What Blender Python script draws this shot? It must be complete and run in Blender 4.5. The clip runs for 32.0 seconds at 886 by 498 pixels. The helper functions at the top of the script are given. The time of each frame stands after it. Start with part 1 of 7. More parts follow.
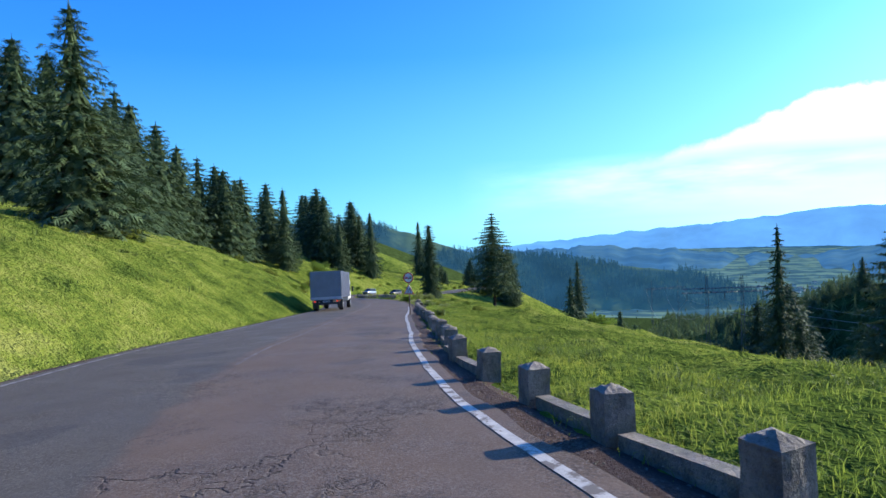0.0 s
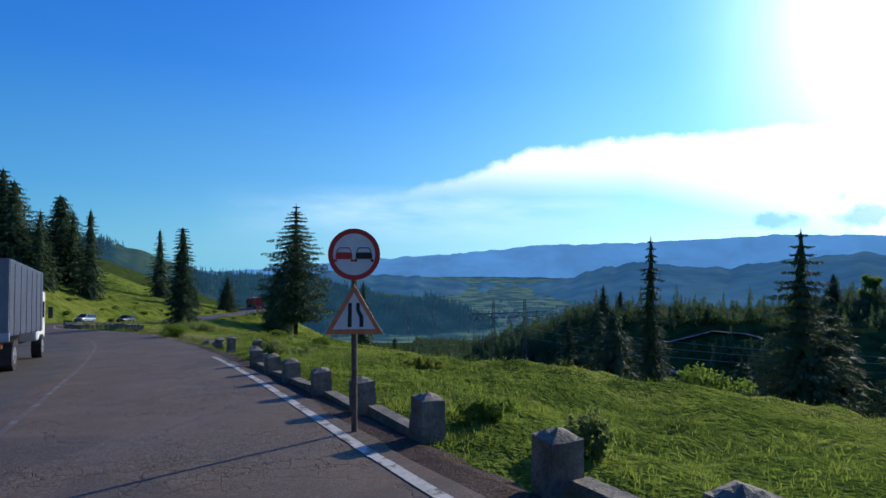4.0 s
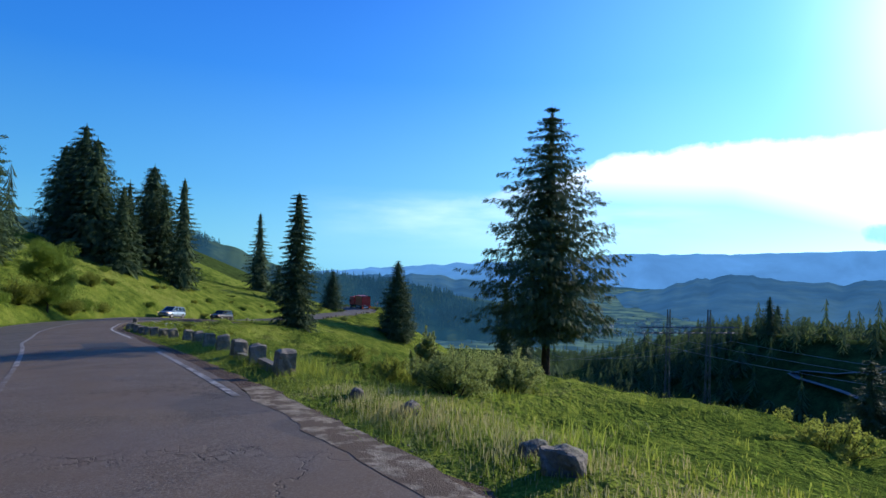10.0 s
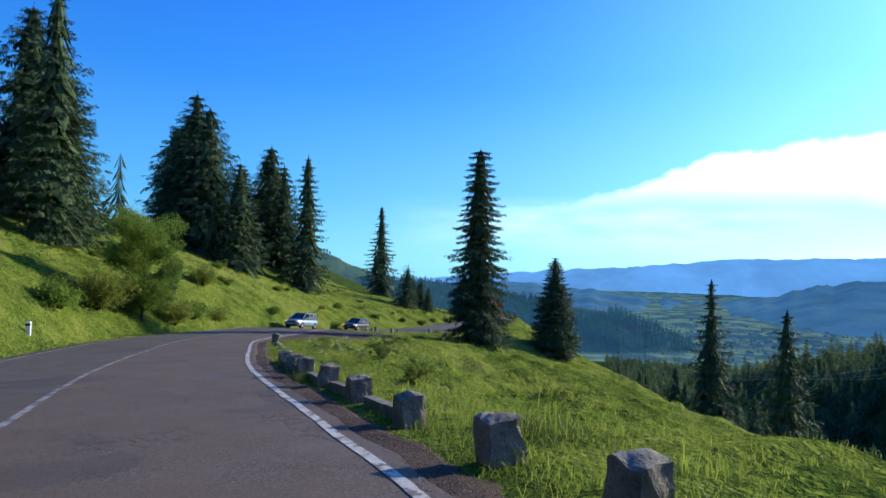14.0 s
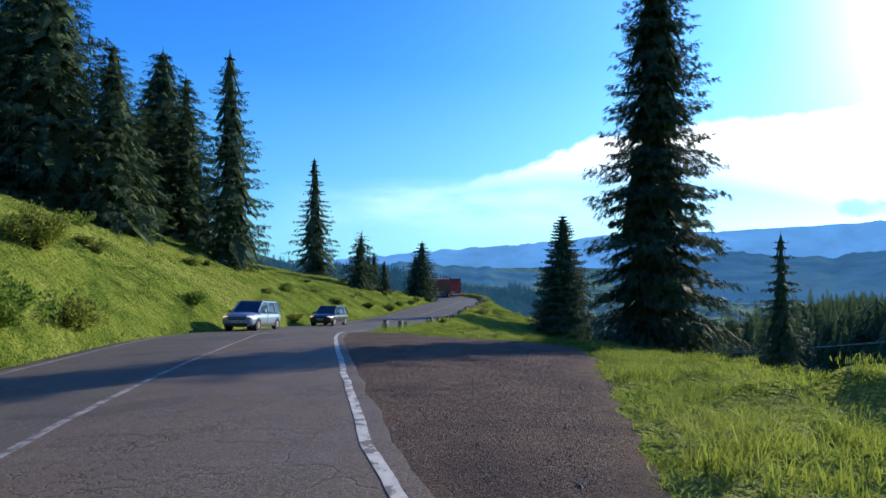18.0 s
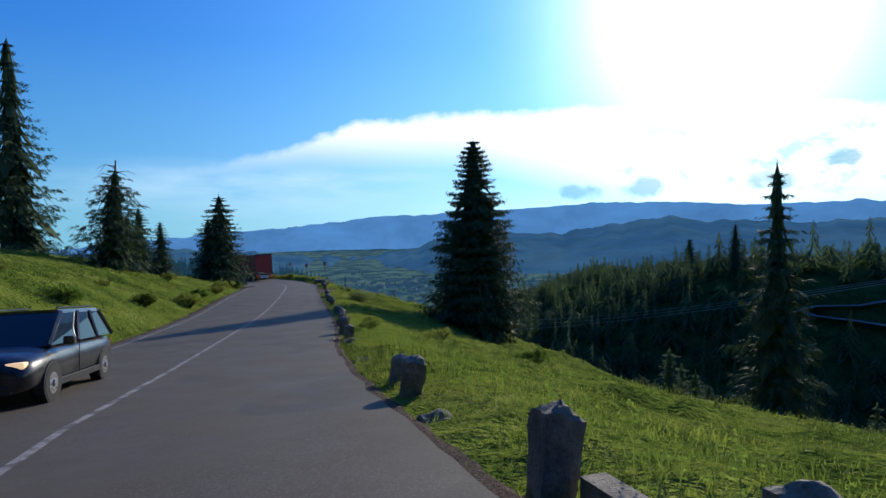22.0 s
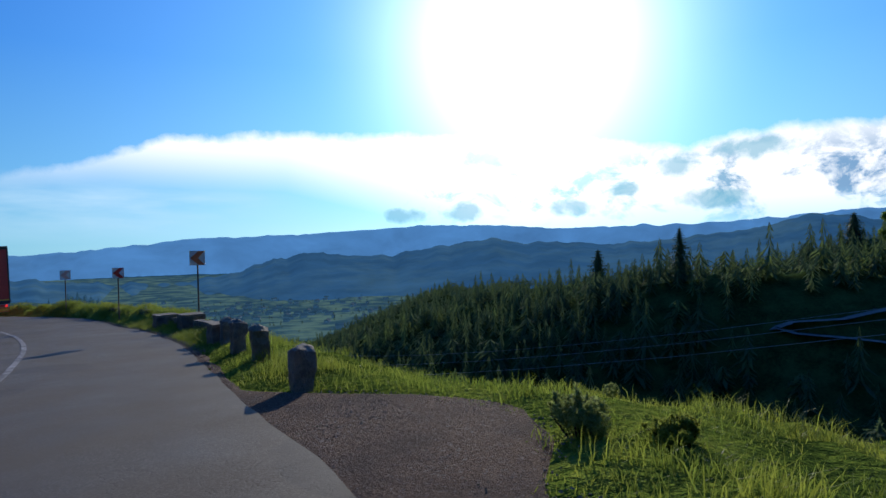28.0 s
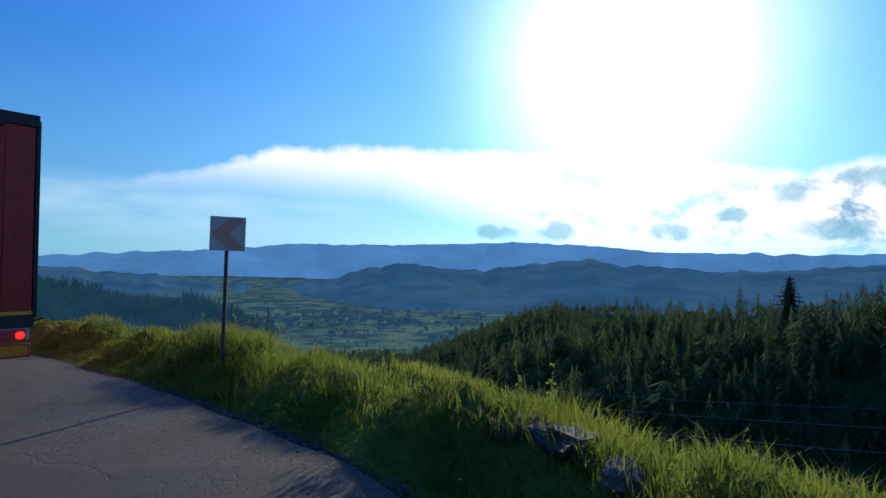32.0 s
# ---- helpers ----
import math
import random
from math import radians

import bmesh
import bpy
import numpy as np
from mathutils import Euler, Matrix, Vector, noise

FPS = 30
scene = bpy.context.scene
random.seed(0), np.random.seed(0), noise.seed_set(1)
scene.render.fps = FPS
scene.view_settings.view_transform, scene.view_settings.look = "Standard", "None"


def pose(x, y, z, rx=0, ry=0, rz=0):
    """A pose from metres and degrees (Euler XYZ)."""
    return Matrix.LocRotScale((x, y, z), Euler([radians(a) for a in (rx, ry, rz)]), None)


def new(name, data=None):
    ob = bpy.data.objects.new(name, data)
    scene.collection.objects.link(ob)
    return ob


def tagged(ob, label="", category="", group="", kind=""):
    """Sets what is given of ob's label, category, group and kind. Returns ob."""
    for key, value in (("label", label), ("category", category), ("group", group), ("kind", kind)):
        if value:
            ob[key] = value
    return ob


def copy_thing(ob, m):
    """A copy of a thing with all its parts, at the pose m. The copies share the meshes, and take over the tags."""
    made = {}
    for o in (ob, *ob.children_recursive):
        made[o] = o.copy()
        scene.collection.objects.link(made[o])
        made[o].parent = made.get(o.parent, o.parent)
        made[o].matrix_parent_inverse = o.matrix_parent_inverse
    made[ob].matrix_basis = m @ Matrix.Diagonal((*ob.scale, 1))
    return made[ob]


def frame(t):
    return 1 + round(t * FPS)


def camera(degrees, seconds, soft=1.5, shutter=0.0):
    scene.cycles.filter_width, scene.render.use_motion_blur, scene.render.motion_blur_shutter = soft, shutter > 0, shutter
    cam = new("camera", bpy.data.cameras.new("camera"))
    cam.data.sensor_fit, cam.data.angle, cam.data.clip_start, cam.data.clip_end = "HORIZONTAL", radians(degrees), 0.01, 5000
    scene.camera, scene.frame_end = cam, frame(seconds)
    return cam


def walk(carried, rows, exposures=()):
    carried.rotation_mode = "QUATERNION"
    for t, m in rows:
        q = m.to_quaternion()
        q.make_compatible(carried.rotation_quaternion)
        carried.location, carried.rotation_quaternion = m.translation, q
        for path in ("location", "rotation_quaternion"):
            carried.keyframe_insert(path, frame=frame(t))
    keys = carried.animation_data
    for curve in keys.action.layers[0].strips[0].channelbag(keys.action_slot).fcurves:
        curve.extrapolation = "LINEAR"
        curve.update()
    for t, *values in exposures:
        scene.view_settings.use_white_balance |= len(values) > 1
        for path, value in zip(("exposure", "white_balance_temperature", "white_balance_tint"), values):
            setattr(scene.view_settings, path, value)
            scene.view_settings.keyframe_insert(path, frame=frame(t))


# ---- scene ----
# ------------------------------------------------ camera
PATH = [
    (0.0, -0.00, -0.00, -0.00, 23.59, -1.88, 2.55),
    (0.5, -2.61, 2.59, -0.34, 19.41, -1.91, 2.42),
    (1.0, -4.90, 5.31, -0.67, 14.22, -1.76, 2.24),
    (1.5, -6.82, 8.13, -0.98, 8.11, -1.49, 1.79),
    (2.0, -8.38, 11.00, -1.30, 2.30, -1.06, 1.20),
    (2.5, -9.74, 13.77, -1.62, -1.11, -0.52, 0.75),
    (3.0, -11.08, 16.46, -1.92, -1.64, -0.24, 0.17),
    (3.5, -12.40, 19.10, -2.22, -1.28, -0.08, -0.19),
    (4.0, -13.71, 21.68, -2.51, -1.05, 0.11, -0.07),
    (4.5, -14.98, 24.24, -2.79, -0.81, 0.05, 0.04),
    (5.0, -16.23, 26.81, -3.06, -0.63, 0.05, -0.12),
    (5.5, -17.48, 29.35, -3.33, -0.55, 0.07, -0.42),
    (6.0, -18.75, 31.88, -3.60, -0.47, 0.07, -0.79),
    (6.5, -20.06, 34.43, -3.88, -0.33, 0.07, -1.07),
    (7.0, -21.40, 37.02, -4.17, 0.01, 0.03, -1.04),
    (7.5, -22.80, 39.67, -4.46, 0.38, 0.12, -1.02),
    (8.0, -24.24, 42.38, -4.74, 0.82, 0.07, -1.05),
    (8.5, -25.78, 45.03, -5.04, 1.64, 0.10, -1.08),
    (9.0, -27.32, 47.68, -5.34, 2.88, 0.16, -1.17),
    (9.5, -28.98, 50.32, -5.63, 4.62, 0.33, -1.29),
    (10.0, -30.63, 52.81, -5.92, 6.75, 0.55, -1.66),
    (10.5, -32.47, 55.25, -6.20, 8.93, 0.70, -1.93),
    (11.0, -34.43, 57.72, -6.49, 10.79, 0.79, -2.06),
    (11.5, -36.52, 60.34, -6.78, 12.41, 1.24, -2.12),
    (12.0, -38.63, 63.03, -7.09, 13.88, 1.56, -2.02),
    (12.5, -40.65, 65.74, -7.39, 15.19, 1.38, -1.71),
    (13.0, -42.74, 68.43, -7.71, 15.45, 1.29, -1.47),
    (13.5, -44.97, 71.11, -8.05, 15.50, 1.24, -1.34),
    (14.0, -47.27, 73.87, -8.42, 15.54, 1.10, -1.18),
    (14.5, -49.62, 76.66, -8.78, 15.45, 0.86, -0.94),
    (15.0, -51.97, 79.45, -9.13, 14.88, 0.55, -0.57),
    (15.5, -54.30, 82.25, -9.47, 13.94, 0.24, -0.19),
    (16.0, -56.59, 85.11, -9.80, 12.78, -0.04, 0.12),
    (16.5, -58.82, 88.04, -10.13, 11.63, -0.26, 0.32),
    (17.0, -60.96, 91.06, -10.48, 10.76, -0.36, 0.33),
    (17.5, -63.03, 94.41, -10.81, 8.41, -0.47, 0.31),
    (18.0, -64.78, 97.94, -11.17, 5.02, -0.69, 0.30),
    (18.5, -66.32, 101.60, -11.54, 3.91, -0.85, 0.48),
    (19.0, -67.65, 105.38, -11.91, 2.69, -1.01, 0.68),
    (19.5, -68.93, 109.26, -12.28, 0.99, -1.25, 0.94),
    (20.0, -70.36, 113.11, -12.67, -2.18, -1.58, 1.11),
    (20.5, -71.69, 117.17, -13.06, -7.85, -2.08, 1.13),
    (21.0, -72.81, 121.46, -13.51, -14.45, -2.51, 1.11),
    (21.5, -73.41, 125.68, -14.11, -16.72, -2.72, 1.17),
    (22.0, -73.68, 130.17, -14.73, -18.01, -2.71, 1.21),
    (22.5, -73.73, 134.61, -15.36, -21.01, -2.69, 1.12),
    (23.0, -73.60, 138.92, -15.91, -22.39, -2.45, 1.43),
    (23.5, -73.26, 143.17, -16.42, -23.41, -2.35, 1.67),
    (24.0, -72.92, 147.45, -16.88, -24.37, -2.23, 1.74),
    (24.5, -72.57, 151.73, -17.31, -25.34, -2.10, 1.62),
    (25.0, -72.23, 156.01, -17.71, -27.15, -1.77, 1.41),
    (25.5, -71.91, 160.26, -18.06, -29.24, -1.38, 1.32),
    (26.0, -71.59, 164.48, -18.37, -31.25, -1.04, 1.39),
    (26.5, -71.26, 168.64, -18.63, -32.96, -0.81, 1.51),
    (27.0, -70.94, 172.73, -18.85, -34.33, -0.74, 1.44),
    (27.5, -70.69, 176.82, -19.00, -35.12, -0.58, 1.44),
    (28.0, -70.35, 180.61, -19.18, -35.25, -0.77, 1.25),
    (28.5, -70.18, 184.45, -19.37, -34.25, -0.73, 0.78),
    (29.0, -69.84, 188.13, -19.59, -32.89, -0.19, 0.01),
    (29.5, -69.63, 191.94, -19.85, -31.41, 0.46, -0.69),
    (30.0, -69.53, 195.82, -20.14, -30.35, 0.70, -1.35),
    (30.5, -69.49, 199.61, -20.38, -29.69, 0.71, -1.67),
    (31.0, -69.64, 203.19, -20.60, -28.87, 0.71, -1.80),
    (31.5, -69.83, 206.57, -20.77, -27.72, 0.78, -1.74),
    (32.0, -70.07, 209.36, -20.81, -26.23, 0.76, -1.91),
]
cam = camera(75.5, 32.0)
walk(cam, [(r[0], pose(r[1], r[2], r[3], 90 + r[5], r[6], r[4])) for r in PATH],
     exposures=[(0.0, 0.7), (1.0, 0.5), (2.0, 0.1), (3.0, -0.15), (7.0, -0.2), (9.0, -0.05), (11.0, 0.25), (13.0, 0.35), (16.5, 0.4), (18.0, 0.3), (20.0, 0.1), (21.5, -0.25), (24.0, -0.4), (28.0, -0.45), (32.0, -0.45)])

# ------------------------------------------------ sun and sky
SUN_AZ, SUN_EL = radians(44), radians(19)      # azimuth clockwise from +y
sun_dir = Vector((math.sin(SUN_AZ) * math.cos(SUN_EL), math.cos(SUN_AZ) * math.cos(SUN_EL), math.sin(SUN_EL)))
sun = new("sun", bpy.data.lights.new("sun", "SUN"))
sun.data.energy, sun.data.angle, sun.data.color = 5.0, radians(0.6), (1.0, 0.91, 0.74)
sun.matrix_world = sun_dir.to_track_quat("Z", "Y").to_matrix().to_4x4()


class Nodes:
    """A small wrapper round a node tree."""

    def __init__(self, tree):
        self.t = tree
        tree.nodes.clear()

    def n(self, kind, inputs=(), **attrs):
        node = self.t.nodes.new(kind)
        for k, v in attrs.items():
            setattr(node, k, v)
        for k, v in dict(inputs).items():
            self.put(node, k, v)
        return node

    def put(self, node, k, v):
        if isinstance(v, bpy.types.Node):
            v = v.outputs[0]
        if isinstance(v, bpy.types.NodeSocket):
            self.t.links.new(v, node.inputs[k])
        else:
            node.inputs[k].default_value = v

    def math(self, op, a, b=0.0, c=0.0, clamp=False):
        return self.n("ShaderNodeMath", {0: a, 1: b, 2: c}, operation=op, use_clamp=clamp)

    def mix(self, f, a, b, blend="MIX"):
        m = self.n("ShaderNodeMix", data_type="RGBA", blend_type=blend)
        for k, v in ((0, f), (6, a), (7, b)):
            self.put(m, k, v)
        return m.outputs[2]

    def ramp(self, f, stops, interp="LINEAR"):
        r = self.n("ShaderNodeValToRGB", {0: f})
        r.color_ramp.interpolation = interp
        els = r.color_ramp.elements
        while len(els) < len(stops):
            els.new(0.5)
        for e, (p, c) in zip(els, stops):
            e.position, e.color = p, (c, c, c, 1) if isinstance(c, (int, float)) else (*c, 1)
        return r.outputs[0]

    def noise(self, vec, scale, detail=4.0, rough=0.55, dist=0.0, out=0):
        return self.n("ShaderNodeTexNoise", {"Vector": vec, "Scale": scale, "Detail": detail, "Roughness": rough, "Distortion": dist}).outputs[out]


world = bpy.data.worlds.new("world")
scene.world = world
world.use_nodes = True
w = Nodes(world.node_tree)
co = w.n("ShaderNodeTexCoord").outputs["Generated"]
sep = w.n("ShaderNodeSeparateXYZ", {0: co})
az = w.math("MULTIPLY", w.math("ARCTAN2", sep.outputs[0], sep.outputs[1]), 180 / math.pi)
el = w.math("MULTIPLY", w.math("ARCSINE", sep.outputs[2]), 180 / math.pi)
sky = w.n("ShaderNodeTexSky", sky_type="NISHITA", sun_disc=False, sun_elevation=SUN_EL, sun_rotation=SUN_AZ,
          altitude=900, air_density=1.0, dust_density=0.4, ozone_density=2.2)
# a clear summer blue, deeper overhead, laid over the scattering model
eln = w.math("DIVIDE", el, 60.0, clamp=True)
blue = w.ramp(eln, [(0.0, (0.30, 0.72, 1.0)), (0.10, (0.165, 0.52, 1.0)), (0.28, (0.046, 0.295, 0.95)), (0.5, (0.014, 0.155, 0.80)), (1.0, (0.012, 0.13, 0.62))])
blue = w.mix(1.0, blue, (7.6, 7.6, 7.6, 1), "MULTIPLY")
sky_rgb = w.mix(0.88, sky, blue)
# angle from the sun
dot = w.n("ShaderNodeVectorMath", {0: co, 1: tuple(sun_dir)}, operation="DOT_PRODUCT").outputs["Value"]
off = w.math("MULTIPLY", w.math("ARCCOSINE", w.math("MINIMUM", dot, 1.0)), 180 / math.pi)
# the sky brightens over a wide field towards the sun
wide = w.math("POWER", w.math("MAXIMUM", w.math("SUBTRACT", 1.0, w.math("DIVIDE", off, 100.0)), 0.0), 1.5)
near_sun = w.math("POWER", w.math("MAXIMUM", w.math("SUBTRACT", 1.0, w.math("DIVIDE", off, 62.0)), 0.0), 2.2)
gain = w.math("ADD", 1.0, w.math("MULTIPLY", wide, 1.15))
sky_rgb = w.mix(1.0, sky_rgb, w.n("ShaderNodeCombineColor", {0: gain, 1: gain, 2: gain}), "MULTIPLY")
sky_rgb = w.mix(1.0, sky_rgb, w.n("ShaderNodeCombineColor", {0: w.math("MULTIPLY", near_sun, 3.0), 1: w.math("MULTIPLY", near_sun, 7.2), 2: w.math("MULTIPLY", near_sun, 9.0)}), "ADD")
# away from the sun the sky is a deeper blue
away = w.math("DIVIDE", w.math("SUBTRACT", off, 30.0), 50.0, clamp=True)
sky_rgb = w.mix(away, sky_rgb, w.mix(1.0, sky_rgb, (0.62, 0.91, 0.98, 1), "MULTIPLY"))
# the anvil-shaped cloud bank: its top edge over the azimuth, ragged by noise
azn = w.math("DIVIDE", w.math("ADD", az, 60.0), 180.0, clamp=True)
EDGE = [(-60, 2.5), (-14, 3.8), (-4, 6.0), (2, 7.2), (9, 9.9), (20, 11.0), (45, 10.5), (58, 8.5), (66, 9.6), (76, 9.0), (90, 10.5), (120, 8)]
edge = w.math("MULTIPLY", w.ramp(azn, [((a + 60) / 180, e / 20) for a, e in EDGE]), 20.0)
rag = w.noise(co, 22.0, 6.0, 0.6)
edge = w.math("ADD", edge, w.math("MULTIPLY", w.math("SUBTRACT", rag, 0.5), 2.0))
low = w.ramp(azn, [(0, 0.0), ((-12 + 60) / 180, 0.20), ((5 + 60) / 180, 0.27), ((20 + 60) / 180, 0.25), ((40 + 60) / 180, 0.0), (1, 0.0)])
top = w.math("MULTIPLY", w.math("SUBTRACT", edge, el), 1.1, clamp=True)
bot = w.math("MULTIPLY", w.math("SUBTRACT", el, w.math("MULTIPLY", low, 20.0)), 0.26, clamp=True)
bank = w.math("MULTIPLY", top, bot)
on = w.ramp(azn, [((-16 + 60) / 180, 0.0), ((2 + 60) / 180, 0.9), (1, 1.0)])
bank = w.math("MULTIPLY", bank, on)
# small grey cloud undersides low over the mountains
stretch = w.n("ShaderNodeMapping", {0: co, 3: (1.0, 1.0, 1.5)})
puff = w.noise(stretch, 11.0, 8.0, 0.66, 0.4)
grey = w.ramp(puff, [(0.51, 0.0), (0.62, 1.0)])
grey = w.math("MULTIPLY", grey, w.ramp(azn, [((28 + 60) / 180, 0.0), ((36 + 60) / 180, 0.85), (1, 1.0)]))
grey = w.math("MULTIPLY", grey, w.ramp(w.math("DIVIDE", el, 20.0, clamp=True), [(0.30, 1.0), (0.48, 0.0)]))
under = w.mix(w.ramp(azn, [((50 + 60) / 180, 0.0), ((66 + 60) / 180, 1.0)]), (4.0, 8.6, 10.4, 1), (1.6, 4.0, 7.4, 1))
cloud_rgb = w.mix(grey, (15.0, 15.4, 16.0, 1), under)
sky_rgb = w.mix(bank, sky_rgb, cloud_rgb)
# blue gaps torn into the bank: azimuth, elevation, half width, half height
tear = w.math("MULTIPLY", w.math("SUBTRACT", w.noise(co, 26.0, 5.0, 0.6), 0.5), 4.0)
gaps = 0.0
for a, e, hw, hh in ((39.6, 8.0, 2.6, 1.1), (31.6, 2.6, 2.0, 0.8), (37.4, 2.8, 1.9, 0.9), (57.4, 6.6, 1.9, 1.2), (60.5, 3.4, 3.0, 0.9), (48.0, 3.0, 2.2, 0.8), (64.0, 7.6, 3.2, 1.0), (53.0, 4.6, 1.6, 0.6)):
    u = w.math("POWER", w.math("DIVIDE", w.math("SUBTRACT", az, a), hw), 2.0)
    v = w.math("POWER", w.math("DIVIDE", w.math("SUBTRACT", el, e), hh), 2.0)
    gaps = w.math("MAXIMUM", gaps, w.math("SUBTRACT", 1.2, w.math("ADD", w.math("ADD", u, v), tear), clamp=True))
sky_rgb = w.mix(w.math("MULTIPLY", gaps, 0.72), sky_rgb, (2.6, 6.6, 9.0, 1))
# a thin veil that trails from the bank's tip
veil = w.math("MULTIPLY", w.ramp(azn, [((-22 + 60) / 180, 0.0), ((-8 + 60) / 180, 0.55), ((8 + 60) / 180, 0.6), ((24 + 60) / 180, 0.0)]), w.ramp(w.math("DIVIDE", el, 20.0, clamp=True), [(0.02, 0.0), (0.14, 0.8), (0.22, 1.0), (0.33, 0.0)]))
veil = w.math("MULTIPLY", veil, w.ramp(w.noise(w.n("ShaderNodeMapping", {0: co, 3: (1.0, 1.0, 5.0)}), 5.0, 5.0, 0.55), [(0.35, 0.2), (0.65, 1.0)]))
sky_rgb = w.mix(veil, sky_rgb, (8.5, 11.5, 14.0, 1))
# bright aureole round the sun
glow = w.math("POWER", w.math("MAXIMUM", w.math("SUBTRACT", 1.0, w.math("DIVIDE", off, 24.0)), 0.0), 2.9)
glow_rgb = w.mix(1.0, (42.0, 42.0, 41.0, 1), w.n("ShaderNodeCombineColor", {0: glow, 1: glow, 2: glow}), "MULTIPLY")
sky_rgb = w.mix(1.0, sky_rgb, glow_rgb, "ADD")
bg = w.n("ShaderNodeBackground", {"Color": sky_rgb, "Strength": 0.105})
w.n("ShaderNodeOutputWorld", {0: bg})

# ------------------------------------------------ materials


def material(name):
    m = bpy.data.materials.new(name)
    m.use_nodes = True
    return m, Nodes(m.node_tree)


def finish(k, bsdf, bump=None, height=0.02):
    if bump is not None:
        k.put(bsdf, "Normal", k.n("ShaderNodeBump", {"Height": bump, "Distance": height, "Strength": 1.0}))
    k.n("ShaderNodeOutputMaterial", {0: bsdf})


def plain(name, rgb, rough=0.5, metal=0.0, vary=0.15, scale=6.0, bump=0.0, wear=None, gloss=0.5, kept=0.58):
    """A painted or solid surface with mottling at two scales and fine relief."""
    m, k = material(name)
    p = k.n("ShaderNodeTexCoord").outputs["Object"]
    a, b = k.noise(p, scale, 5), k.noise(p, scale * 9, 3)
    f = k.math("ADD", k.math("MULTIPLY", a, 0.65), k.math("MULTIPLY", b, 0.35))
    dark = tuple(c * (1 - vary * 1.6) for c in rgb) + (1,)
    light = tuple(min(1, c * (1 + vary)) for c in rgb) + (1,)
    col = k.mix(k.ramp(f, [(0.3, 0.0), (0.7, 1.0)]), dark, light)
    if wear:
        col = k.mix(k.ramp(k.noise(p, scale * 0.7, 6, 0.65), [(kept, 0.0), (kept + 0.08, 1.0)]), col, (*wear, 1))
    s = k.n("ShaderNodeBsdfPrincipled", {"Base Color": col, "Metallic": metal, "Roughness": rough, "Specular IOR Level": gloss})
    finish(k, s, b if bump else None, bump or 0.01)
    return m


def glowing(name, rgb, strength):
    m, k = material(name)
    s = k.n("ShaderNodeBsdfPrincipled", {"Base Color": (*rgb, 1), "Roughness": 0.25, "Emission Color": (*rgb, 1), "Emission Strength": strength})
    finish(k, s)
    return m


def make_grass_ground():
    m, k = material("meadow")
    p = k.n("ShaderNodeNewGeometry").outputs["Position"]
    big, mid, fine = k.noise(p, 0.05, 4), k.noise(p, 0.5, 5), k.noise(p, 7.0, 4)
    f = k.math("ADD", k.math("MULTIPLY", big, 0.3), k.math("ADD", k.math("MULTIPLY", mid, 0.4), k.math("MULTIPLY", fine, 0.3)))
    col = k.ramp(f, [(0.38, (0.036, 0.062, 0.013)), (0.46, (0.095, 0.138, 0.022)), (0.53, (0.175, 0.215, 0.035)), (0.62, (0.245, 0.260, 0.062))])
    soil = k.ramp(k.noise(p, 1.6, 6, 0.7), [(0.66, 0.0), (0.74, 1.0)])
    col = k.mix(k.math("MULTIPLY", soil, 0.6), col, (0.10, 0.075, 0.045, 1))
    d = k.n("ShaderNodeBsdfPrincipled", {"Base Color": col, "Roughness": 0.95, "Specular IOR Level": 0.0})
    h = k.math("ADD", k.math("MULTIPLY", k.noise(p, 2.2, 4), 1.0), k.math("MULTIPLY", k.noise(p, 11.0, 3), 0.45))
    finish(k, d, h, 0.45)
    return m


def make_blades(name, rgb_a, rgb_b, through_part=0.45):
    m, k = material(name)
    g = k.n("ShaderNodeNewGeometry")
    f = g.outputs["Random Per Island"]
    zone = k.noise(g.outputs["Position"], 0.35, 3)
    col = k.mix(f, (*rgb_a, 1), (*rgb_b, 1))
    col = k.mix(k.ramp(zone, [(0.4, 0.0), (0.7, 0.55)]), col, (rgb_b[0] * 1.25, rgb_b[1] * 1.02, rgb_b[2], 1))
    # darker patches and shade mottling, put into the blade colour by noise
    dark_mottle = k.ramp(k.noise(g.outputs["Position"], 0.9, 4, 0.6), [(0.36, 0.65), (0.52, 0.0)])
    col = k.mix(dark_mottle, col, (rgb_a[0] * 0.55, rgb_a[1] * 0.68, rgb_a[2], 1))
    d = k.n("ShaderNodeBsdfPrincipled", {"Base Color": col, "Roughness": 0.55, "Specular IOR Level": 0.25})
    tr = k.n("ShaderNodeBsdfTranslucent", {"Color": col})
    s = k.n("ShaderNodeMixShader", {0: through_part, 1: d, 2: tr})
    k.n("ShaderNodeOutputMaterial", {0: s})
    return m


def make_needles(name, rgb_a, rgb_b, through_part=0.14):
    m, k = material(name)
    g = k.n("ShaderNodeNewGeometry")
    r = k.n("ShaderNodeObjectInfo").outputs["Random"]
    f = k.math("ADD", k.math("MULTIPLY", g.outputs["Random Per Island"], 0.7), k.math("MULTIPLY", r, 0.3))
    col = k.mix(f, (*rgb_a, 1), (*rgb_b, 1))
    d = k.n("ShaderNodeBsdfPrincipled", {"Base Color": col, "Roughness": 0.7, "Specular IOR Level": 0.08})
    tr = k.n("ShaderNodeBsdfTranslucent", {"Color": col})
    s = k.n("ShaderNodeMixShader", {0: through_part, 1: d, 2: tr})
    k.n("ShaderNodeOutputMaterial", {0: s})
    return m


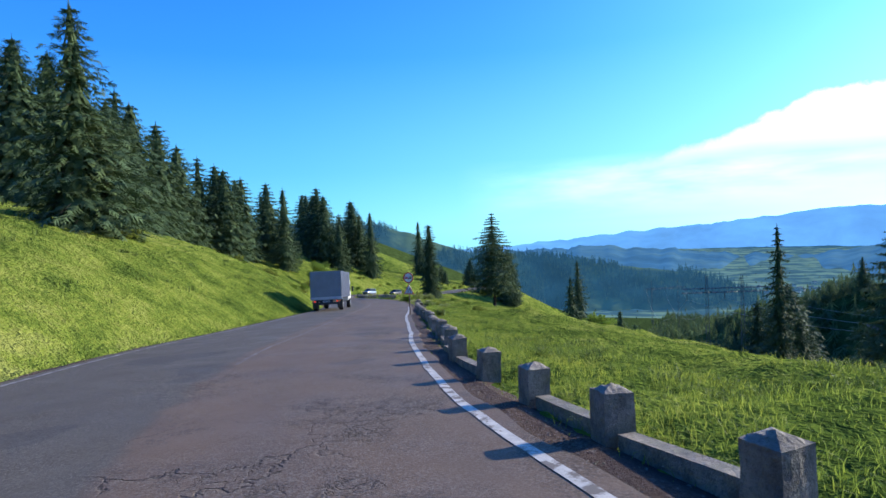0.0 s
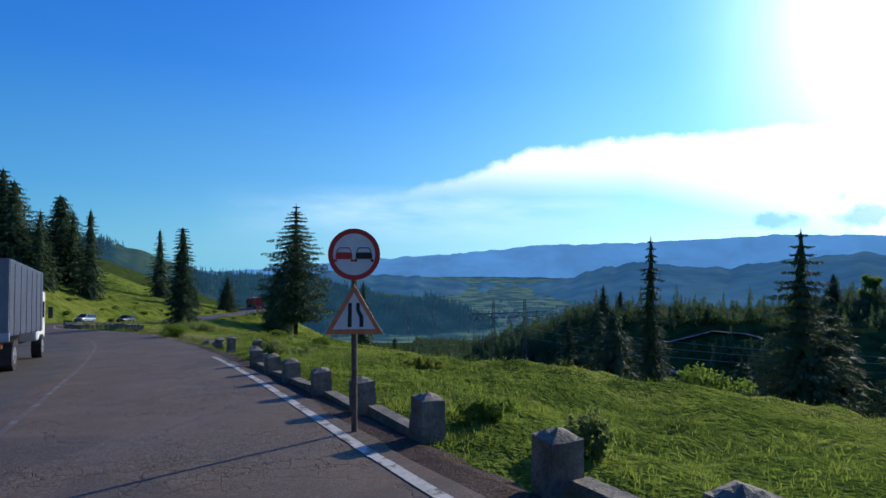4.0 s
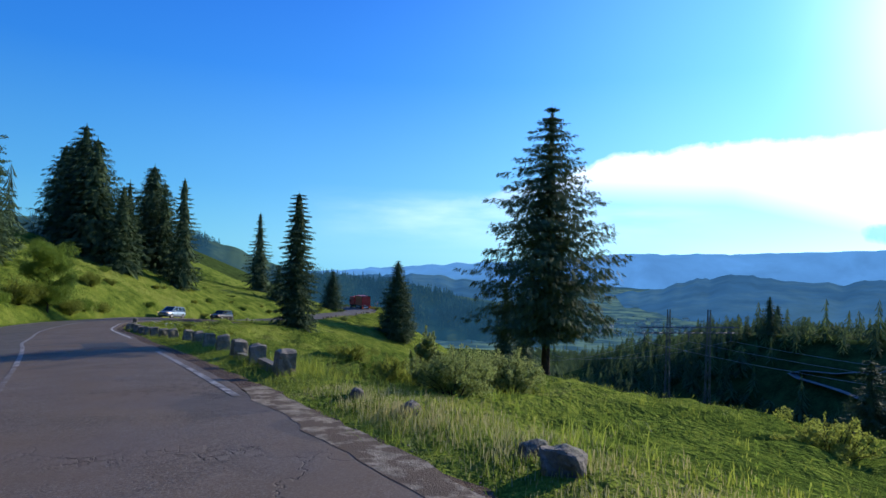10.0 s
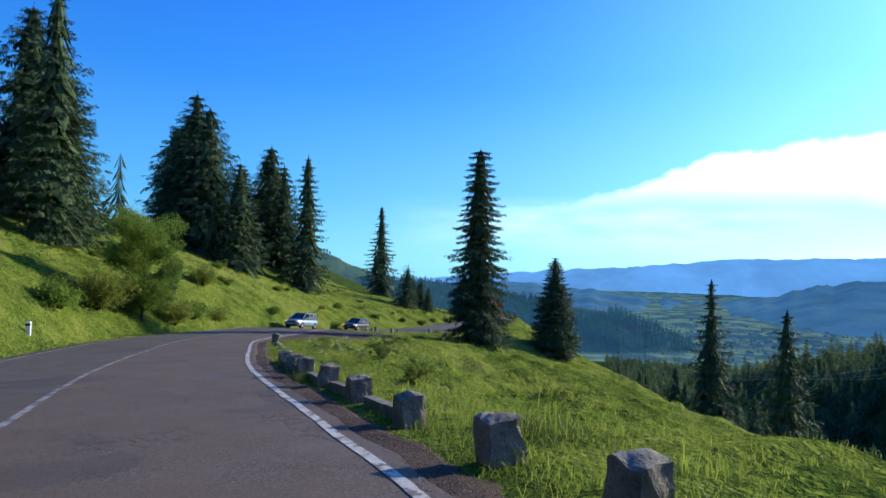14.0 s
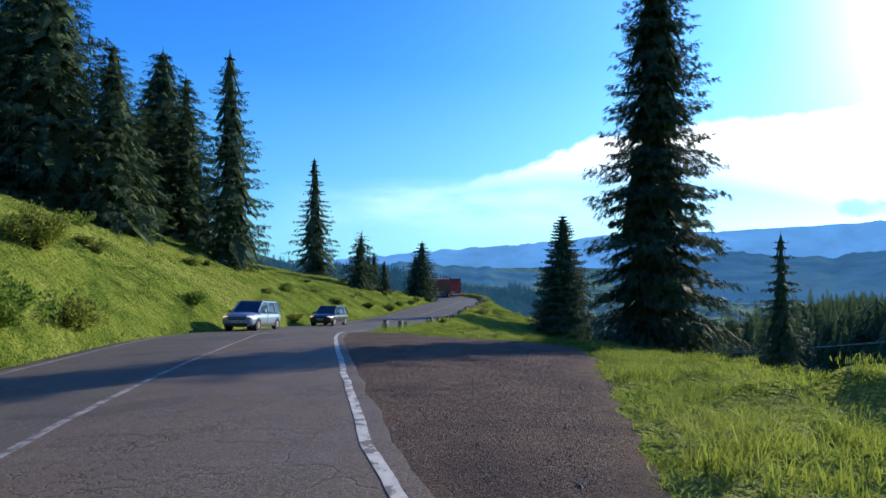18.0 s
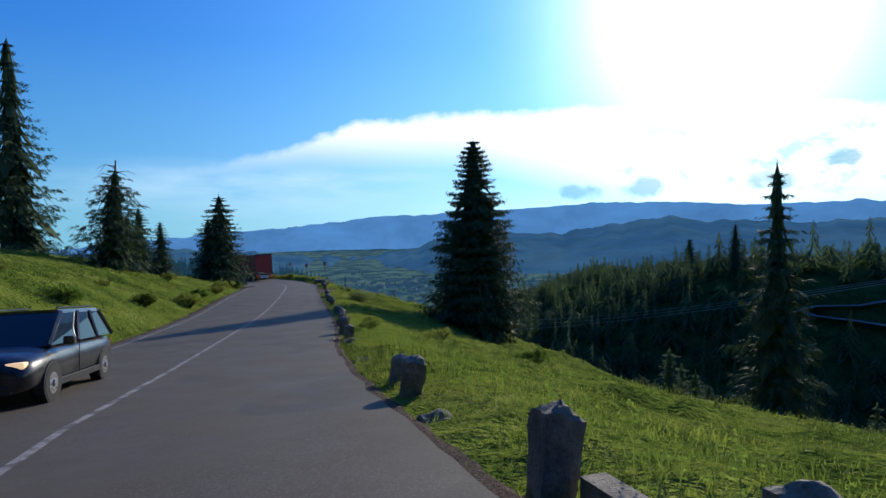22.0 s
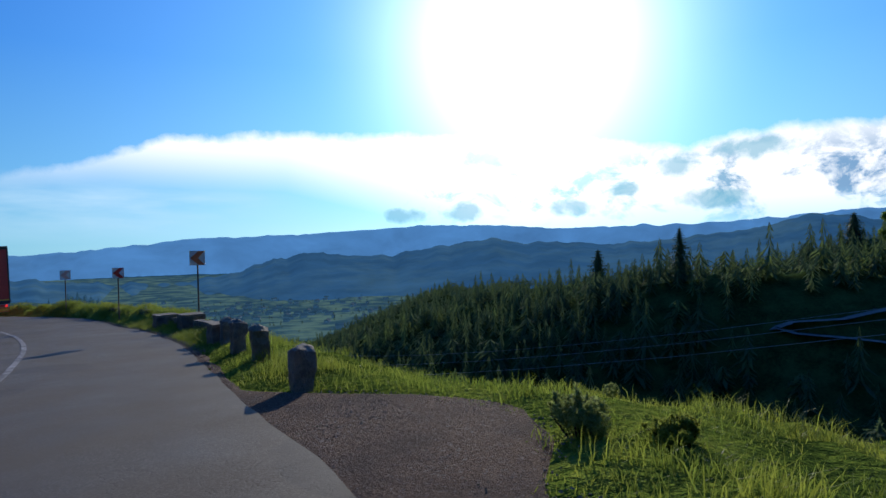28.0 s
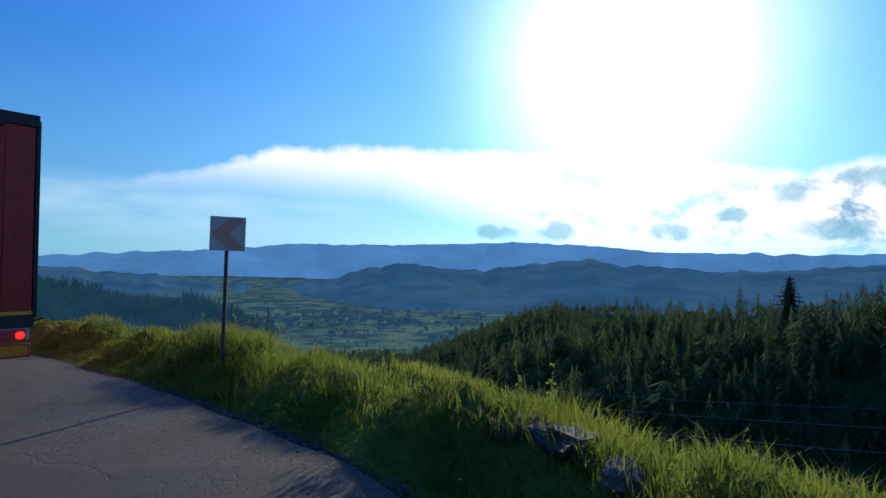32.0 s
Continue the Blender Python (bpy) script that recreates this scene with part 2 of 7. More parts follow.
def make_canopy(name):
    """Mixed mountain wood seen from above: dark spruce with lighter patches of leafy trees."""
    m, k = material(name)
    g = k.n("ShaderNodeNewGeometry")
    p = g.outputs["Position"]
    patch = k.ramp(k.noise(p, 0.035, 3, 0.6), [(0.47, 0.0), (0.62, 1.0)])
    tree = k.ramp(k.noise(p, 0.22, 2), [(0.35, 0.0), (0.7, 1.0)])
    dark = k.mix(g.outputs["Random Per Island"], (0.052, 0.088, 0.046, 1), (0.110, 0.158, 0.070, 1))
    pale = k.mix(tree, (0.100, 0.155, 0.045, 1), (0.190, 0.255, 0.075, 1))
    col = k.mix(k.math("MULTIPLY", patch, tree), dark, pale)
    d = k.n("ShaderNodeBsdfPrincipled", {"Base Color": col, "Roughness": 0.8, "Specular IOR Level": 0.05})
    tr = k.n("ShaderNodeBsdfTranslucent", {"Color": col})
    k.n("ShaderNodeOutputMaterial", {0: k.n("ShaderNodeMixShader", {0: 0.42, 1: d, 2: tr})})
    return m


def make_asphalt():
    """Old patched asphalt: reddish-brown right lane, greyer left lane, coarse stones, cracks, crazed and frayed spots."""
    m, k = material("asphalt")
    p = k.n("ShaderNodeNewGeometry").outputs["Position"]
    uv = k.n("ShaderNodeUVMap", uv_map="along").outputs[0]
    s = k.n("ShaderNodeSeparateXYZ", {0: uv})
    across = k.math("ADD", s.outputs[0], k.math("MULTIPLY", k.math("SUBTRACT", k.noise(p, 0.5, 4), 0.5), 0.12))
    lane = k.ramp(k.math("ADD", k.math("MULTIPLY", across, 2.2), 0.5, clamp=True), [(0.45, 0.0), (0.50, 1.0)])
    along = k.math("DIVIDE", s.outputs[1], 250.0)
    far = k.ramp(along, [(0.17, 1.0), (0.22, 0.85), (0.56, 0.6), (0.62, 0.05)])
    warm = k.math("MULTIPLY", lane, far)
    grey = k.mix(k.noise(p, 1.2, 5), (0.074, 0.061, 0.045, 1), (0.112, 0.093, 0.069, 1))
    brown = k.mix(k.noise(p, 1.0, 5), (0.102, 0.067, 0.044, 1), (0.166, 0.111, 0.073, 1))
    col = k.mix(warm, grey, brown)
    # wheel tracks worn darker and smoother than the strip between them
    wheel_ = k.math("ABSOLUTE", k.math("SUBTRACT", k.math("ABSOLUTE", k.math("SUBTRACT", s.outputs[0], 0.25)), 0.105))
    col = k.mix(k.math("MULTIPLY", k.ramp(wheel_, [(0.0, 0.30), (0.06, 0.0)]), k.noise(p, 0.6, 3)), col, (0.070, 0.060, 0.052, 1))
    # coarse stones stand out of the binder where the surface is old
    stones = k.n("ShaderNodeTexVoronoi", {"Vector": p, "Scale": 62.0})
    grit = k.noise(p, 48.0, 4, 0.75)
    old = k.math("MULTIPLY", k.ramp(k.noise(p, 0.35, 4, 0.6), [(0.38, 0.25), (0.58, 1.0)]), k.ramp(along, [(0.0, 1.0), (0.56, 0.9), (0.62, 0.35), (0.85, 0.35), (0.90, 1.0)]))
    col = k.mix(k.math("MULTIPLY", k.ramp(stones.outputs["Color"], [(0.50, 0.0), (0.85, 0.75)]), old), col, (0.235, 0.200, 0.165, 1))
    col = k.mix(k.math("MULTIPLY", k.ramp(grit, [(0.34, 0.85), (0.50, 0.0)]), old), col, (0.026, 0.021, 0.018, 1))
    patch = k.ramp(k.noise(p, 0.32, 2, 0.4, 0.6), [(0.62, 0.0), (0.635, 1.0)])
    col = k.mix(k.math("MULTIPLY", patch, 0.35), col, (0.045, 0.043, 0.042, 1))
    # long cracks, and crazed zones of small ones
    bent = k.n("ShaderNodeVectorMath", {0: p, 1: k.noise(p, 2.0, 4, out=1)}, operation="ADD").outputs[0]
    cr = k.n("ShaderNodeTexVoronoi", {"Vector": k.n("ShaderNodeMapping", {0: bent, 3: (1, 1, 0.3)}), "Scale": 0.6}, feature="DISTANCE_TO_EDGE")
    zone = k.ramp(k.noise(p, 0.17, 2), [(0.46, 0.0), (0.54, 1.0)])
    crack = k.math("MULTIPLY", k.ramp(cr, [(0.0, 0.7), (0.011, 0.0)]), zone)
    mesh = k.n("ShaderNodeTexVoronoi", {"Vector": k.n("ShaderNodeVectorMath", {0: p, 1: k.n("ShaderNodeVectorMath", {0: k.noise(p, 5.0, 3, out=1), 1: (0.5, 0.5, 0.5)}, operation="MULTIPLY").outputs[0]}, operation="ADD").outputs[0], "Scale": 3.6}, feature="DISTANCE_TO_EDGE")
    crazed = k.ramp(k.noise(p, 0.36, 3, 0.6), [(0.52, 0.0), (0.62, 1.0)])
    lower = k.math("MULTIPLY", k.ramp(along, [(0.0, 1.0), (0.03, 1.0), (0.06, 0.55), (0.58, 0.55), (0.63, 0.12), (0.86, 0.12), (0.90, 0.40)]), k.ramp(lane, [(0.0, 0.25), (1.0, 1.0)]))
    crack = k.math("MAXIMUM", crack, k.math("MULTIPLY", k.ramp(mesh, [(0.0, 0.95), (0.045, 0.0)]), crazed))
    fray = k.math("MULTIPLY", k.ramp(k.noise(p, 0.7, 6, 0.7), [(0.54, 0.0), (0.61, 1.0)]), k.ramp(k.noise(p, 26.0, 3), [(0.42, 0.0), (0.6, 1.0)]))
    crack, fray = k.math("MULTIPLY", crack, lower), k.math("MULTIPLY", fray, lower)
    col = k.mix(k.math("MULTIPLY", fray, 0.6), col, (0.045, 0.036, 0.030, 1))
    col = k.mix(k.math("MULTIPLY", crack, 0.9), col, (0.017, 0.014, 0.012, 1))
    rough = k.ramp(k.noise(p, 0.8, 4), [(0.3, 0.66), (0.7, 0.88)])
    b = k.n("ShaderNodeBsdfPrincipled", {"Base Color": col, "Roughness": rough, "Specular IOR Level": 0.22})
    h = k.math("SUBTRACT", k.math("MULTIPLY", k.math("MULTIPLY", grit, old), 0.9), k.math("MULTIPLY", crack, 1.5))
    finish(k, b, h, 0.010)
    return m


def make_gravel():
    m, k = material("gravel")
    p = k.n("ShaderNodeNewGeometry").outputs["Position"]
    v = k.n("ShaderNodeTexVoronoi", {"Vector": p, "Scale": 42.0})
    fine = k.noise(p, 34.0, 5, 0.7)
    col = k.mix(k.ramp(fine, [(0.35, 0.0), (0.68, 1.0)]), (0.070, 0.043, 0.030, 1), (0.180, 0.122, 0.088, 1))
    col = k.mix(k.ramp(v.outputs["Color"], [(0.72, 0.0), (0.9, 0.7)]), col, (0.21, 0.185, 0.17, 1))
    col = k.mix(k.ramp(k.noise(p, 0.9, 5), [(0.42, 0.0), (0.62, 0.8)]), col, (0.075, 0.052, 0.045, 1))
    b = k.n("ShaderNodeBsdfPrincipled", {"Base Color": col, "Roughness": 0.95, "Specular IOR Level": 0.1})
    finish(k, b, k.math("ADD", k.math("MULTIPLY", fine, 0.6), k.noise(p, 3.0, 6, 0.65)), 0.10)
    return m


def make_stone(name, rgb, moss=0.35):
    m, k = material(name)
    p = k.n("ShaderNodeTexCoord").outputs["Object"]
    r = k.n("ShaderNodeObjectInfo").outputs["Random"]
    q = k.n("ShaderNodeVectorMath", {0: p, 1: k.n("ShaderNodeCombineXYZ", {0: k.math("MULTIPLY", r, 31.0), 1: 0.0, 2: 0.0})}, operation="ADD").outputs[0]
    a, b, c = k.noise(q, 4.0, 6, 0.65), k.noise(q, 30.0, 4), k.noise(q, 2.4, 4)
    col = k.mix(k.ramp(a, [(0.3, 0.0), (0.72, 1.0)]), tuple(v * 0.40 for v in rgb) + (1,), tuple(v * 1.35 for v in rgb) + (1,))
    col = k.mix(k.ramp(b, [(0.55, 0.0), (0.68, 0.6)]), col, tuple(v * 0.35 for v in rgb) + (1,))
    col = k.mix(k.math("MULTIPLY", k.ramp(c, [(0.52, 0.0), (0.64, 1.0)]), moss), col, (0.13, 0.13, 0.06, 1))
    s = k.n("ShaderNodeBsdfPrincipled", {"Base Color": col, "Roughness": 0.88})
    finish(k, s, k.math("ADD", k.math("MULTIPLY", a, 1.0), k.math("MULTIPLY", b, 0.4)), 0.04)
    return m


def make_distance(name, wood, field, haze_glow, haze_part, scale):
    """A far mountainside: woods and pastures with blue haze painted in as emission."""
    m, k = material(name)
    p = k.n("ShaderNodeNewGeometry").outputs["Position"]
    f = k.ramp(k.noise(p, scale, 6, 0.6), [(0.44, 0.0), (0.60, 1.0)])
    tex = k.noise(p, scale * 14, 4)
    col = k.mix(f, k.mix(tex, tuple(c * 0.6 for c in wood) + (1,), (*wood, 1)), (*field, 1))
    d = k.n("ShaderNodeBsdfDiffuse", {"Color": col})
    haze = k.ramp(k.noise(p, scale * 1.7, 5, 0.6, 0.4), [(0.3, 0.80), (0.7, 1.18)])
    e = k.n("ShaderNodeEmission", {"Color": (*haze_glow, 1), "Strength": haze})
    k.n("ShaderNodeOutputMaterial", {0: k.n("ShaderNodeMixShader", {0: haze_part, 1: d, 2: e})})
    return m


MEADOW = make_grass_ground()
BLADES = make_blades("grass_blades", (0.135, 0.190, 0.025), (0.270, 0.330, 0.055), 0.6)
DRY = make_blades("dry_grass", (0.24, 0.24, 0.09), (0.40, 0.37, 0.18), 0.5)
NEEDLES = make_needles("spruce_needles", (0.038, 0.066, 0.033), (0.088, 0.130, 0.056))
FAR_NEEDLES = make_needles("forest_needles", (0.042, 0.072, 0.044), (0.090, 0.135, 0.066), 0.15)
CANOPY = make_canopy("mixed_wood")
LEAVES = make_needles("broad_leaves", (0.11, 0.18, 0.025), (0.24, 0.33, 0.06), 0.6)
BARK = plain("bark", (0.050, 0.038, 0.030), 0.95, vary=0.4, scale=5, bump=0.05, gloss=0.1)
DEADWOOD = plain("dead_wood", (0.13, 0.10, 0.08), 0.9, vary=0.3, scale=5, bump=0.03)
ASPHALT = make_asphalt()
GRAVEL = make_gravel()
PAINT = plain("road_paint", (0.50, 0.46, 0.385), 0.75, vary=0.22, scale=7, wear=(0.15, 0.12, 0.09), kept=0.50)
CONCRETE = make_stone("old_concrete", (0.225, 0.186, 0.138))
ROCK = make_stone("rock", (0.185, 0.15, 0.115), 0.45)
# the ranges' blue haze is emitted by the surface, stronger with distance
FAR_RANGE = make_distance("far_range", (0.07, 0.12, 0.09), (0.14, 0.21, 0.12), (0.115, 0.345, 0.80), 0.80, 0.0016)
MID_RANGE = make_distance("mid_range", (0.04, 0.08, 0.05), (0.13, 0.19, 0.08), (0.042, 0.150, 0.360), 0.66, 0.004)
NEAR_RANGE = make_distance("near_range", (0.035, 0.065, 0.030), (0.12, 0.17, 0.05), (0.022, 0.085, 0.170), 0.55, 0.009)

# ------------------------------------------------ the road's centre line
ROAD = [(48.4, -44.9, 3.8), (13.7, -16.8, 0.39), (-1.5, -0.5, -1.57), (-9.7, 10.3, -2.80), (-15.4, 20.8, -4.01),
        (-20.4, 31.05, -5.10), (-25.8, 41.5, -6.25), (-32.1, 51.8, -7.42), (-40.0, 61.95, -8.59), (-46.5, 69.9, -9.55),
        (-53.6, 78.05, -10.63), (-60.7, 86.65, -11.64), (-67.1, 96.9, -12.67), (-70.1, 104.6, -13.41), (-72.7, 112.3, -14.17),
        (-75.05, 121.0, -15.03), (-76.0, 130.1, -16.23), (-75.3, 147.6, -18.38), (-73.9, 164.65, -19.86), (-72.6, 180.8, -20.68),
        (-71.5, 195.8, -21.63), (-71.5, 203.1, -22.10), (-72.2, 209.5, -22.5), (-73.5, 215.0, -22.75), (-75.6, 220.4, -23.0), (-79.2, 226.5, -23.4),
        (-85.0, 231.5, -23.8), (-93.0, 234.0, -24.2), (-106.0, 234.0, -24.9), (-130.0, 229.0, -26.5)]


def spline(pts, step):
    """Points every step metres along a Catmull-Rom curve."""
    p = np.array(pts, float)
    p = np.vstack([2 * p[0] - p[1], p, 2 * p[-1] - p[-2]])
    out = []
    u = np.linspace(0, 1, 24, endpoint=False)[:, None]
    for i in range(1, len(p) - 2):
        a, b, c, d = p[i - 1:i + 3]
        out.append(0.5 * (2 * b + (c - a) * u + (2 * a - 5 * b + 4 * c - d) * u ** 2 + (3 * b - a - 3 * c + d) * u ** 3))
    out = np.vstack(out + [p[-2:-1]])
    s = np.concatenate([[0], np.cumsum(np.linalg.norm(np.diff(out[:, :2], axis=0), axis=1))])
    q = np.arange(0, s[-1], step)
    return np.stack([np.interp(q, s, out[:, j]) for j in range(out.shape[1])], 1), q


CEN, ARC = spline(ROAD, 0.5)
TAN = np.gradient(CEN[:, :2], axis=0)
TAN /= np.linalg.norm(TAN, axis=1)[:, None]
RGT = np.stack([TAN[:, 1], -TAN[:, 0]], 1)
S0 = ARC[np.argmin((CEN[:, 0] + 1.5) ** 2 + (CEN[:, 1] + 0.5) ** 2)]     # arc length where the walk begins
LEFT_W = np.interp(ARC - S0, [-50, 0, 12, 30, 60, 400], [5.0, 5.0, 4.6, 4.0, 3.8, 3.8])
RIGHT_S = [-50, 0, 6, 12, 18, 23, 31, 40, 48, 54, 66, 72, 80, 87, 92, 112, 118, 124, 132, 150, 157, 164, 170, 176, 184, 198, 206, 212, 218, 226, 229, 230.2, 232, 236, 242]
RIGHT_LAT = [3.75, 3.72, 3.75, 4.15, 4.45, 4.35, 4.12, 4.1, 3.95, 3.88, 3.9, 3.95, 3.88, 3.82, 4.2, 4.22, 4.0, 3.75, 4.05, 4.1, 3.88, 3.66, 3.7, 4.05, 4.12, 3.82, 3.72, 3.74, 4.0, 4.02, 3.9, 4.05, 4.3, 4.56, 4.2]


def right_edge(s):
    """The asphalt's right edge, metres from the centre line."""
    return np.interp(s, RIGHT_S, RIGHT_LAT)




def road_at(s, lateral=0.0):
    """A place on the road's surface: s metres from the walk's start, lateral to the right of the centre; and the heading."""
    i = np.clip((np.asarray(s, float) + S0) / 0.5, 0, len(ARC) - 1.001)
    j = i.astype(int) if isinstance(i, np.ndarray) else int(i)
    f = i - j
    f = f[..., None] if isinstance(f, np.ndarray) and f.ndim else f
    c = CEN[j] * (1 - f) + CEN[j + 1] * f
    r = RGT[j] * (1 - f) + RGT[j + 1] * f
    t = TAN[j]
    out = np.array(c, float)
    out[..., :2] += r * (np.asarray(lateral)[..., None] if np.ndim(lateral) else lateral)
    return out, t


def nearest(x, y):
    """For points: the road's index, the signed distance to its right, by the nearest centre point."""
    idx = np.zeros(len(x), int)
    dist = np.zeros(len(x))
    for a in range(0, len(x), 4000):
        d = (x[a:a + 4000, None] - CEN[None, ::2, 0]) ** 2 + (y[a:a + 4000, None] - CEN[None, ::2, 1]) ** 2
        j = d.argmin(1)
        idx[a:a + 4000] = j * 2
    idx = np.minimum(idx, len(CEN) - 1)
    dx, dy = x - CEN[idx, 0], y - CEN[idx, 1]
    side = dx * RGT[idx, 0] + dy * RGT[idx, 1]
    return idx, np.sign(side) * np.hypot(dx, dy)


# spurs and ridges of the wider ground: crest points (x, y, z) and the slope of their sides
RIDGES = [([(20, 430, -80), (70, 350, -42), (112, 300, -35), (138, 276, -32), (156, 259, -26), (180, 235, -16), (260, 130, 8), (330, 0, 12), (420, -160, 14)], 0.42),
          ([(68, 345, -44), (62, 300, -37), (58, 262, -29), (100, 222, -26), (120, 212, -29), (150, 206, -27), (180, 200, -20)], 0.50),
          ([(190, 640, -92), (235, 600, -66), (330, 720, -80), (420, 890, -100), (560, 900, -95), (700, 700, -80)], 0.40),
          ([(-60, 60, 10), (-130, 120, 14), (-160, 190, 10), (-190, 330, -20), (-300, 420, 10)], 0.40)]


def seg_tent(x, y, pts, slope):
    z = np.full(len(x), -1e9)
    for (ax, ay, az_), (bx, by, bz) in zip(pts, pts[1:]):
        ux, uy = bx - ax, by - ay
        f = np.clip(((x - ax) * ux + (y - ay) * uy) / (ux * ux + uy * uy), 0, 1)
        d = np.hypot(x - ax - f * ux, y - ay - f * uy)
        z = np.maximum(z, az_ + f * (bz - az_) - slope * d + 0.10 * np.minimum(d, 25))
    return z


def wide_ground(x, y):
    """The ground away from the road: valley, spurs and ridges."""
    r = np.hypot(x + 60, y - 120)
    z = np.interp(r, [0, 250, 500, 900, 1500, 5000], [-70, -80, -115, -160, -188, -190])
    for pts, slope in RIDGES:
        z = np.maximum(z, seg_tent(x, y, pts, slope))
    return z


def lay_by(s):
    """How far the gravelled ground reaches out beyond the road's right edge."""
    return np.interp(s, [118, 122, 128, 134, 138, 140.5, 143, 146.5, 149, 204.5, 206, 207.3, 208.6, 210.2, 211.4], [0, 1.2, 4.2, 6.8, 7.8, 7.0, 4.6, 2.0, 0, 0, 0.7, 1.6, 2.2, 1.4, 0])


def ground_z(x, y):
    x, y = np.asarray(x, float).ravel(), np.asarray(y, float).ravel()
    idx, d = nearest(x, y)
    zr = CEN[idx, 2]
    s = ARC[idx] - S0
    d12 = np.interp(s, [0, 60, 80, 95, 106, 120, 150, 165, 190, 212, 235], [1.9, 2.0, 2.4, 2.7, 2.5, 2.4, 2.6, 2.8, 4.1, 3.9, 7.2]) / 12
    d40 = np.interp(s, [0, 60, 80, 95, 110, 140, 165, 190, 212, 235], [12.5, 13.0, 14.0, 14.0, 13.5, 12.5, 15.5, 16.0, 18.5, 24.0]) / 40
    kl = np.interp(s, [0, 45, 90, 112, 127, 150, 172, 185, 205, 225, 260], [0.75, 0.80, 1.0, 1.02, 0.88, 0.92, 0.82, 0.60, 0.5, 0.35, 0.3])
    u = np.maximum(d - 5.2 - lay_by(s) - np.interp(s, [224, 229], [0, 1.0]), 0)
    lw = LEFT_W[idx]
    v = np.maximum(-d - lw - 0.7, 0)
    bend = (d40 - d12) / 28
    right = np.minimum(u, 44) * (d12 - 12 * bend) + bend * np.minimum(u, 44) ** 2 + 0.45 * np.maximum(u - 44, 0)
    left = kl * (6.2 * (1 - np.exp(-v / 9.0)) + 0.27 * v)
    near = zr - right + left
    bumps = np.array([noise.noise((a * 0.35, b * 0.35, 0.0)) * 0.16 + noise.noise((a * 0.7, b * 0.7, 8.0)) * 0.17 + noise.noise((a * 0.09, b * 0.09, 4.0)) * 0.5 + abs(noise.noise((a * 0.55, b * 0.75, 21.0))) * 0.34 + noise.noise((a * 1.5, b * 1.9, 13.0)) * 0.10 - 1.5 * max(0.0, 0.10 - abs(noise.noise((a * 0.20, b * 0.14, 31.0)))) for a, b in zip(x, y)])
    near += (bumps - 0.05) * np.where(d > 0, np.interp(s, [92, 104, 124, 150], [1.15, 2.1, 2.1, 1.15]), 1.0) * np.clip((np.maximum(u, v) - 0.3) / 3.5, 0, 1)
    near -= 0.06 * np.clip(d - 4.6, 0, lay_by(s) + 0.01)
    rim = np.where(d > 0, right_edge(s) + np.interp(s, [146, 152], [1.25, 0.85]), 5.4) + lay_by(s) * (d > 0)
    near -= 0.10 * np.clip((rim - np.abs(d)) / 0.5, 0, 1)
    # a low overgrown bank along the outside of the last bend, and humps on the verges
    bank_h = np.interp(s, [150, 156, 203, 205, 210, 213, 223, 228, 245], [0, 0.10, 0.14, 0.0, 0.0, 0.22, 0.20, 0.58, 0.60])
    near += np.where(d > 0, bank_h, 0) * np.exp(-((d - np.interp(s, [222, 228], [6.1, 5.6])) / np.where((d < 5.6) & (s > 225), 0.45, 0.85)) ** 2) * (0.85 + 0.4 * np.sin(s * 1.9) * np.sin(s * 0.7))
    far = wide_ground(x, y)
    f = np.clip((np.abs(d) - 55) / 90, 0, 1)
    f = f * f * (3 - 2 * f)
    return near * (1 - f) + far * f


def mesh_from(name, verts, faces, mat, parent=None, label="", smooth=False, uv=None):
    """One mesh object from arrays of vertices and equal-sided faces."""
    me = bpy.data.meshes.new(name)
    verts, faces = np.asarray(verts, np.float32), np.asarray(faces, np.int32)
    n = faces.shape[1]
    me.vertices.add(len(verts))
    me.vertices.foreach_set("co", verts.ravel())
    me.loops.add(faces.size)
    me.loops.foreach_set("vertex_index", faces.ravel())
    me.polygons.add(len(faces))
    me.polygons.foreach_set("loop_start", np.arange(0, faces.size, n, dtype=np.int32))
    me.polygons.foreach_set("use_smooth", np.full(len(faces), smooth, bool))
    me.materials.append(mat)
    if uv is not None:
        layer = me.uv_layers.new(name="along")
        layer.data.foreach_set("uv", np.asarray(uv, np.float32)[faces.ravel()].ravel())
    me.update(calc_edges=True)
    ob = new(name, me)
    if parent is not None:
        ob.parent = parent
    if label:
        ob["label"] = label
    return ob


def axis_lines(a, b, step, far, grow=1.13):
    mid = list(np.arange(a, b + step * 0.5, step))
    up, x, d = [], b, step
    while x < far:
        d *= grow
        x += d
        up.append(x)
    dn, x, d = [], a, step
    while x > -far:
        d *= grow
        x -= d
        dn.append(x)
    return np.array(dn[::-1] + mid + up)


GX, GY = axis_lines(-108, 4, 0.58, 4800, 1.12), axis_lines(-12, 238, 0.58, 4800, 1.12)
gx, gy = np.meshgrid(GX, GY)
gz = ground_z(gx, gy)
nx, ny = len(GX), len(GY)
q = (np.arange(ny - 1)[:, None] * nx + np.arange(nx - 1)[None, :]).ravel()
verts = np.stack([gx.ravel(), gy.ravel(), gz], 1)
ground = mesh_from("ground", verts, np.stack([q, q + 1, q + nx + 1, q + nx], 1), MEADOW, smooth=True)
# the lower woods and the valley floor have ground covers of their own
WOOD_EDGE = [(-60, 262), (-44, 215), (-22, 182), (-8, 152), (14, 92), (26, 66), (62, 18), (100, -40)]


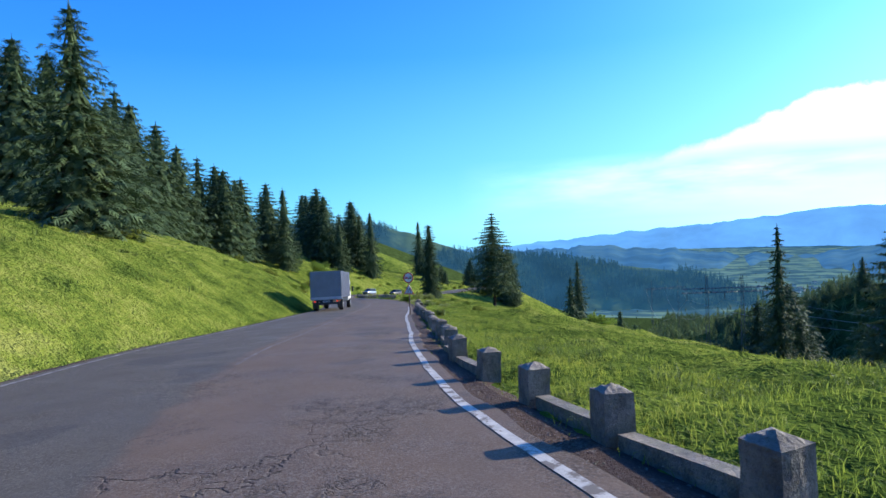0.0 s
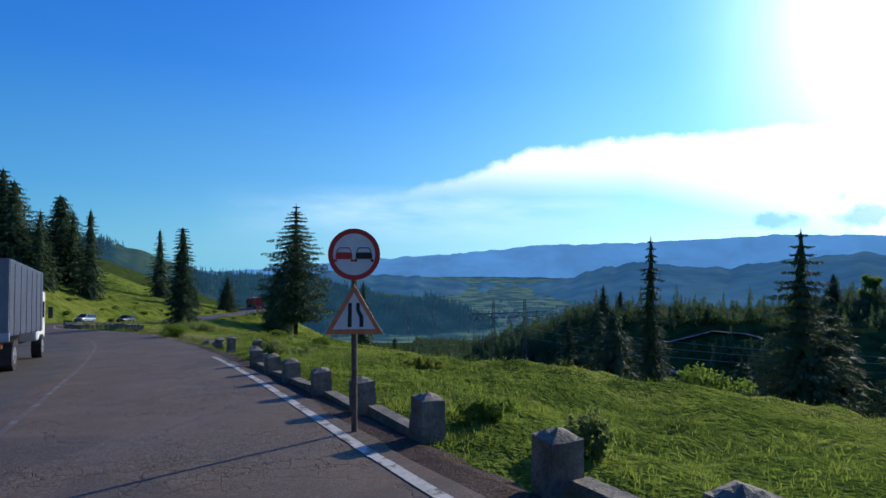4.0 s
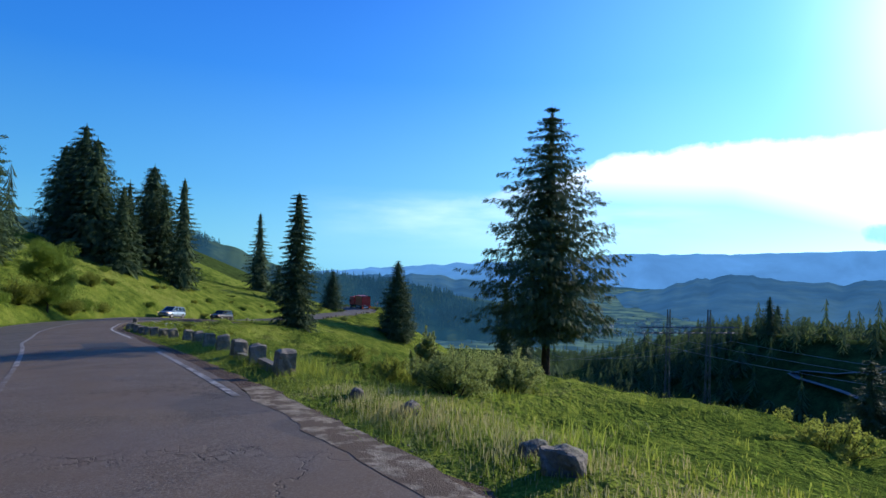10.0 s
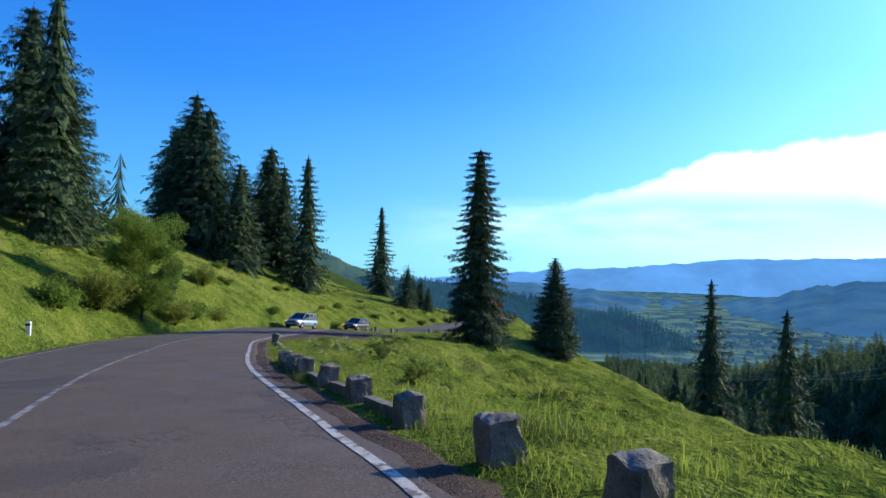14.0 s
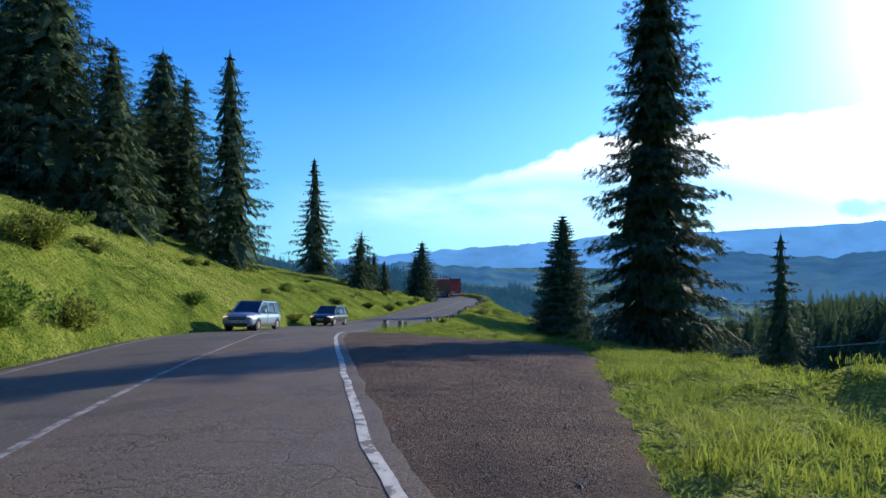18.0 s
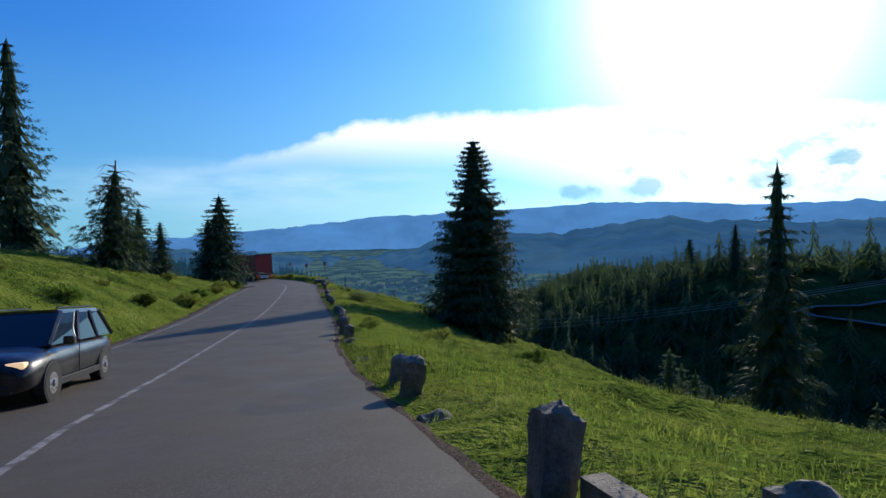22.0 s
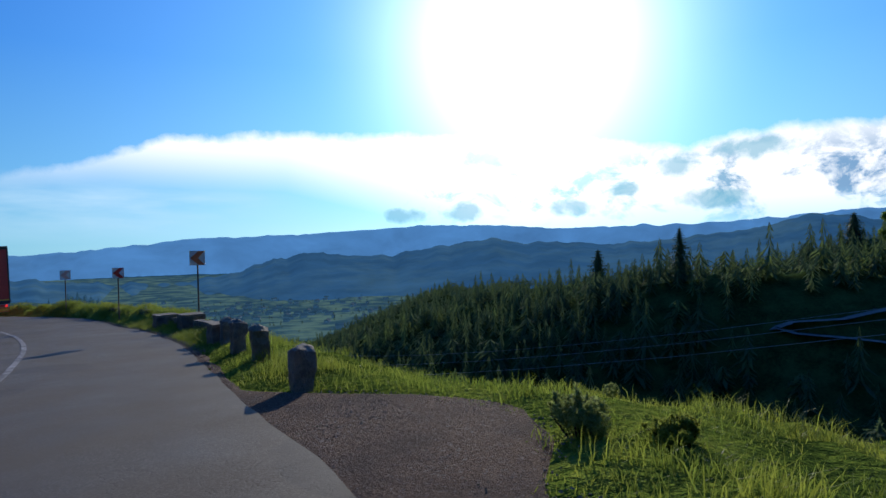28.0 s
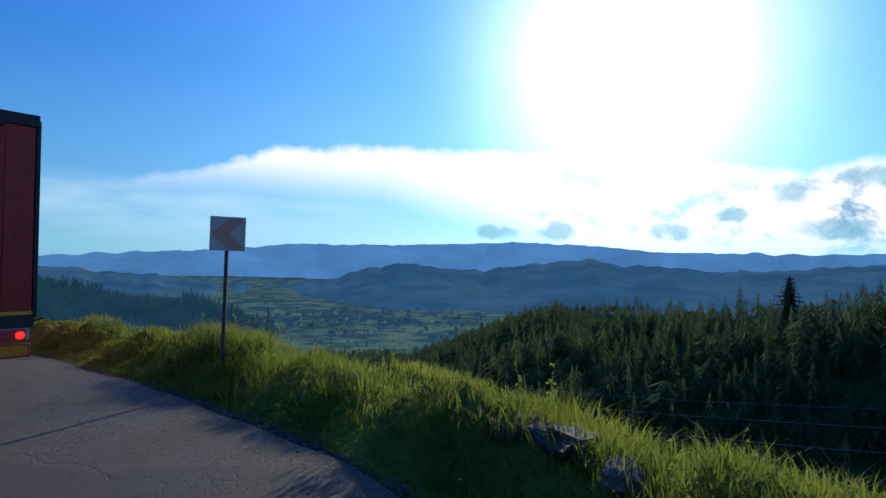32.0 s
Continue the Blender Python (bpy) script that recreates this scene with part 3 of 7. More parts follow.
def beyond_edge(x, y):
    """Distance beyond the meadow's lower edge, into the ravine's woods."""
    ey = [p[1] for p in WOOD_EDGE][::-1]
    ex = [p[0] for p in WOOD_EDGE][::-1]
    return x - np.interp(y, ey, ex)


FOREST_FLOOR = plain("forest_floor", (0.045, 0.070, 0.020), 0.95, vary=0.5, scale=0.2, gloss=0.0)
# valley haze is blue emission mixed half into this ground cover
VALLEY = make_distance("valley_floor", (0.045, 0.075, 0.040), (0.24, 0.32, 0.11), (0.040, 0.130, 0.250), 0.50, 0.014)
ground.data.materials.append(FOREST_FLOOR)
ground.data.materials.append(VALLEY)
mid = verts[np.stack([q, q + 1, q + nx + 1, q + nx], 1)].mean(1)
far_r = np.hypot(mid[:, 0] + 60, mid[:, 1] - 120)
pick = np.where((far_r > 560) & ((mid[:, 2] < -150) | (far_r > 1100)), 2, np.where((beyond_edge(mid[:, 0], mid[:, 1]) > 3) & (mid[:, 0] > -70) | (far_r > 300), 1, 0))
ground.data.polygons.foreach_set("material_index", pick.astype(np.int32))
tagged(ground, "sunlit green mountain meadow sloping away from the road", "meadow", kind="structure")


def ground_height(x, y):
    return float(ground_z([x], [y])[0])


# ------------------------------------------------ road, lines, shoulders
def ribbon(name, mat, s_a, s_b, prof, step=0.5, label="", category="", ragged=0.0, seed=1):
    """A strip along the road; prof: (lateral, height) points over its width, lateral may be a function of s."""
    ss = np.arange(s_a, s_b + step * 0.5, step)
    V, UV = [], []
    for i, (lat, hgt) in enumerate(prof):
        la = np.array([lat(s) for s in ss]) if callable(lat) else np.full(len(ss), lat)
        if ragged and i in (0, 1, len(prof) - 2, len(prof) - 1):
            la = la + np.array([noise.noise((s * 0.8, seed + (i > 1) * 7.0, 0.0)) * ragged + noise.noise((s * 3.0, seed, 3.0)) * ragged * 0.4 for s in ss])
        p, _ = road_at(ss, la)
        p[:, 2] += hgt
        V.append(p)
        UV.append(np.stack([la / 8, ss], 1))
    n, m = len(ss), len(prof)
    V, UV = np.stack(V, 1).reshape(-1, 3), np.stack(UV, 1).reshape(-1, 2)
    a = (np.arange(n - 1)[:, None] * m + np.arange(m - 1)[None, :]).ravel()
    ob = mesh_from(name, V, np.stack([a, a + 1, a + m + 1, a + m], 1), mat, smooth=False, uv=UV)
    if category:
        tagged(ob, label, category, kind="structure")
    return ob


def left_edge(s):
    return -float(np.interp(s, ARC - S0, LEFT_W))


S_END = ARC[-1] - S0 - 1
ribbon("road", ASPHALT, -40, S_END, [(lambda s: left_edge(s) - 0.05, -0.2), (left_edge, 0.0), (-2.0, 0.03), (0.0, 0.04), (2.0, 0.03), (right_edge, 0.0), (lambda s: right_edge(s) + 0.05, -0.2)],
       label="worn patched grey and reddish asphalt mountain road", category="road", ragged=0.10)
TAR = plain("tar_patch", (0.048, 0.045, 0.043), 0.72, vary=0.25, scale=3.0, bump=0.004, wear=(0.085, 0.07, 0.058), kept=0.60, gloss=0.3)
ribbon("tar_patch", TAR, 83.4, 87.1, [(1.72, 0.037), (2.05, 0.034), (3.22, 0.0165)], step=0.2, label="dark square tar patch on the worn asphalt", category="road patch", ragged=0.10, seed=31)
OLD_PAINT = plain("old_road_paint", (0.29, 0.265, 0.24), 0.75, vary=0.35, scale=5, wear=(0.10, 0.085, 0.075), kept=0.48)


def line_mark(name, s_a, s_b, inset, width, label):
    """A painted line that keeps its distance from the asphalt's right edge."""
    return ribbon(name, OLD_PAINT if 40 < s_a < 85 else PAINT, s_a, s_b, [(lambda s: right_edge(s) - inset - width / 2, 0.012), (lambda s: right_edge(s) - inset + width / 2, 0.012)], step=0.25, label=label, category="road marking", ragged=0.025, seed=int(s_a + 90))


FAINT_PAINT = plain("faint_road_paint", (0.20, 0.175, 0.15), 0.8, vary=0.3, scale=4, wear=(0.115, 0.085, 0.068), kept=0.40)
CENTRE = ([-40, 5, 20, 33, 49, 64, 90, 97, 113, 126, 134, 140, 152, 161, 170, 185, 200, 215, 240],
          [-0.2, -0.2, 0.4, 0.2, 0.3, 0.7, -0.2, 0.0, 0.2, 0.0, 0.3, 0.6, 0.1, -0.3, -0.1, 0.3, 0.7, 0.7, 0.5])


def centre_lat(s):
    """Where the hand-laid centre line wanders on the road."""
    return float(np.interp(s, *CENTRE))


ribbon("centre_line", FAINT_PAINT, 12, 78, [(lambda s: centre_lat(s) - 0.05, 0.047), (lambda s: centre_lat(s) + 0.05, 0.047)], step=0.25,
       label="nearly worn-off white centre line on asphalt", category="road marking", ragged=0.03, seed=54)
ribbon("centre_line", OLD_PAINT, 78, 235, [(lambda s: centre_lat(s) - 0.06, 0.047), (lambda s: centre_lat(s) + 0.06, 0.047)], step=0.25,
       label="worn white centre line painted on asphalt", category="road marking", ragged=0.02, seed=55)
for a, b in ((-35, 44.5), (70, 80.5), (90.5, 153.5)):
    line_mark("edge_line", a, b, 0.26, 0.125, "worn white edge line painted along the road")
ribbon("left_edge_line", OLD_PAINT, -30, 235, [(lambda s: left_edge(s) + 0.28, 0.012), (lambda s: left_edge(s) + 0.40, 0.012)], step=0.5,
       label="faded white line on the far side of the road", category="road marking", ragged=0.03)
DUST = plain("road_dust", (0.27, 0.225, 0.17), 0.95, vary=0.35, scale=5, bump=0.02, gloss=0.0, wear=(0.13, 0.10, 0.075), kept=0.45)
ribbon("dusty_verge", DUST, 57.5, 71, [(lambda s: right_edge(s) - 0.08, 0.006), (lambda s: right_edge(s) + 0.10, 0.0), (lambda s: right_edge(s) + 0.42, -0.02)], step=0.3, label="pale dust and sand along the frayed asphalt edge", category="gravel", ragged=0.20, seed=21)


def shoulder_part(s):
    """The gravel strip is broad beside the upper road and narrow below the lay-by."""
    return float(np.interp(s, [146, 152], [1.0, 0.42]))


ribbon("shoulder", GRAVEL, -35, S_END, [(lambda s: right_edge(s) - 0.03, -0.035), (lambda s: right_edge(s) + 0.34 * shoulder_part(s), -0.03), (lambda s: right_edge(s) + 0.72 * shoulder_part(s), -0.14)], label="crumbling gravel shoulder along the asphalt", category="gravel", ragged=0.16, seed=5)
ribbon("left_shoulder", GRAVEL, -35, S_END, [(lambda s: left_edge(s) - 0.75, -0.13), (lambda s: left_edge(s) - 0.35, -0.03), (lambda s: left_edge(s) + 0.02, -0.03)], label="narrow earthy shoulder below the grass bank", category="gravel", ragged=0.14, seed=9)


def gravel_area(name, s_a, s_b, label):
    """A gravelled area beside the road, from its edge to the reach of the levelled ground."""
    ss = np.arange(s_a, s_b + 0.01, 0.5)
    reach = np.interp(ss, [s_a, s_a + 3, s_b - 2, s_b], [0.3, 1, 1, 0.3]) * (lay_by(ss) + 0.7)
    reach = reach + np.array([noise.noise((s * 0.6, 3.0, 0.0)) * 0.5 for s in ss])
    V = []
    for f in np.linspace(0, 1, 12):
        p, _ = road_at(ss, right_edge(ss) - 0.03 + reach * f)
        p[:, 2] -= 0.06 * np.maximum(right_edge(ss) - 0.03 + reach * f - 4.6, 0)
        p[:, 2] += -0.028 + np.array([noise.noise((a * 0.9, b * 0.9, 0.0)) * 0.025 for a, b in p[:, :2]]) * min(1, f * 4) * (1 - f ** 4) - 0.075 * (f == 1.0)
        V.append(p)
    n, m = len(ss), 12
    a = (np.arange(n - 1)[:, None] * m + np.arange(m - 1)[None, :]).ravel()
    ob = mesh_from(name, np.stack(V, 1).reshape(-1, 3), np.stack([a, a + 1, a + m + 1, a + m], 1), GRAVEL, smooth=True)
    return tagged(ob, label, "gravel", kind="structure")


gravel_area("lay_by", 118.0, 149.5, "stony reddish-brown gravel lay-by beside the road")
gravel_area("dirt_track", 204.5, 212, "rutted dirt track leaving the road downhill")


# ------------------------------------------------ far ranges, valley woods
def range_backdrop(name, mat, dist, depth, pts, label, seed, rough=0.25, front=None, folds=1.0):
    """A mountain range: a long ridge whose crest follows an elevation over the azimuth, with folded flanks."""
    az_ = np.radians(np.arange(-75, 135, 0.35))
    el_ = np.radians(np.interp(np.degrees(az_), [p[0] for p in pts], [p[1] for p in pts]))
    el_ = np.convolve(np.pad(el_, 2, "edge"), np.ones(5) / 5, "valid")
    el_ = el_ + np.radians([noise.noise((a * 40, seed, 0.0)) * rough * 0.35 + noise.noise((a * 160, seed, 2.0)) * rough * 0.12 for a in az_])
    V = []
    rows = np.linspace(-1, 1, 27)
    for r in rows:
        f = 1 - abs(r) ** 1.25
        fold = np.array([noise.noise((a * 22 + r * 0.8, r * 0.5, seed)) + 0.7 * noise.noise((a * 55 - r * 1.2, r * 0.9, seed)) + 0.4 * noise.noise((a * 140 + r * 2, r * 1.8, seed)) for a in az_])
        d = dist + (depth if r > 0 or not front else front) * r + depth * 0.42 * folds * fold * (1 - f)
        crest = dist * np.tan(el_) - 10
        z = -215 + (crest + 215) * (f + 0.34 * folds * fold * f * (1 - f) * 2)
        V.append(np.stack([-60 + d * np.sin(az_), 110 + d * np.cos(az_), z], 1))
    n, m = len(az_), len(rows)
    V = np.stack(V, 1).reshape(-1, 3)
    a = (np.arange(n - 1)[:, None] * m + np.arange(m - 1)[None, :]).ravel()
    ob = mesh_from(name, V, np.stack([a, a + m, a + m + 1, a + 1], 1), mat, smooth=True)
    return tagged(ob, label, "mountains", kind="structure")


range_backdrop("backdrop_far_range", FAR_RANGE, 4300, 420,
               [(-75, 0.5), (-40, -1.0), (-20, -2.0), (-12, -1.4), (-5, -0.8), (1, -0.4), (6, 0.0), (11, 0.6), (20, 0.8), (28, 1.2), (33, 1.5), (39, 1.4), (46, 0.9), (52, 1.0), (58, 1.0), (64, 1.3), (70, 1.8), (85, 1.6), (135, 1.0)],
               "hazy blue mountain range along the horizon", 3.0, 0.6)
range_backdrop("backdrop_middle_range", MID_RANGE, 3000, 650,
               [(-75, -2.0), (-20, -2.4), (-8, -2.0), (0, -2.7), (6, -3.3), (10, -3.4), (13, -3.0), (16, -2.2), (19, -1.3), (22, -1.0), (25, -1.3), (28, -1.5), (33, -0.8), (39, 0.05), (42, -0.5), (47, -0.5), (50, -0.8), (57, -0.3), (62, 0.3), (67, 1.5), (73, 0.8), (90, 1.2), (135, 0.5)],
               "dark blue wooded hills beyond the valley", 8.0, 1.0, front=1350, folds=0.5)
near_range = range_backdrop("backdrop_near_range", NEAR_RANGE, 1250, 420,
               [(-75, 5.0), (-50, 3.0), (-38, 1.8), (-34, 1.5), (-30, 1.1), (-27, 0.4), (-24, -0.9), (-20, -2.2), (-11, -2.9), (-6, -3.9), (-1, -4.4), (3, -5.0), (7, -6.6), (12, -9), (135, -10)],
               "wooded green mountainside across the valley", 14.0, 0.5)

# ------------------------------------------------ trees


def rot_frames(dirs):
    """Two unit vectors across each direction."""
    up = np.where(np.abs(dirs[:, 2:3]) > 0.95, [[1.0, 0, 0]], [[0, 0, 1.0]])
    a = np.cross(dirs, up)
    a /= np.linalg.norm(a, axis=1)[:, None]
    return a, np.cross(a, dirs)


def sprays(base, direction, length, width, rng, fingers=4, droop=0.25, slim=None):
    """Needle sprays: for each base point a flat feather of slim triangles along its direction."""
    n = len(base)
    d = direction / np.linalg.norm(direction, axis=1)[:, None]
    a, b = rot_frames(d)
    th = rng.normal(0, 0.5, n)[:, None]
    side = a * np.cos(th) + b * np.sin(th)
    V, F = [], []
    k = 0
    for i in range(fingers):
        f0, f1 = i / fingers, (i + 1) / fingers
        for sgn in (-1, 1):
            p0 = base + d * (length * f0)[:, None]
            p1 = base + d * (length * (min(1.0, f1 + 0.08) if slim is None else f0 + slim))[:, None]
            reach = width * (1.0 - 0.75 * f0) * rng.uniform(0.7, 1.25, n)
            tip = base + d * (length * (f1 + 0.22))[:, None] + side * (sgn * reach)[:, None]
            tip[:, 2] -= reach * droop * rng.uniform(0.3, 1.6, n)
            V += [p0, p1, tip]
    V = np.stack(V, 1)
    m = V.shape[1]
    F = np.arange(n * m).reshape(-1, 3)
    return V.reshape(-1, 3), F


def spruce_parts(seed, height, crown_from, radius, whorls, per, taper=1.0, column=0.0, droop=0.35, clumps=5, thin=0.0, size=1.0, core=0.5, fingers=4, slim=None, shape=None, even=1.0, hang=0.0, fan=0.0):
    """Trunk and crown meshes of a spruce: whorls of drooping branches that bear needle sprays."""
    rng = np.random.default_rng(seed)
    B, D, L, W = [], [], [], []
    SV, SF = [], []
    z0 = crown_from * height
    for i in range(whorls):
        f = (i + rng.uniform(-0.3, 0.3)) / whorls
        f = min(max(f, 0.0), 0.99)
        z = z0 + (height - z0) * f
        prof = (1 - f) ** taper
        if column:
            prof = min(prof, (1 - f) * 0.5 + column * min(1.0, (1 - f) * 4.0))
        prof *= min(1.0, 0.62 + f * 3.0)
        if shape:
            prof = np.interp(f, *shape)
        reach = radius * prof * rng.uniform(1 - 0.25 * even, 1 + 0.18 * even) + 0.10
        for j in range(per):
            if rng.random() < thin:
                continue
            a = 2 * math.pi * (j + rng.uniform(-0.35, 0.35)) / per + i * 2.4
            r = reach * rng.uniform(1 - 0.38 * even, 1 + 0.15 * even)
            out = np.array([math.cos(a), math.sin(a), 0.0])
            lift = 0.35 * (f - 0.35)
            n = max(2, int(round(clumps * min(1.0, 0.35 + r / radius))))
            t = (np.arange(n) + rng.uniform(0.15, 0.85, n)) / n
            t = np.maximum(t, 0.14)
            pts = out[None] * (r * t)[:, None]
            pts[:, 2] = z + r * (lift * t - droop * t ** 1.7 + 0.12 * t ** 5)
            pts += rng.normal(0, 0.05 * r, (n, 3)) * [1, 1, 0.4 if fan else 1]
            if fan:  # twigs spread sideways from the limb and make a flat drooping bough
                off = rng.uniform(-1, 1, n) * fan * r * np.sin(np.pi * np.clip(t, 0.1, 0.93))
                pts += np.array([-out[1], out[0], 0.0])[None] * off[:, None]
                pts[:, 2] -= 0.35 * np.abs(off)
            dirs = out[None] * 1.0 + rng.normal(0, 0.42, (n, 3))
            dirs[:, 2] += -0.25 - droop * 0.8 * t + lift - hang * rng.uniform(0, 2, n)
            B.append(pts)
            D.append(dirs)
            ln = (0.30 + 0.30 * (1 - f) + 0.10 * r) * size * rng.uniform(0.75, 1.3, n)
            L.append(ln)
            W.append(ln * rng.uniform(0.38, 0.62, n))
            # the bare limb, a slim three-sided rod
            e0, e1 = np.array([0, 0, z]), np.array([*(out[:2] * r * 0.9), z + r * (lift * 0.9 - droop * 0.8)])
            sd = np.array([-out[1], out[0], 0]) * (0.012 + 0.012 * (1 - f) * height / 12)
            k = len(SV) * 4
            SV.append(np.array([e0 + sd, e0 - sd, e0 + [0, 0, 0.05], e1]))
            SF += [(k, k + 1, k + 3), (k + 1, k + 2, k + 3), (k + 2, k, k + 3)]
    # dense inner growth that closes the crown round the stem
    CV = []
    for i in range(int(whorls * 0.7) if core else 0):
        f = i / (whorls * 0.7)
        z = z0 + (height - z0) * f
        prof = (1 - f) ** taper
        if column:
            prof = min(prof, (1 - f) * 0.5 + column * min(1.0, (1 - f) * 4.0))
        rr, rise = core * radius * prof * rng.uniform(0.8, 1.2), (height - z0) / whorls * 3.2
        for j in range(9):
            a = 2 * math.pi * (j + rng.uniform(-0.3, 0.3)) / 9 + i
            q_ = rr * rng.uniform(0.6, 1.3)
            ap = (0, 0, min(z + rise, height - 0.2))
            m0, m1 = [(q_ * 0.7 * math.cos(a + s_), q_ * 0.7 * math.sin(a + s_), z + rise * 0.2 - q_ * 0.2) for s_ in (-0.33, 0.33)]
            tip = (q_ * math.cos(a), q_ * math.sin(a), z - q_ * rng.uniform(0.3, 0.6))
            CV += [ap, m0, tip, ap, tip, m1]
    # leader
    B.append(np.array([[0, 0, height - 0.5], [0, 0, height - 0.8]]))
    D.append(np.array([[0.02, 0, 1.0], [0.1, 0.1, 1.0]]))
    L.append(np.array([0.55, 0.5]))
    W.append(np.array([0.12, 0.2]))
    B, D, L, W = np.vstack(B), np.vstack(D), np.concatenate(L), np.concatenate(W)
    cv, cf = sprays(B, D, L, W, rng, fingers, slim=slim)
    if CV:
        cf = np.vstack([cf, len(cv) + np.arange(len(CV)).reshape(-1, 3)])
        cv = np.vstack([cv, np.array(CV)])
    # trunk
    rings, sides = 9, 8
    tv, tf = [], []
    for i in range(rings):
        f = i / (rings - 1)
        rr = (0.012 * height + 0.06) * (1 - f) ** 0.9 + 0.012 + (0.10 * math.exp(-f * 40) if i == 0 else 0)
        for j in range(sides):
            a = 2 * math.pi * j / sides
            tv.append((rr * math.cos(a) * rng.uniform(0.9, 1.1), rr * math.sin(a) * rng.uniform(0.9, 1.1), f * height * 0.985 - (0.4 if i == 0 else 0)))
    for i in range(rings - 1):
        for j in range(sides):
            k, l = i * sides + j, i * sides + (j + 1) % sides
            tf += [(k, l, l + sides), (k, l + sides, k + sides)]
    tv = np.vstack([np.array(tv), np.vstack(SV)])
    tf = np.array(tf + [tuple(rings * sides + c for c in f) for f in SF])
    return (tv, tf), (cv, cf)


def spruce(x, y, z, seed, height, label, turn=0.0, group="", **kw):
    """A spruce tree standing on the ground: trunk with limbs, crown of needle sprays."""
    tree = new("spruce_tree")
    (tv, tf), (cv, cf) = spruce_parts(seed, height, **kw)
    mesh_from("trunk", tv, tf, BARK, tree, smooth=False)
    mesh_from("crown", cv, cf, NEEDLES, tree)
    tree.matrix_world = pose(x, y, z, 0, 0, turn)
    return tagged(tree, label, "tree", group)


CONE = dict(crown_from=0.03, radius=4.3, whorls=25, per=10, taper=0.66, droop=0.30, hang=0.35, even=0.8, clumps=50, size=0.36, fingers=4, slim=0.26, core=0.55, fan=0.30)
OPEN = dict(crown_from=0.24, radius=4.0, whorls=33, per=8, taper=0.46, core=0.15, droop=0.34, clumps=105, thin=0.06, size=0.31, fingers=3, slim=0.30, even=0.8, hang=0.5, fan=0.30,
            shape=([0, 0.15, 0.28, 0.5, 0.65, 0.77, 0.86, 0.93, 1.0], [0.5, 0.92, 1.0, 0.82, 0.66, 0.5, 0.32, 0.16, 0.02]))
COLUMN = dict(crown_from=0.02, radius=3.1, whorls=38, per=11, taper=0.42, droop=0.42, hang=0.4, even=0.9, clumps=96, size=0.31, fingers=3, slim=0.30, core=0.60, fan=0.30)
SPIRE = dict(crown_from=0.03, radius=3.7, whorls=34, per=9, taper=0.78, droop=0.42, clumps=14, size=0.8, fingers=4, slim=0.24, core=0.22)

FOOT = [  # x, y, foot, top, kind, seed, label
    (-28.6, 84.4, -12.9, 2.5, OPEN, 3, "tall lone spruce with a bare lower trunk on the meadow"),
    (-57.8, 123.5, -16.8, 1.7, COLUMN, 5, "tall narrow column-shaped spruce below the road"),
    (-55.3, 177.7, -24.5, -7.5, dict(CONE, radius=5.0, whorls=44, per=13, taper=0.60, clumps=105, size=0.33, fingers=3, slim=0.30, core=0.68, hang=0.7, droop=0.24, even=0.75, fan=0.34), 7, "dense conical spruce at the meadow edge"),
    (-31.3, 168.0, -32.0, -10.1, dict(CONE, radius=5.0, taper=0.8, size=0.8, clumps=14), 9, "slender spire-shaped spruce on the lower slope"),
    (-28.3, 142.2, -32.0, -12.6, dict(CONE, radius=4.8, taper=0.8, size=0.8, clumps=14), 11, "slender spruce on the lower slope"),
    (9.6, 82.4, -19.4, -1.0, dict(SPIRE, radius=3.2, taper=0.7, core=0.5, clumps=22, size=0.55), 13, "tall slender spruce above the ravine"),
    (18.6, 71.3, -20.4, -0.6, dict(CONE, radius=6.4, taper=0.74, whorls=30, clumps=64, size=0.42, core=0.34), 15, "tall ragged spruce above the ravine"),
    (-87.0, 107.2, -6.6, 11.6, CONE, 17, "tall full spruce on the slope above the road"),
    (-88.8, 148.8, -12.8, 6.5, CONE, 19, "tall dense spruce on the bank above the road"),
    (-95.8, 195.6, -15.2, 3.9, dict(CONE, radius=5.4, taper=0.8), 21, "spire-shaped spruce on the skyline of the bank"),
    (-77.8, 202.1, -20.9, -10.9, CONE, 23, "small conical spruce beside the road bend"),
]
for i, (x, y, z, top, kind, seed, label) in enumerate(FOOT):
    z = ground_height(x, y) - 0.1
    spruce(x, y, z, seed, top - z, label, turn=i * 40, **kind)

# repeats: four grown shapes of one metre of height, copied over slopes and wood edges
LABELS = ["dark green spruce in the wood beside the meadow", "dense dark spruce at the wood's edge", "tall slim spruce among other spruces", "ragged spruce with an open crown"]
UNIT = [spruce(0, 0, -400, 60 + i, 14.0, LABELS[i], group="spruces", **k) for i, k in enumerate((dict(CONE, whorls=23, clumps=15, size=0.72, fingers=3, slim=0.30, core=0.6), dict(CONE, radius=3.6, whorls=24, clumps=14, size=0.72, fingers=3, slim=0.30, core=0.6), dict(SPIRE, whorls=27, clumps=13, size=0.72, even=0.9, core=0.45, fingers=3, slim=0.30, fan=0.30), dict(OPEN, radius=3.6, whorls=23, clumps=14, thin=0.05, size=0.80, core=0.45, fingers=3, slim=0.30)))]


def plant(x, y, height, kind, turn=0.0, wide=1.0, sink=0.1):
    t = copy_thing(UNIT[kind], pose(x, y, ground_height(x, y) - sink, 0, 0, turn))
    f = height / 14.0
    t.scale = (f * wide, f * wide, f)
    return t


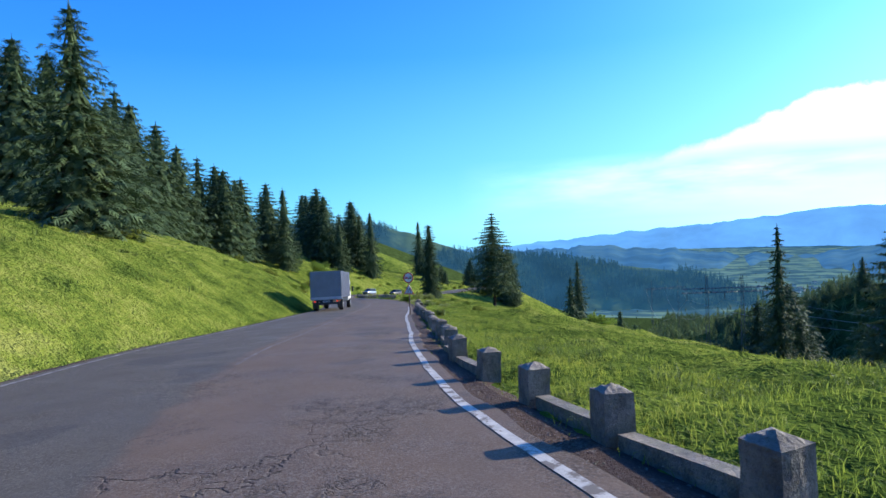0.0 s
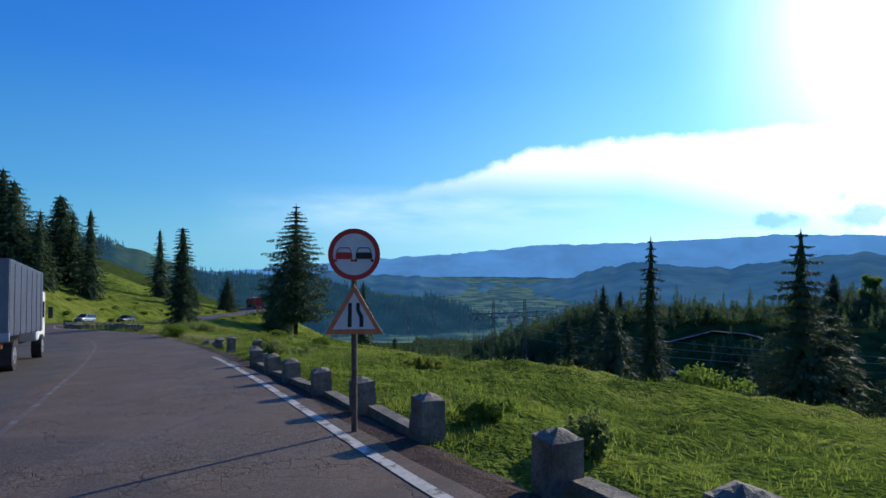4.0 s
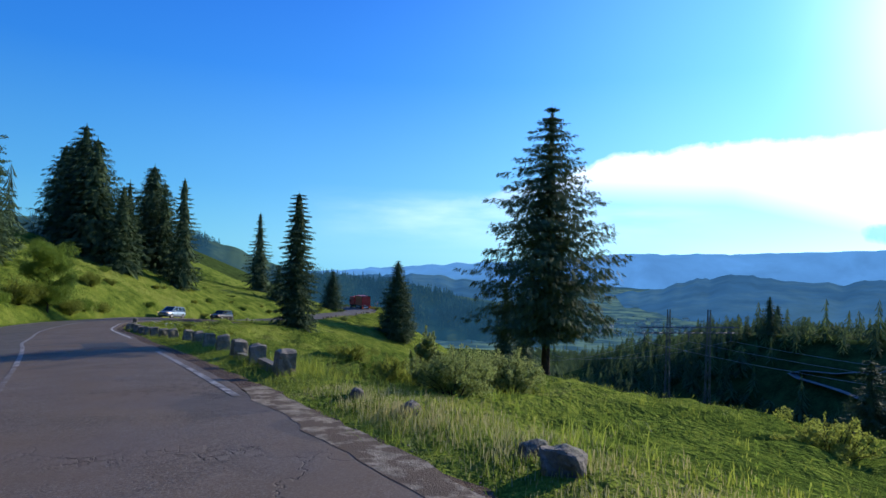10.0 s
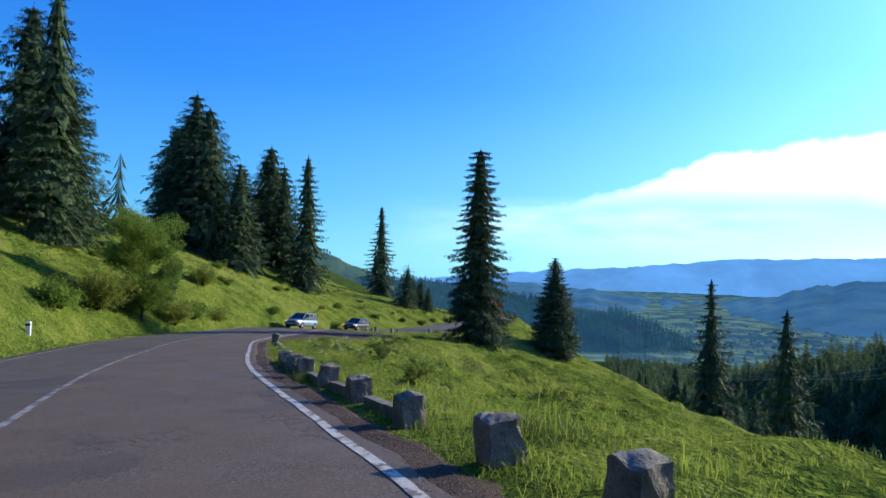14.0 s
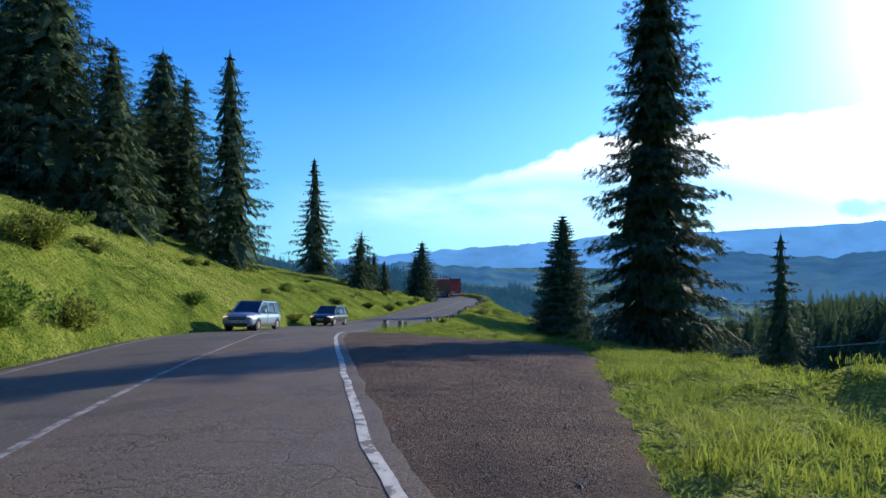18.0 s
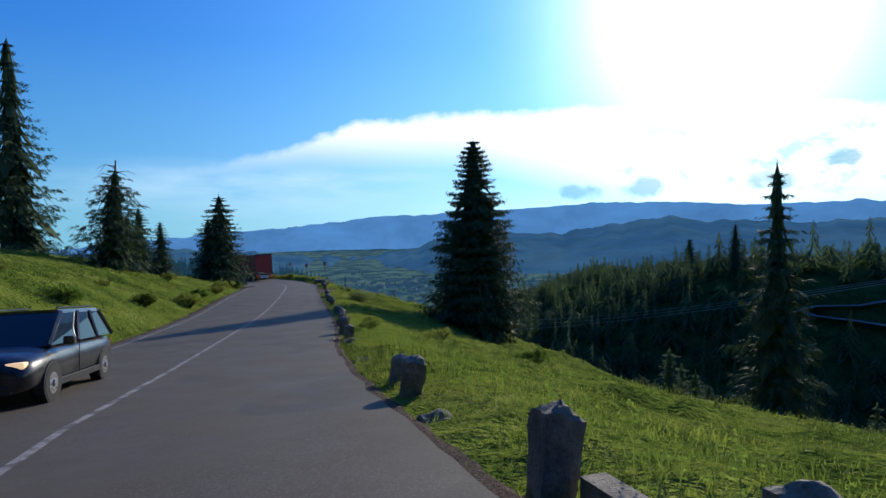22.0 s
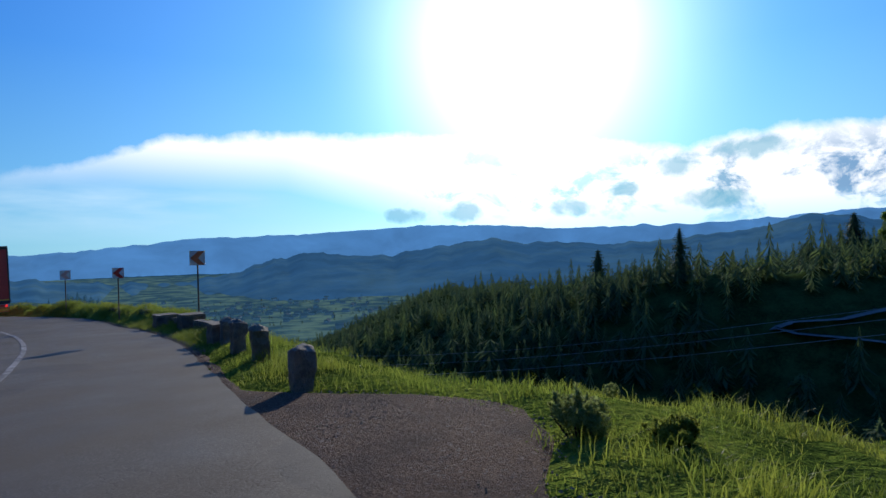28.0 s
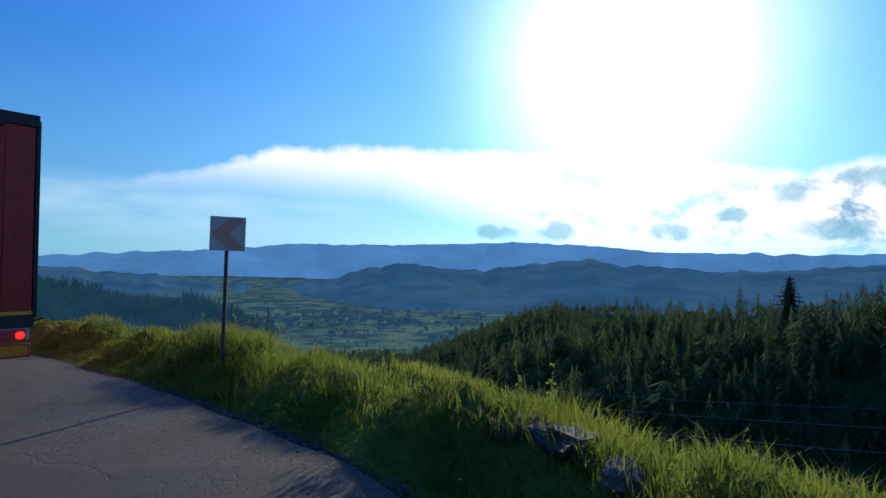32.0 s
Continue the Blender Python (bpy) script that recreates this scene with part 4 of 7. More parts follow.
# the wood on the hill: x, y, top, shape
for i, (x, y, top, kind) in enumerate([
        (-35.5, 24.2, 15.5, 2), (-57.4, 33.5, 20.0, 1), (-58.6, 37.4, 19.8, 0), (-54.0, 40.0, 15.0, 1), (-60.6, 46.0, 18.1, 2), (-65.7, 51.8, 18.3, 0), (-73.3, 62.1, 18.2, 1),
        (-82.7, 74.1, 17.2, 0), (-86.3, 81.9, 16.4, 2), (-88.8, 88.6, 15.6, 1), (-83.2, 85.2, 14.0, 0), (-92.4, 99.7, 14.0, 1), (-64.0, 44.0, 17.0, 0),
        (-70.0, 55.0, 17.5, 2), (-78.0, 66.0, 17.0, 1), (-93.0, 93.0, 15.5, 0), (-62.0, 36.0, 20.5, 0), (-68.0, 47.0, 19.0, 1), (-76.0, 58.0, 19.0, 0), (-88.0, 75.0, 18.0, 2),
        (-100.7, 157.9, 10.3, 0), (-106.6, 159.0, 7.2, 2), (-116.8, 155.6, 13.8, 1), (-103.0, 142.3, 14.8, 1), (-121.4, 159.7, 14.7, 0), (-118.8, 165.5, 12.6, 2),
        (-111.5, 173.8, 12.3, 0), (-96.5, 155.0, 6.5, 2), (-93.0, 138.5, 4.0, 1), (-96.8, 113.0, 14.0, 1), (-99.5, 118.0, 9.0, 2), (-102.0, 108.0, 15.0, 0), (-108.0, 124.0, 12.0, 1),
        (-91.5, 112.5, 7.0, 2), (-99.0, 140.0, 12.0, 0), (-107.0, 146.0, 13.0, 3), (-84.2, 190.0, -12.6, 1), (-86.0, 194.0, -13.2, 0), (-82.2, 188.6, -14.0, 1), (-88.5, 198.0, -13.0, 2), (-79.2, 203.4, -13.5, 1)]):
    plant(x, y, max(3.0, top - ground_height(x, y)), kind, turn=i * 77, wide=1.15)
plant(-36.6, 25.9, 7.6, 0, 20, wide=1.5).scale = (1.05, 1.05, 0.62)
for x, y, top, kind, wide in ((19.1, 81.7, -14.0, 0, 1.25), (14.5, 110.6, -11.8, 0, 1.2), (16.0, 125.0, -12.6, 1, 1.2), (10.8, 124.0, -15.8, 2, 1.1), (24.5, 76.0, -8.0, 1, 1.2), (30.0, 68.0, -3.0, 0, 1.1), (33.0, 74.0, -2.0, 1, 1.0), (12.5, 88.0, -13.0, 1, 1.2), (58.4, 262.0, -16.8, 1, 1.0), (79.8, 304.9, -22.5, 0, 1.0), (154.0, 258.0, -12.0, 0, 1.3), (171.0, 240.0, -5.0, 0, 1.3)):
    plant(x, y, max(4.0, top - ground_height(x, y)), kind, turn=x * 31, wide=wide)
# along the meadow's lower edge
rng = np.random.default_rng(11)
for i, (x, y, h, kind) in enumerate([
        (15, 96, 13, 1), (24, 84, 15, 0), (31, 70, 16, 2), (36, 60, 14, 1), (28, 92, 11, 2), (2, 108, 10, 0), (7.8, 117, 9, 1), (17, 110, 12, 2), (44, 52, 13, 0), (52, 44, 15, 1), (-4, 128, 9, 0),
        (60, 36, 14, 2), (40, 75, 12, 1), (-12, 156, 8, 2), (-6, 140, 11, 1), (4, 132, 12, 0), (-18, 190, 9, 1), (-30, 205, 8, 0), (24, 62, 7, 0), (33, 48, 8, 1), (20, 80, 6, 2), (30, 55, 12, 0), (15, 79, 8, 0), (6, 100, 8, 1), (-1, 118, 7, 0)]):
    plant(x, y, h, kind, turn=i * 53)

for u in UNIT:
    for o in u.children_recursive:
        bpy.data.objects.remove(o)
    bpy.data.objects.remove(u)


def forest(name, pts, heights, mat, label, seed, layers=6, fingers=7, leafy=0.3):
    """Many small conifers as one object: ragged tiers of drooping fingers round each stem."""
    rng = np.random.default_rng(seed)
    pts, h = np.asarray(pts), np.asarray(heights)
    wide = rng.uniform(0.17, 0.30, len(pts))
    broad = rng.random(len(pts)) < leafy
    h = np.where(broad, h * 0.62, h)
    wide = np.where(broad, wide * 1.9, wide)
    n = len(pts)
    V = []
    for i in range(layers):
        f = i / layers
        z0 = h * (0.06 + 0.86 * f)
        r = h * wide * np.where(broad, (1 - f ** 2.2) ** 0.5 * (0.7 + 0.5 * f), (1 - f) ** 0.9) * rng.uniform(0.8, 1.2, n) + 0.15
        rise = h * (1.25 / layers) * 0.9
        ph = rng.uniform(0, 6.28, n)
        for j in range(fingers):
            a = ph + 2 * math.pi * (j + rng.uniform(-0.25, 0.25, n)) / fingers
            rr = r * rng.uniform(0.55, 1.35, n)
            wd = 1.35 / fingers
            top = np.stack([pts[:, 0], pts[:, 1], pts[:, 2] + np.minimum(z0 + rise, h)], 1)
            lo = z0 - rr * rng.uniform(0.1, 0.4, n)
            p = np.stack([pts[:, 0] + rr * np.cos(a), pts[:, 1] + rr * np.sin(a), pts[:, 2] + lo], 1)
            m0 = np.stack([pts[:, 0] + rr * 0.62 * np.cos(a - wd), pts[:, 1] + rr * 0.62 * np.sin(a - wd), pts[:, 2] + z0 + rise * 0.15], 1)
            m1 = np.stack([pts[:, 0] + rr * 0.62 * np.cos(a + wd), pts[:, 1] + rr * 0.62 * np.sin(a + wd), pts[:, 2] + z0 + rise * 0.15], 1)
            V += [top, m0, p, top, p, m1]
    V = np.stack(V, 1).reshape(-1, 3)
    ob = mesh_from(name, V, np.arange(len(V)).reshape(-1, 3), mat)
    return tagged(ob, label, "forest", kind="stuff")


rng = np.random.default_rng(5)
# the ravine and the spur opposite
cand = np.stack([rng.uniform(-55, 330, 19000), rng.uniform(-60, 470, 19000)], 1)
away = beyond_edge(cand[:, 0], cand[:, 1])
dens = np.array([noise.noise((a * 0.02, b * 0.02, 7.0)) for a, b in cand])
idx, dd = nearest(cand[:, 0], cand[:, 1])
keep = (away > 13) & (dd > 44) & (rng.random(len(cand)) < np.clip((away - 4) / 30, 0.12, 0.62)) & (dens > -0.33)
keep &= ~((cand[:, 1] > 340) & (cand[:, 0] < 10))
# a forest track climbs the slope opposite through a clearing
TRACK = [(71, 176), (69, 188), (66, 203), (60.5, 220), (55, 234), (54.5, 238), (57, 236), (62, 228.5), (70, 222), (84, 220), (92, 211), (104, 196)]
tp = np.array([tuple(np.array(TRACK[i]) * (1 - f) + np.array(TRACK[i + 1]) * f) for i in range(len(TRACK) - 1) for f in np.linspace(0, 1, 8, endpoint=False)])
gap = np.hypot(cand[:, :1] - tp[None, :, 0], cand[:, 1:] - tp[None, :, 1]).min(1)
keep &= gap > 7.5
cand = cand[keep]
cz = ground_z(cand[:, 0], cand[:, 1])
near_by = np.clip((np.hypot(cand[:, 0] + 60, cand[:, 1] - 150) - 90) / 110, 0, 1)
hts = rng.uniform(6, 10.5, len(cand)) * np.where(rng.random(len(cand)) < 0.12, 1.45, 1.0) * (0.95 + 0.05 * near_by)
close = dd[keep] < 84
# the nearest trees are built finer
LIGHT = [spruce_parts(90 + i, 10.0, crown_from=0.04, radius=r_, whorls=15, per=8, taper=t_, droop=0.45, clumps=3, size=0.85, fingers=3, hang=0.4, core=0.5)[1] for i, (r_, t_) in enumerate(((2.6, 0.8), (2.2, 0.9), (3.0, 0.6), (2.4, 0.7)))]
FV, FF, n0 = [], [], 0
for (x, y), z, h in zip(cand[close], cz[close], hts[close]):
    v, f = LIGHT[rng.integers(4)]
    a = rng.uniform(0, 6.28)
    k_ = h / 10 * rng.uniform(1.0, 1.3)
    q_ = v * [k_ * 1.1, k_ * 1.1, h / 10]
    FV.append(np.stack([x + q_[:, 0] * math.cos(a) - q_[:, 1] * math.sin(a), y + q_[:, 0] * math.sin(a) + q_[:, 1] * math.cos(a), z + q_[:, 2]], 1))
    FF.append(f + n0)
    n0 += len(v)
tagged(mesh_from("ravine_edge_forest", np.vstack(FV), np.vstack(FF), CANOPY), "dark spruces crowding the ravine below the meadow", "forest", kind="stuff")
cand, cz, hts = cand[~close], cz[~close], hts[~close]
forest("ravine_forest", np.column_stack([cand, cz]), hts, CANOPY, "dark spruce forest filling the ravine and the slope opposite", 8, layers=7, fingers=6, leafy=0.4)
tn = np.gradient(tp, axis=0)
tn = np.stack([tn[:, 1], -tn[:, 0]], 1) / np.linalg.norm(tn, axis=1)[:, None]
tl, tr_ = tp - tn * 1.2, tp + tn * 1.2
tz = np.maximum(ground_z(tl[:, 0], tl[:, 1]), ground_z(tr_[:, 0], tr_[:, 1])) + 0.4
tv = np.concatenate([np.column_stack([tl, tz]), np.column_stack([tr_, tz])])
n_tp = len(tp)
ti = np.arange(n_tp - 1)
tagged(mesh_from("forest_track", tv, np.stack([ti, ti + n_tp, ti + n_tp + 1, ti + 1], 1), plain("pale_track", (0.22, 0.20, 0.18), 0.95, vary=0.25, scale=0.6, gloss=0.0)), "pale dirt track crossing the forest slope", "track", kind="structure")
# the second spur and the valley rim
cand = np.stack([rng.uniform(-40, 900, 9000), rng.uniform(420, 1150, 9000)], 1)
cz = ground_z(cand[:, 0], cand[:, 1])
dens = np.array([noise.noise((a * 0.008, b * 0.008, 3.0)) for a, b in cand])
keep = (cz > -150) & (dens > -0.35)
forest("spur_forest", np.column_stack([cand, cz])[keep], rng.uniform(10, 17, keep.sum()), CANOPY, "distant dark forest on the next spur", 9, layers=4, fingers=5, leafy=0.75)
# woods and tree rows on the mountainside across the valley
nv = np.array([tuple(v.co) for v in near_range.data.vertices]).reshape(-1, 27, 3)
ci, ri, cf_, rf = rng.integers(90, len(nv) - 320, 9000), rng.integers(0, 14, 9000), rng.random((9000, 1)), rng.random((9000, 1))
cand = (nv[ci, ri] * (1 - cf_) + nv[ci + 1, ri] * cf_) * (1 - rf) + (nv[ci, ri + 1] * (1 - cf_) + nv[ci + 1, ri + 1] * cf_) * rf
dens = np.array([noise.noise((q_[0] * 0.006, q_[1] * 0.006, 5.0)) for q_ in cand])
cand = cand[(dens > -0.12) & (cand[:, 2] > -185)]
# these trees reuse the near range's material, its emitted haze included
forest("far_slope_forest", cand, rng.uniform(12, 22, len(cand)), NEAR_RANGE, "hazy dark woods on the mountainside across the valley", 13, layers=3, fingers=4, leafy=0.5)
# the hill above the road
cand = np.stack([rng.uniform(-260, -60, 3000), rng.uniform(20, 330, 3000)], 1)
idx, dd = nearest(cand[:, 0], cand[:, 1])
s_ = ARC[idx] - S0
keep = (dd < -np.interp(s_, [0, 60, 110, 150, 200, 260], [52, 48, 50, 58, 62, 70])) & (cand[:, 1] < 215) & (rng.random(len(cand)) < 0.55)
cand = cand[keep]
forest("hill_forest", np.column_stack([cand, ground_z(cand[:, 0], cand[:, 1])]), rng.uniform(9, 16, len(cand)), FAR_NEEDLES, "dark spruce forest on the hill above the road", 10)


# ------------------------------------------------ small builders
def bm_new():
    return bmesh.new()


def part(name, bm, mat, parent, label="", smooth=False):
    """Links a bmesh as one mesh object under a thing or a part."""
    me = bpy.data.meshes.new(name)
    bm.normal_update()
    bm.to_mesh(me)
    bm.free()
    me.materials.append(mat)
    if smooth:
        me.polygons.foreach_set("use_smooth", [True] * len(me.polygons))
    ob = new(name, me)
    ob.parent = parent
    if label:
        ob["label"] = label
    return ob


def box(bm, x0, x1, y0, y1, z0, z1, bevel=0.0, seg=2):
    r = bmesh.ops.create_cube(bm, size=1.0, matrix=Matrix.Translation(((x0 + x1) / 2, (y0 + y1) / 2, (z0 + z1) / 2)) @ Matrix.Diagonal((x1 - x0, y1 - y0, z1 - z0, 1)))
    if bevel:
        edges = list({e for v in r["verts"] for e in v.link_edges})
        bmesh.ops.bevel(bm, geom=edges, offset=bevel, segments=seg, affect="EDGES", profile=0.6)
    return bm


def tube(bm, p, q, r0, r1=None, seg=10, caps=True):
    """A round bar from p to q."""
    p, q = Vector(p), Vector(q)
    m = Matrix.Translation((p + q) / 2) @ (q - p).to_track_quat("Z", "Y").to_matrix().to_4x4()
    bmesh.ops.create_cone(bm, cap_ends=caps, segments=seg, radius1=r0, radius2=r0 if r1 is None else r1, depth=(q - p).length, matrix=m)
    return bm


def disc(bm, y, x, z, r, depth, seg=28):
    """A round plate that faces -y."""
    bmesh.ops.create_cone(bm, cap_ends=True, segments=seg, radius1=r, radius2=r, depth=depth, matrix=Matrix.Translation((x, y, z)) @ Euler((radians(90), 0, 0)).to_matrix().to_4x4())
    return bm


def outline(bm, pts, y0, y1):
    """A flat plate with the outline pts (x, z), from y0 to y1."""
    f = bm.faces.new([bm.verts.new((x, y0, z)) for x, z in pts])
    r = bmesh.ops.extrude_face_region(bm, geom=[f])
    bmesh.ops.translate(bm, vec=(0, y1 - y0, 0), verts=[v for v in r["geom"] if isinstance(v, bmesh.types.BMVert)])
    bmesh.ops.recalc_face_normals(bm, faces=bm.faces)
    return bm


def lettering(parent, text, x, y, z, size, mat, name="lettering"):
    """Built-in font letters, as a mesh that faces -y."""
    cu = bpy.data.curves.new(name, "FONT")
    cu.body, cu.size, cu.align_x, cu.align_y, cu.extrude = text, size, "CENTER", "CENTER", 0.001
    tmp = bpy.data.objects.new(name, cu)
    scene.collection.objects.link(tmp)
    bpy.context.view_layer.update()
    me = bpy.data.meshes.new_from_object(tmp.evaluated_get(bpy.context.evaluated_depsgraph_get()))
    bpy.data.objects.remove(tmp)
    me.materials.clear()
    me.materials.append(mat)
    ob = new(name, me)
    ob.parent = parent
    ob.matrix_local = pose(x, y, z, 90, 0, 0)
    return ob


def rough_block(bm, w_, d_, h_, seed, rough=0.03, peak=0.0, taper=0.0, cuts=3, round_=0.0, sink=0.25):
    """A weathered block of stone on its base, with a low pyramid top where peak is given."""
    r = bmesh.ops.create_cube(bm, size=1.0)
    bmesh.ops.subdivide_edges(bm, edges=bm.edges[:], cuts=cuts, use_grid_fill=True)
    for v in bm.verts:
        x, y, z = v.co
        f = z + 0.5
        if round_:
            s = Vector((x, y, z)).normalized() * 0.62
            x, y, z = Vector((x, y, z)).lerp(s, round_)
        x, y = x * (1 - taper * f), y * (1 - taper * f)
        zz = (z + 0.5) * (h_ + sink) - sink
        if f > 0.99 and peak:
            zz += peak * (1 - 2 * max(abs(x), abs(y)))
        p = Vector((x * w_, y * d_, zz))
        n = Vector((noise.noise(p * 5 + Vector((seed * 3.1, 0, 0))), noise.noise(p * 5 + Vector((0, seed * 2.3, 9))), noise.noise(p * 5 + Vector((5, 0, seed)))))
        n2 = noise.noise(p * 14 + Vector((seed, 1, 2)))
        v.co = p + n * rough + p.normalized() * n2 * rough * 0.4
    return bm


# ------------------------------------------------ guard stones and parapets
def guard_stone(s, lat, kind, seed, lean=(0, 0), h=0.5):
    rnd = random.Random(seed)
    p, t = road_at(s, lat)
    th = math.degrees(math.atan2(t[1], t[0])) - 90
    z = ground_height(p[0], p[1])
    ob = new("guard_stone")
    bm = bm_new()
    if kind == "post":
        rough_block(bm, 0.31, 0.30, h, seed, 0.013, peak=0.07, taper=0.06)
    elif kind == "broken":
        rough_block(bm, 0.29, 0.27, h * rnd.uniform(0.8, 1.05), seed, 0.06, peak=0.05, taper=0.02, cuts=5, round_=0.12)
    elif kind == "block":
        rough_block(bm, 0.40, 0.36, h, seed, 0.045, peak=0.02, taper=0.05, cuts=5, round_=0.24)
    elif kind == "worn":
        rough_block(bm, 0.33, 0.31, h, seed, 0.05, peak=0.06, cuts=5, round_=0.22)
        for v in bm.verts:
            f = 1 - 0.16 * max(0.0, min(1.0, (h * 0.62 - v.co.z) / (h * 0.14)))
            v.co.x, v.co.y = v.co.x * f, v.co.y * f
    else:
        rough_block(bm, 0.38, 0.35, h * 0.86, seed, 0.04, peak=0.03, taper=0.08, round_=0.42)
    part("stone", bm, CONCRETE, ob)
    if kind == "broken" and rnd.random() < 0.7:
        bm = bm_new()
        rough_block(bm, 0.30, 0.26, 0.16, seed + 5, 0.06, round_=0.3, sink=0.1)
        f = part("fragment", bm, CONCRETE, ob)
        f.location = (0.30, 0.22, 0.02)
    ob.matrix_world = pose(p[0], p[1], z, lean[0] + rnd.uniform(-3, 3), lean[1] + rnd.uniform(-3, 3), th + rnd.uniform(-6, 6))
    text = {"post": "square concrete guard post with a low pyramid top", "broken": "broken lichen-covered concrete guard stone in grass",
            "block": "squarish weathered stone block standing in the grass verge", "round": "rounded weathered guard stone in the grass verge", "worn": "dark weathered guard post with a rounded head in grass"}[kind]
    if abs(lean[1]) > 6:
        text = "leaning weathered concrete guard post beside the road"
    return tagged(ob, text, "guard stone", "guard stones along the road")


def parapet(s_a, s_b, lat, w_, h_, seed, label, mat=None):
    """A low wall along the road's edge."""
    n = max(2, int((s_b - s_a) / 0.5))
    ss = np.linspace(s_a, s_b, n)
    V = []
    for i, s in enumerate(ss):
        base, t = road_at(s, lat)
        z = ground_height(base[0], base[1])
        for lo, hh in ((-w_ / 2, -0.3), (-w_ / 2, h_), (w_ / 2, h_), (w_ / 2, -0.3)):
            q, _ = road_at(s, lat + lo + 0.02 * noise.noise((s * 3, lo * 9, seed)))
            V.append((q[0], q[1], z + hh + 0.05 * noise.noise((s * 1.7, hh, seed + 2.0))))
    F = []
    for i in range(n - 1):
        for j in range(4):
            a, b = i * 4 + j, i * 4 + (j + 1) % 4
            F.append((a, b, b + 4, a + 4))
    F += [(0, 1, 2, 3), (n * 4 - 1, n * 4 - 2, n * 4 - 3, n * 4 - 4)]
    ob = mesh_from("parapet", V, F, mat or CONCRETE)
    return tagged(ob, label, "low wall", "low walls along the road")


def post_lat(s):
    return float(np.interp(s, [2, 10, 15, 25, 30, 36, 42], [4.32, 4.42, 5.0, 5.05, 4.77, 4.42, 4.4]))


POSTS = [0.2, 2.1, 4.0, 5.9, 7.9, 10.25, 12.4, 14.6, 16.3, 18.8, 21.0, 22.6, 24.1, 26.1, 27.6, 29.2, 31.4, 33.3, 35.1, 37.1, 38.9, 41.0]
for k, s in enumerate(POSTS):
    guard_stone(s, post_lat(s), "post", 100 + k, h=0.50 if s < 20 else 0.47)
    if k % 6 != 3 and k + 1 < len(POSTS):
        parapet(s + 0.2, POSTS[k + 1] - 0.2, post_lat(s + 1) + 0.03, 0.17, 0.17, k, "low mossy concrete kerb wall linking the guard posts")
for s, lat, h in ((42.9, 4.7, 0.45), (45.4, 5.25, 0.36), (46.8, 4.62, 0.56), (49.06, 4.6, 0.5), (50.7, 4.75, 0.24)):
    guard_stone(s, lat, "broken", int(s * 7), h=h)
BLOCKS = [72.4, 74.9, 77.2, 79.5, 82.1, 84.1, 86.1, 88.9, 90.6, 92.4, 94.8, 97.1, 99.3, 101.4, 103.2, 105.2]
for k, s in enumerate(BLOCKS):
    lat = float(np.interp(s, [72, 84, 89, 92, 105], [5.15, 5.5, 5.4, 5.12, 5.0]))
    guard_stone(s, lat, "block", int(s * 11), lean=(random.Random(k).uniform(-5, 5), random.Random(k + 50).uniform(-6, 6)), h=0.44)
    if s > 94 or 72 < s < 76:
        parapet(s + 0.22, s + 1.9, lat + 0.02, 0.18, 0.16 if s > 94 else 0.12, s, "low crumbling concrete wall between guard stones")
for s, lat, kind, h in ((117.17, 4.82, "worn", 0.52), (115.2, 5.0, "round", 0.16), (113.05, 5.2, "round", 0.08)):
    guard_stone(s, lat, kind, int(s * 13), lean=(0, 5), h=h)
for i, (s, lat, h) in enumerate(((154.6, 4.62, 0.55), (156.4, 4.25, 0.62), (161.25, 4.26, 0.56), (162.75, 4.34, 0.46))):
    guard_stone(s, lat, "worn", 300 + i, lean=(4 * (-1) ** i, 9), h=h)
parapet(154.9, 156.2, 4.5, 0.2, 0.16, 3.0, "low broken slab of stone lying between guard posts")
for i, (s, lat, h) in enumerate(((172.6, 4.35, 0.5), (174.5, 4.3, 0.60), (177.1, 4.52, 0.46), (178.4, 4.45, 0.5), (180.3, 4.55, 0.46), (182.1, 4.62, 0.45), (184.0, 4.6, 0.45), (186.2, 4.55, 0.4))):
    guard_stone(s, lat, "worn" if i % 3 else "post", 330 + i, h=h)
    if i in (1, 3, 4):
        parapet(s + 0.25, s + 1.8, lat + 0.1, 0.2, 0.18, s, "low rough stone wall between guard posts")
for i, (s, lat, h) in enumerate(((191.6, 4.5, 0.5), (193.6, 4.45, 0.52), (194.8, 4.34, 0.5), (196.2, 4.36, 0.46), (198.65, 4.42, 0.5), (200.45, 4.42, 0.46))):
    guard_stone(s, lat, "worn", 350 + i, h=h)
for i, (s, lat, h) in enumerate(((211.2, 4.6, 0.6), (214.5, 4.82, 0.62), (216.15, 4.75, 0.64), (218.0, 4.9, 0.6))):
    guard_stone(s, lat, "worn", 370 + i, h=h)


def stone_pier(x, y, top, seed):
    """A broad masonry pier with a flat cap stone."""
    z = ground_height(x, y)
    ob = new("stone_pier")
    bm = bm_new()
    rough_block(bm, 0.74, 0.64, max(0.40, top - z - 0.07), seed, 0.045, cuts=9, taper=0.02)
    part("masonry", bm, ROCK, ob)
    bm = bm_new()
    rough_block(bm, 0.74, 0.65, 0.06, seed + 1, 0.014, cuts=4, sink=0.02)
    c = part("cap_stone", bm, CONCRETE, ob)
    c.location = (0, 0, max(0.40, top - z - 0.08))
    ob.matrix_world = pose(x, y, z, 0, 0, seed * 2 - 6)
    return tagged(ob, "broad weathered masonry pier with a flat cap stone", "stone pier", "stone piers at the bend")


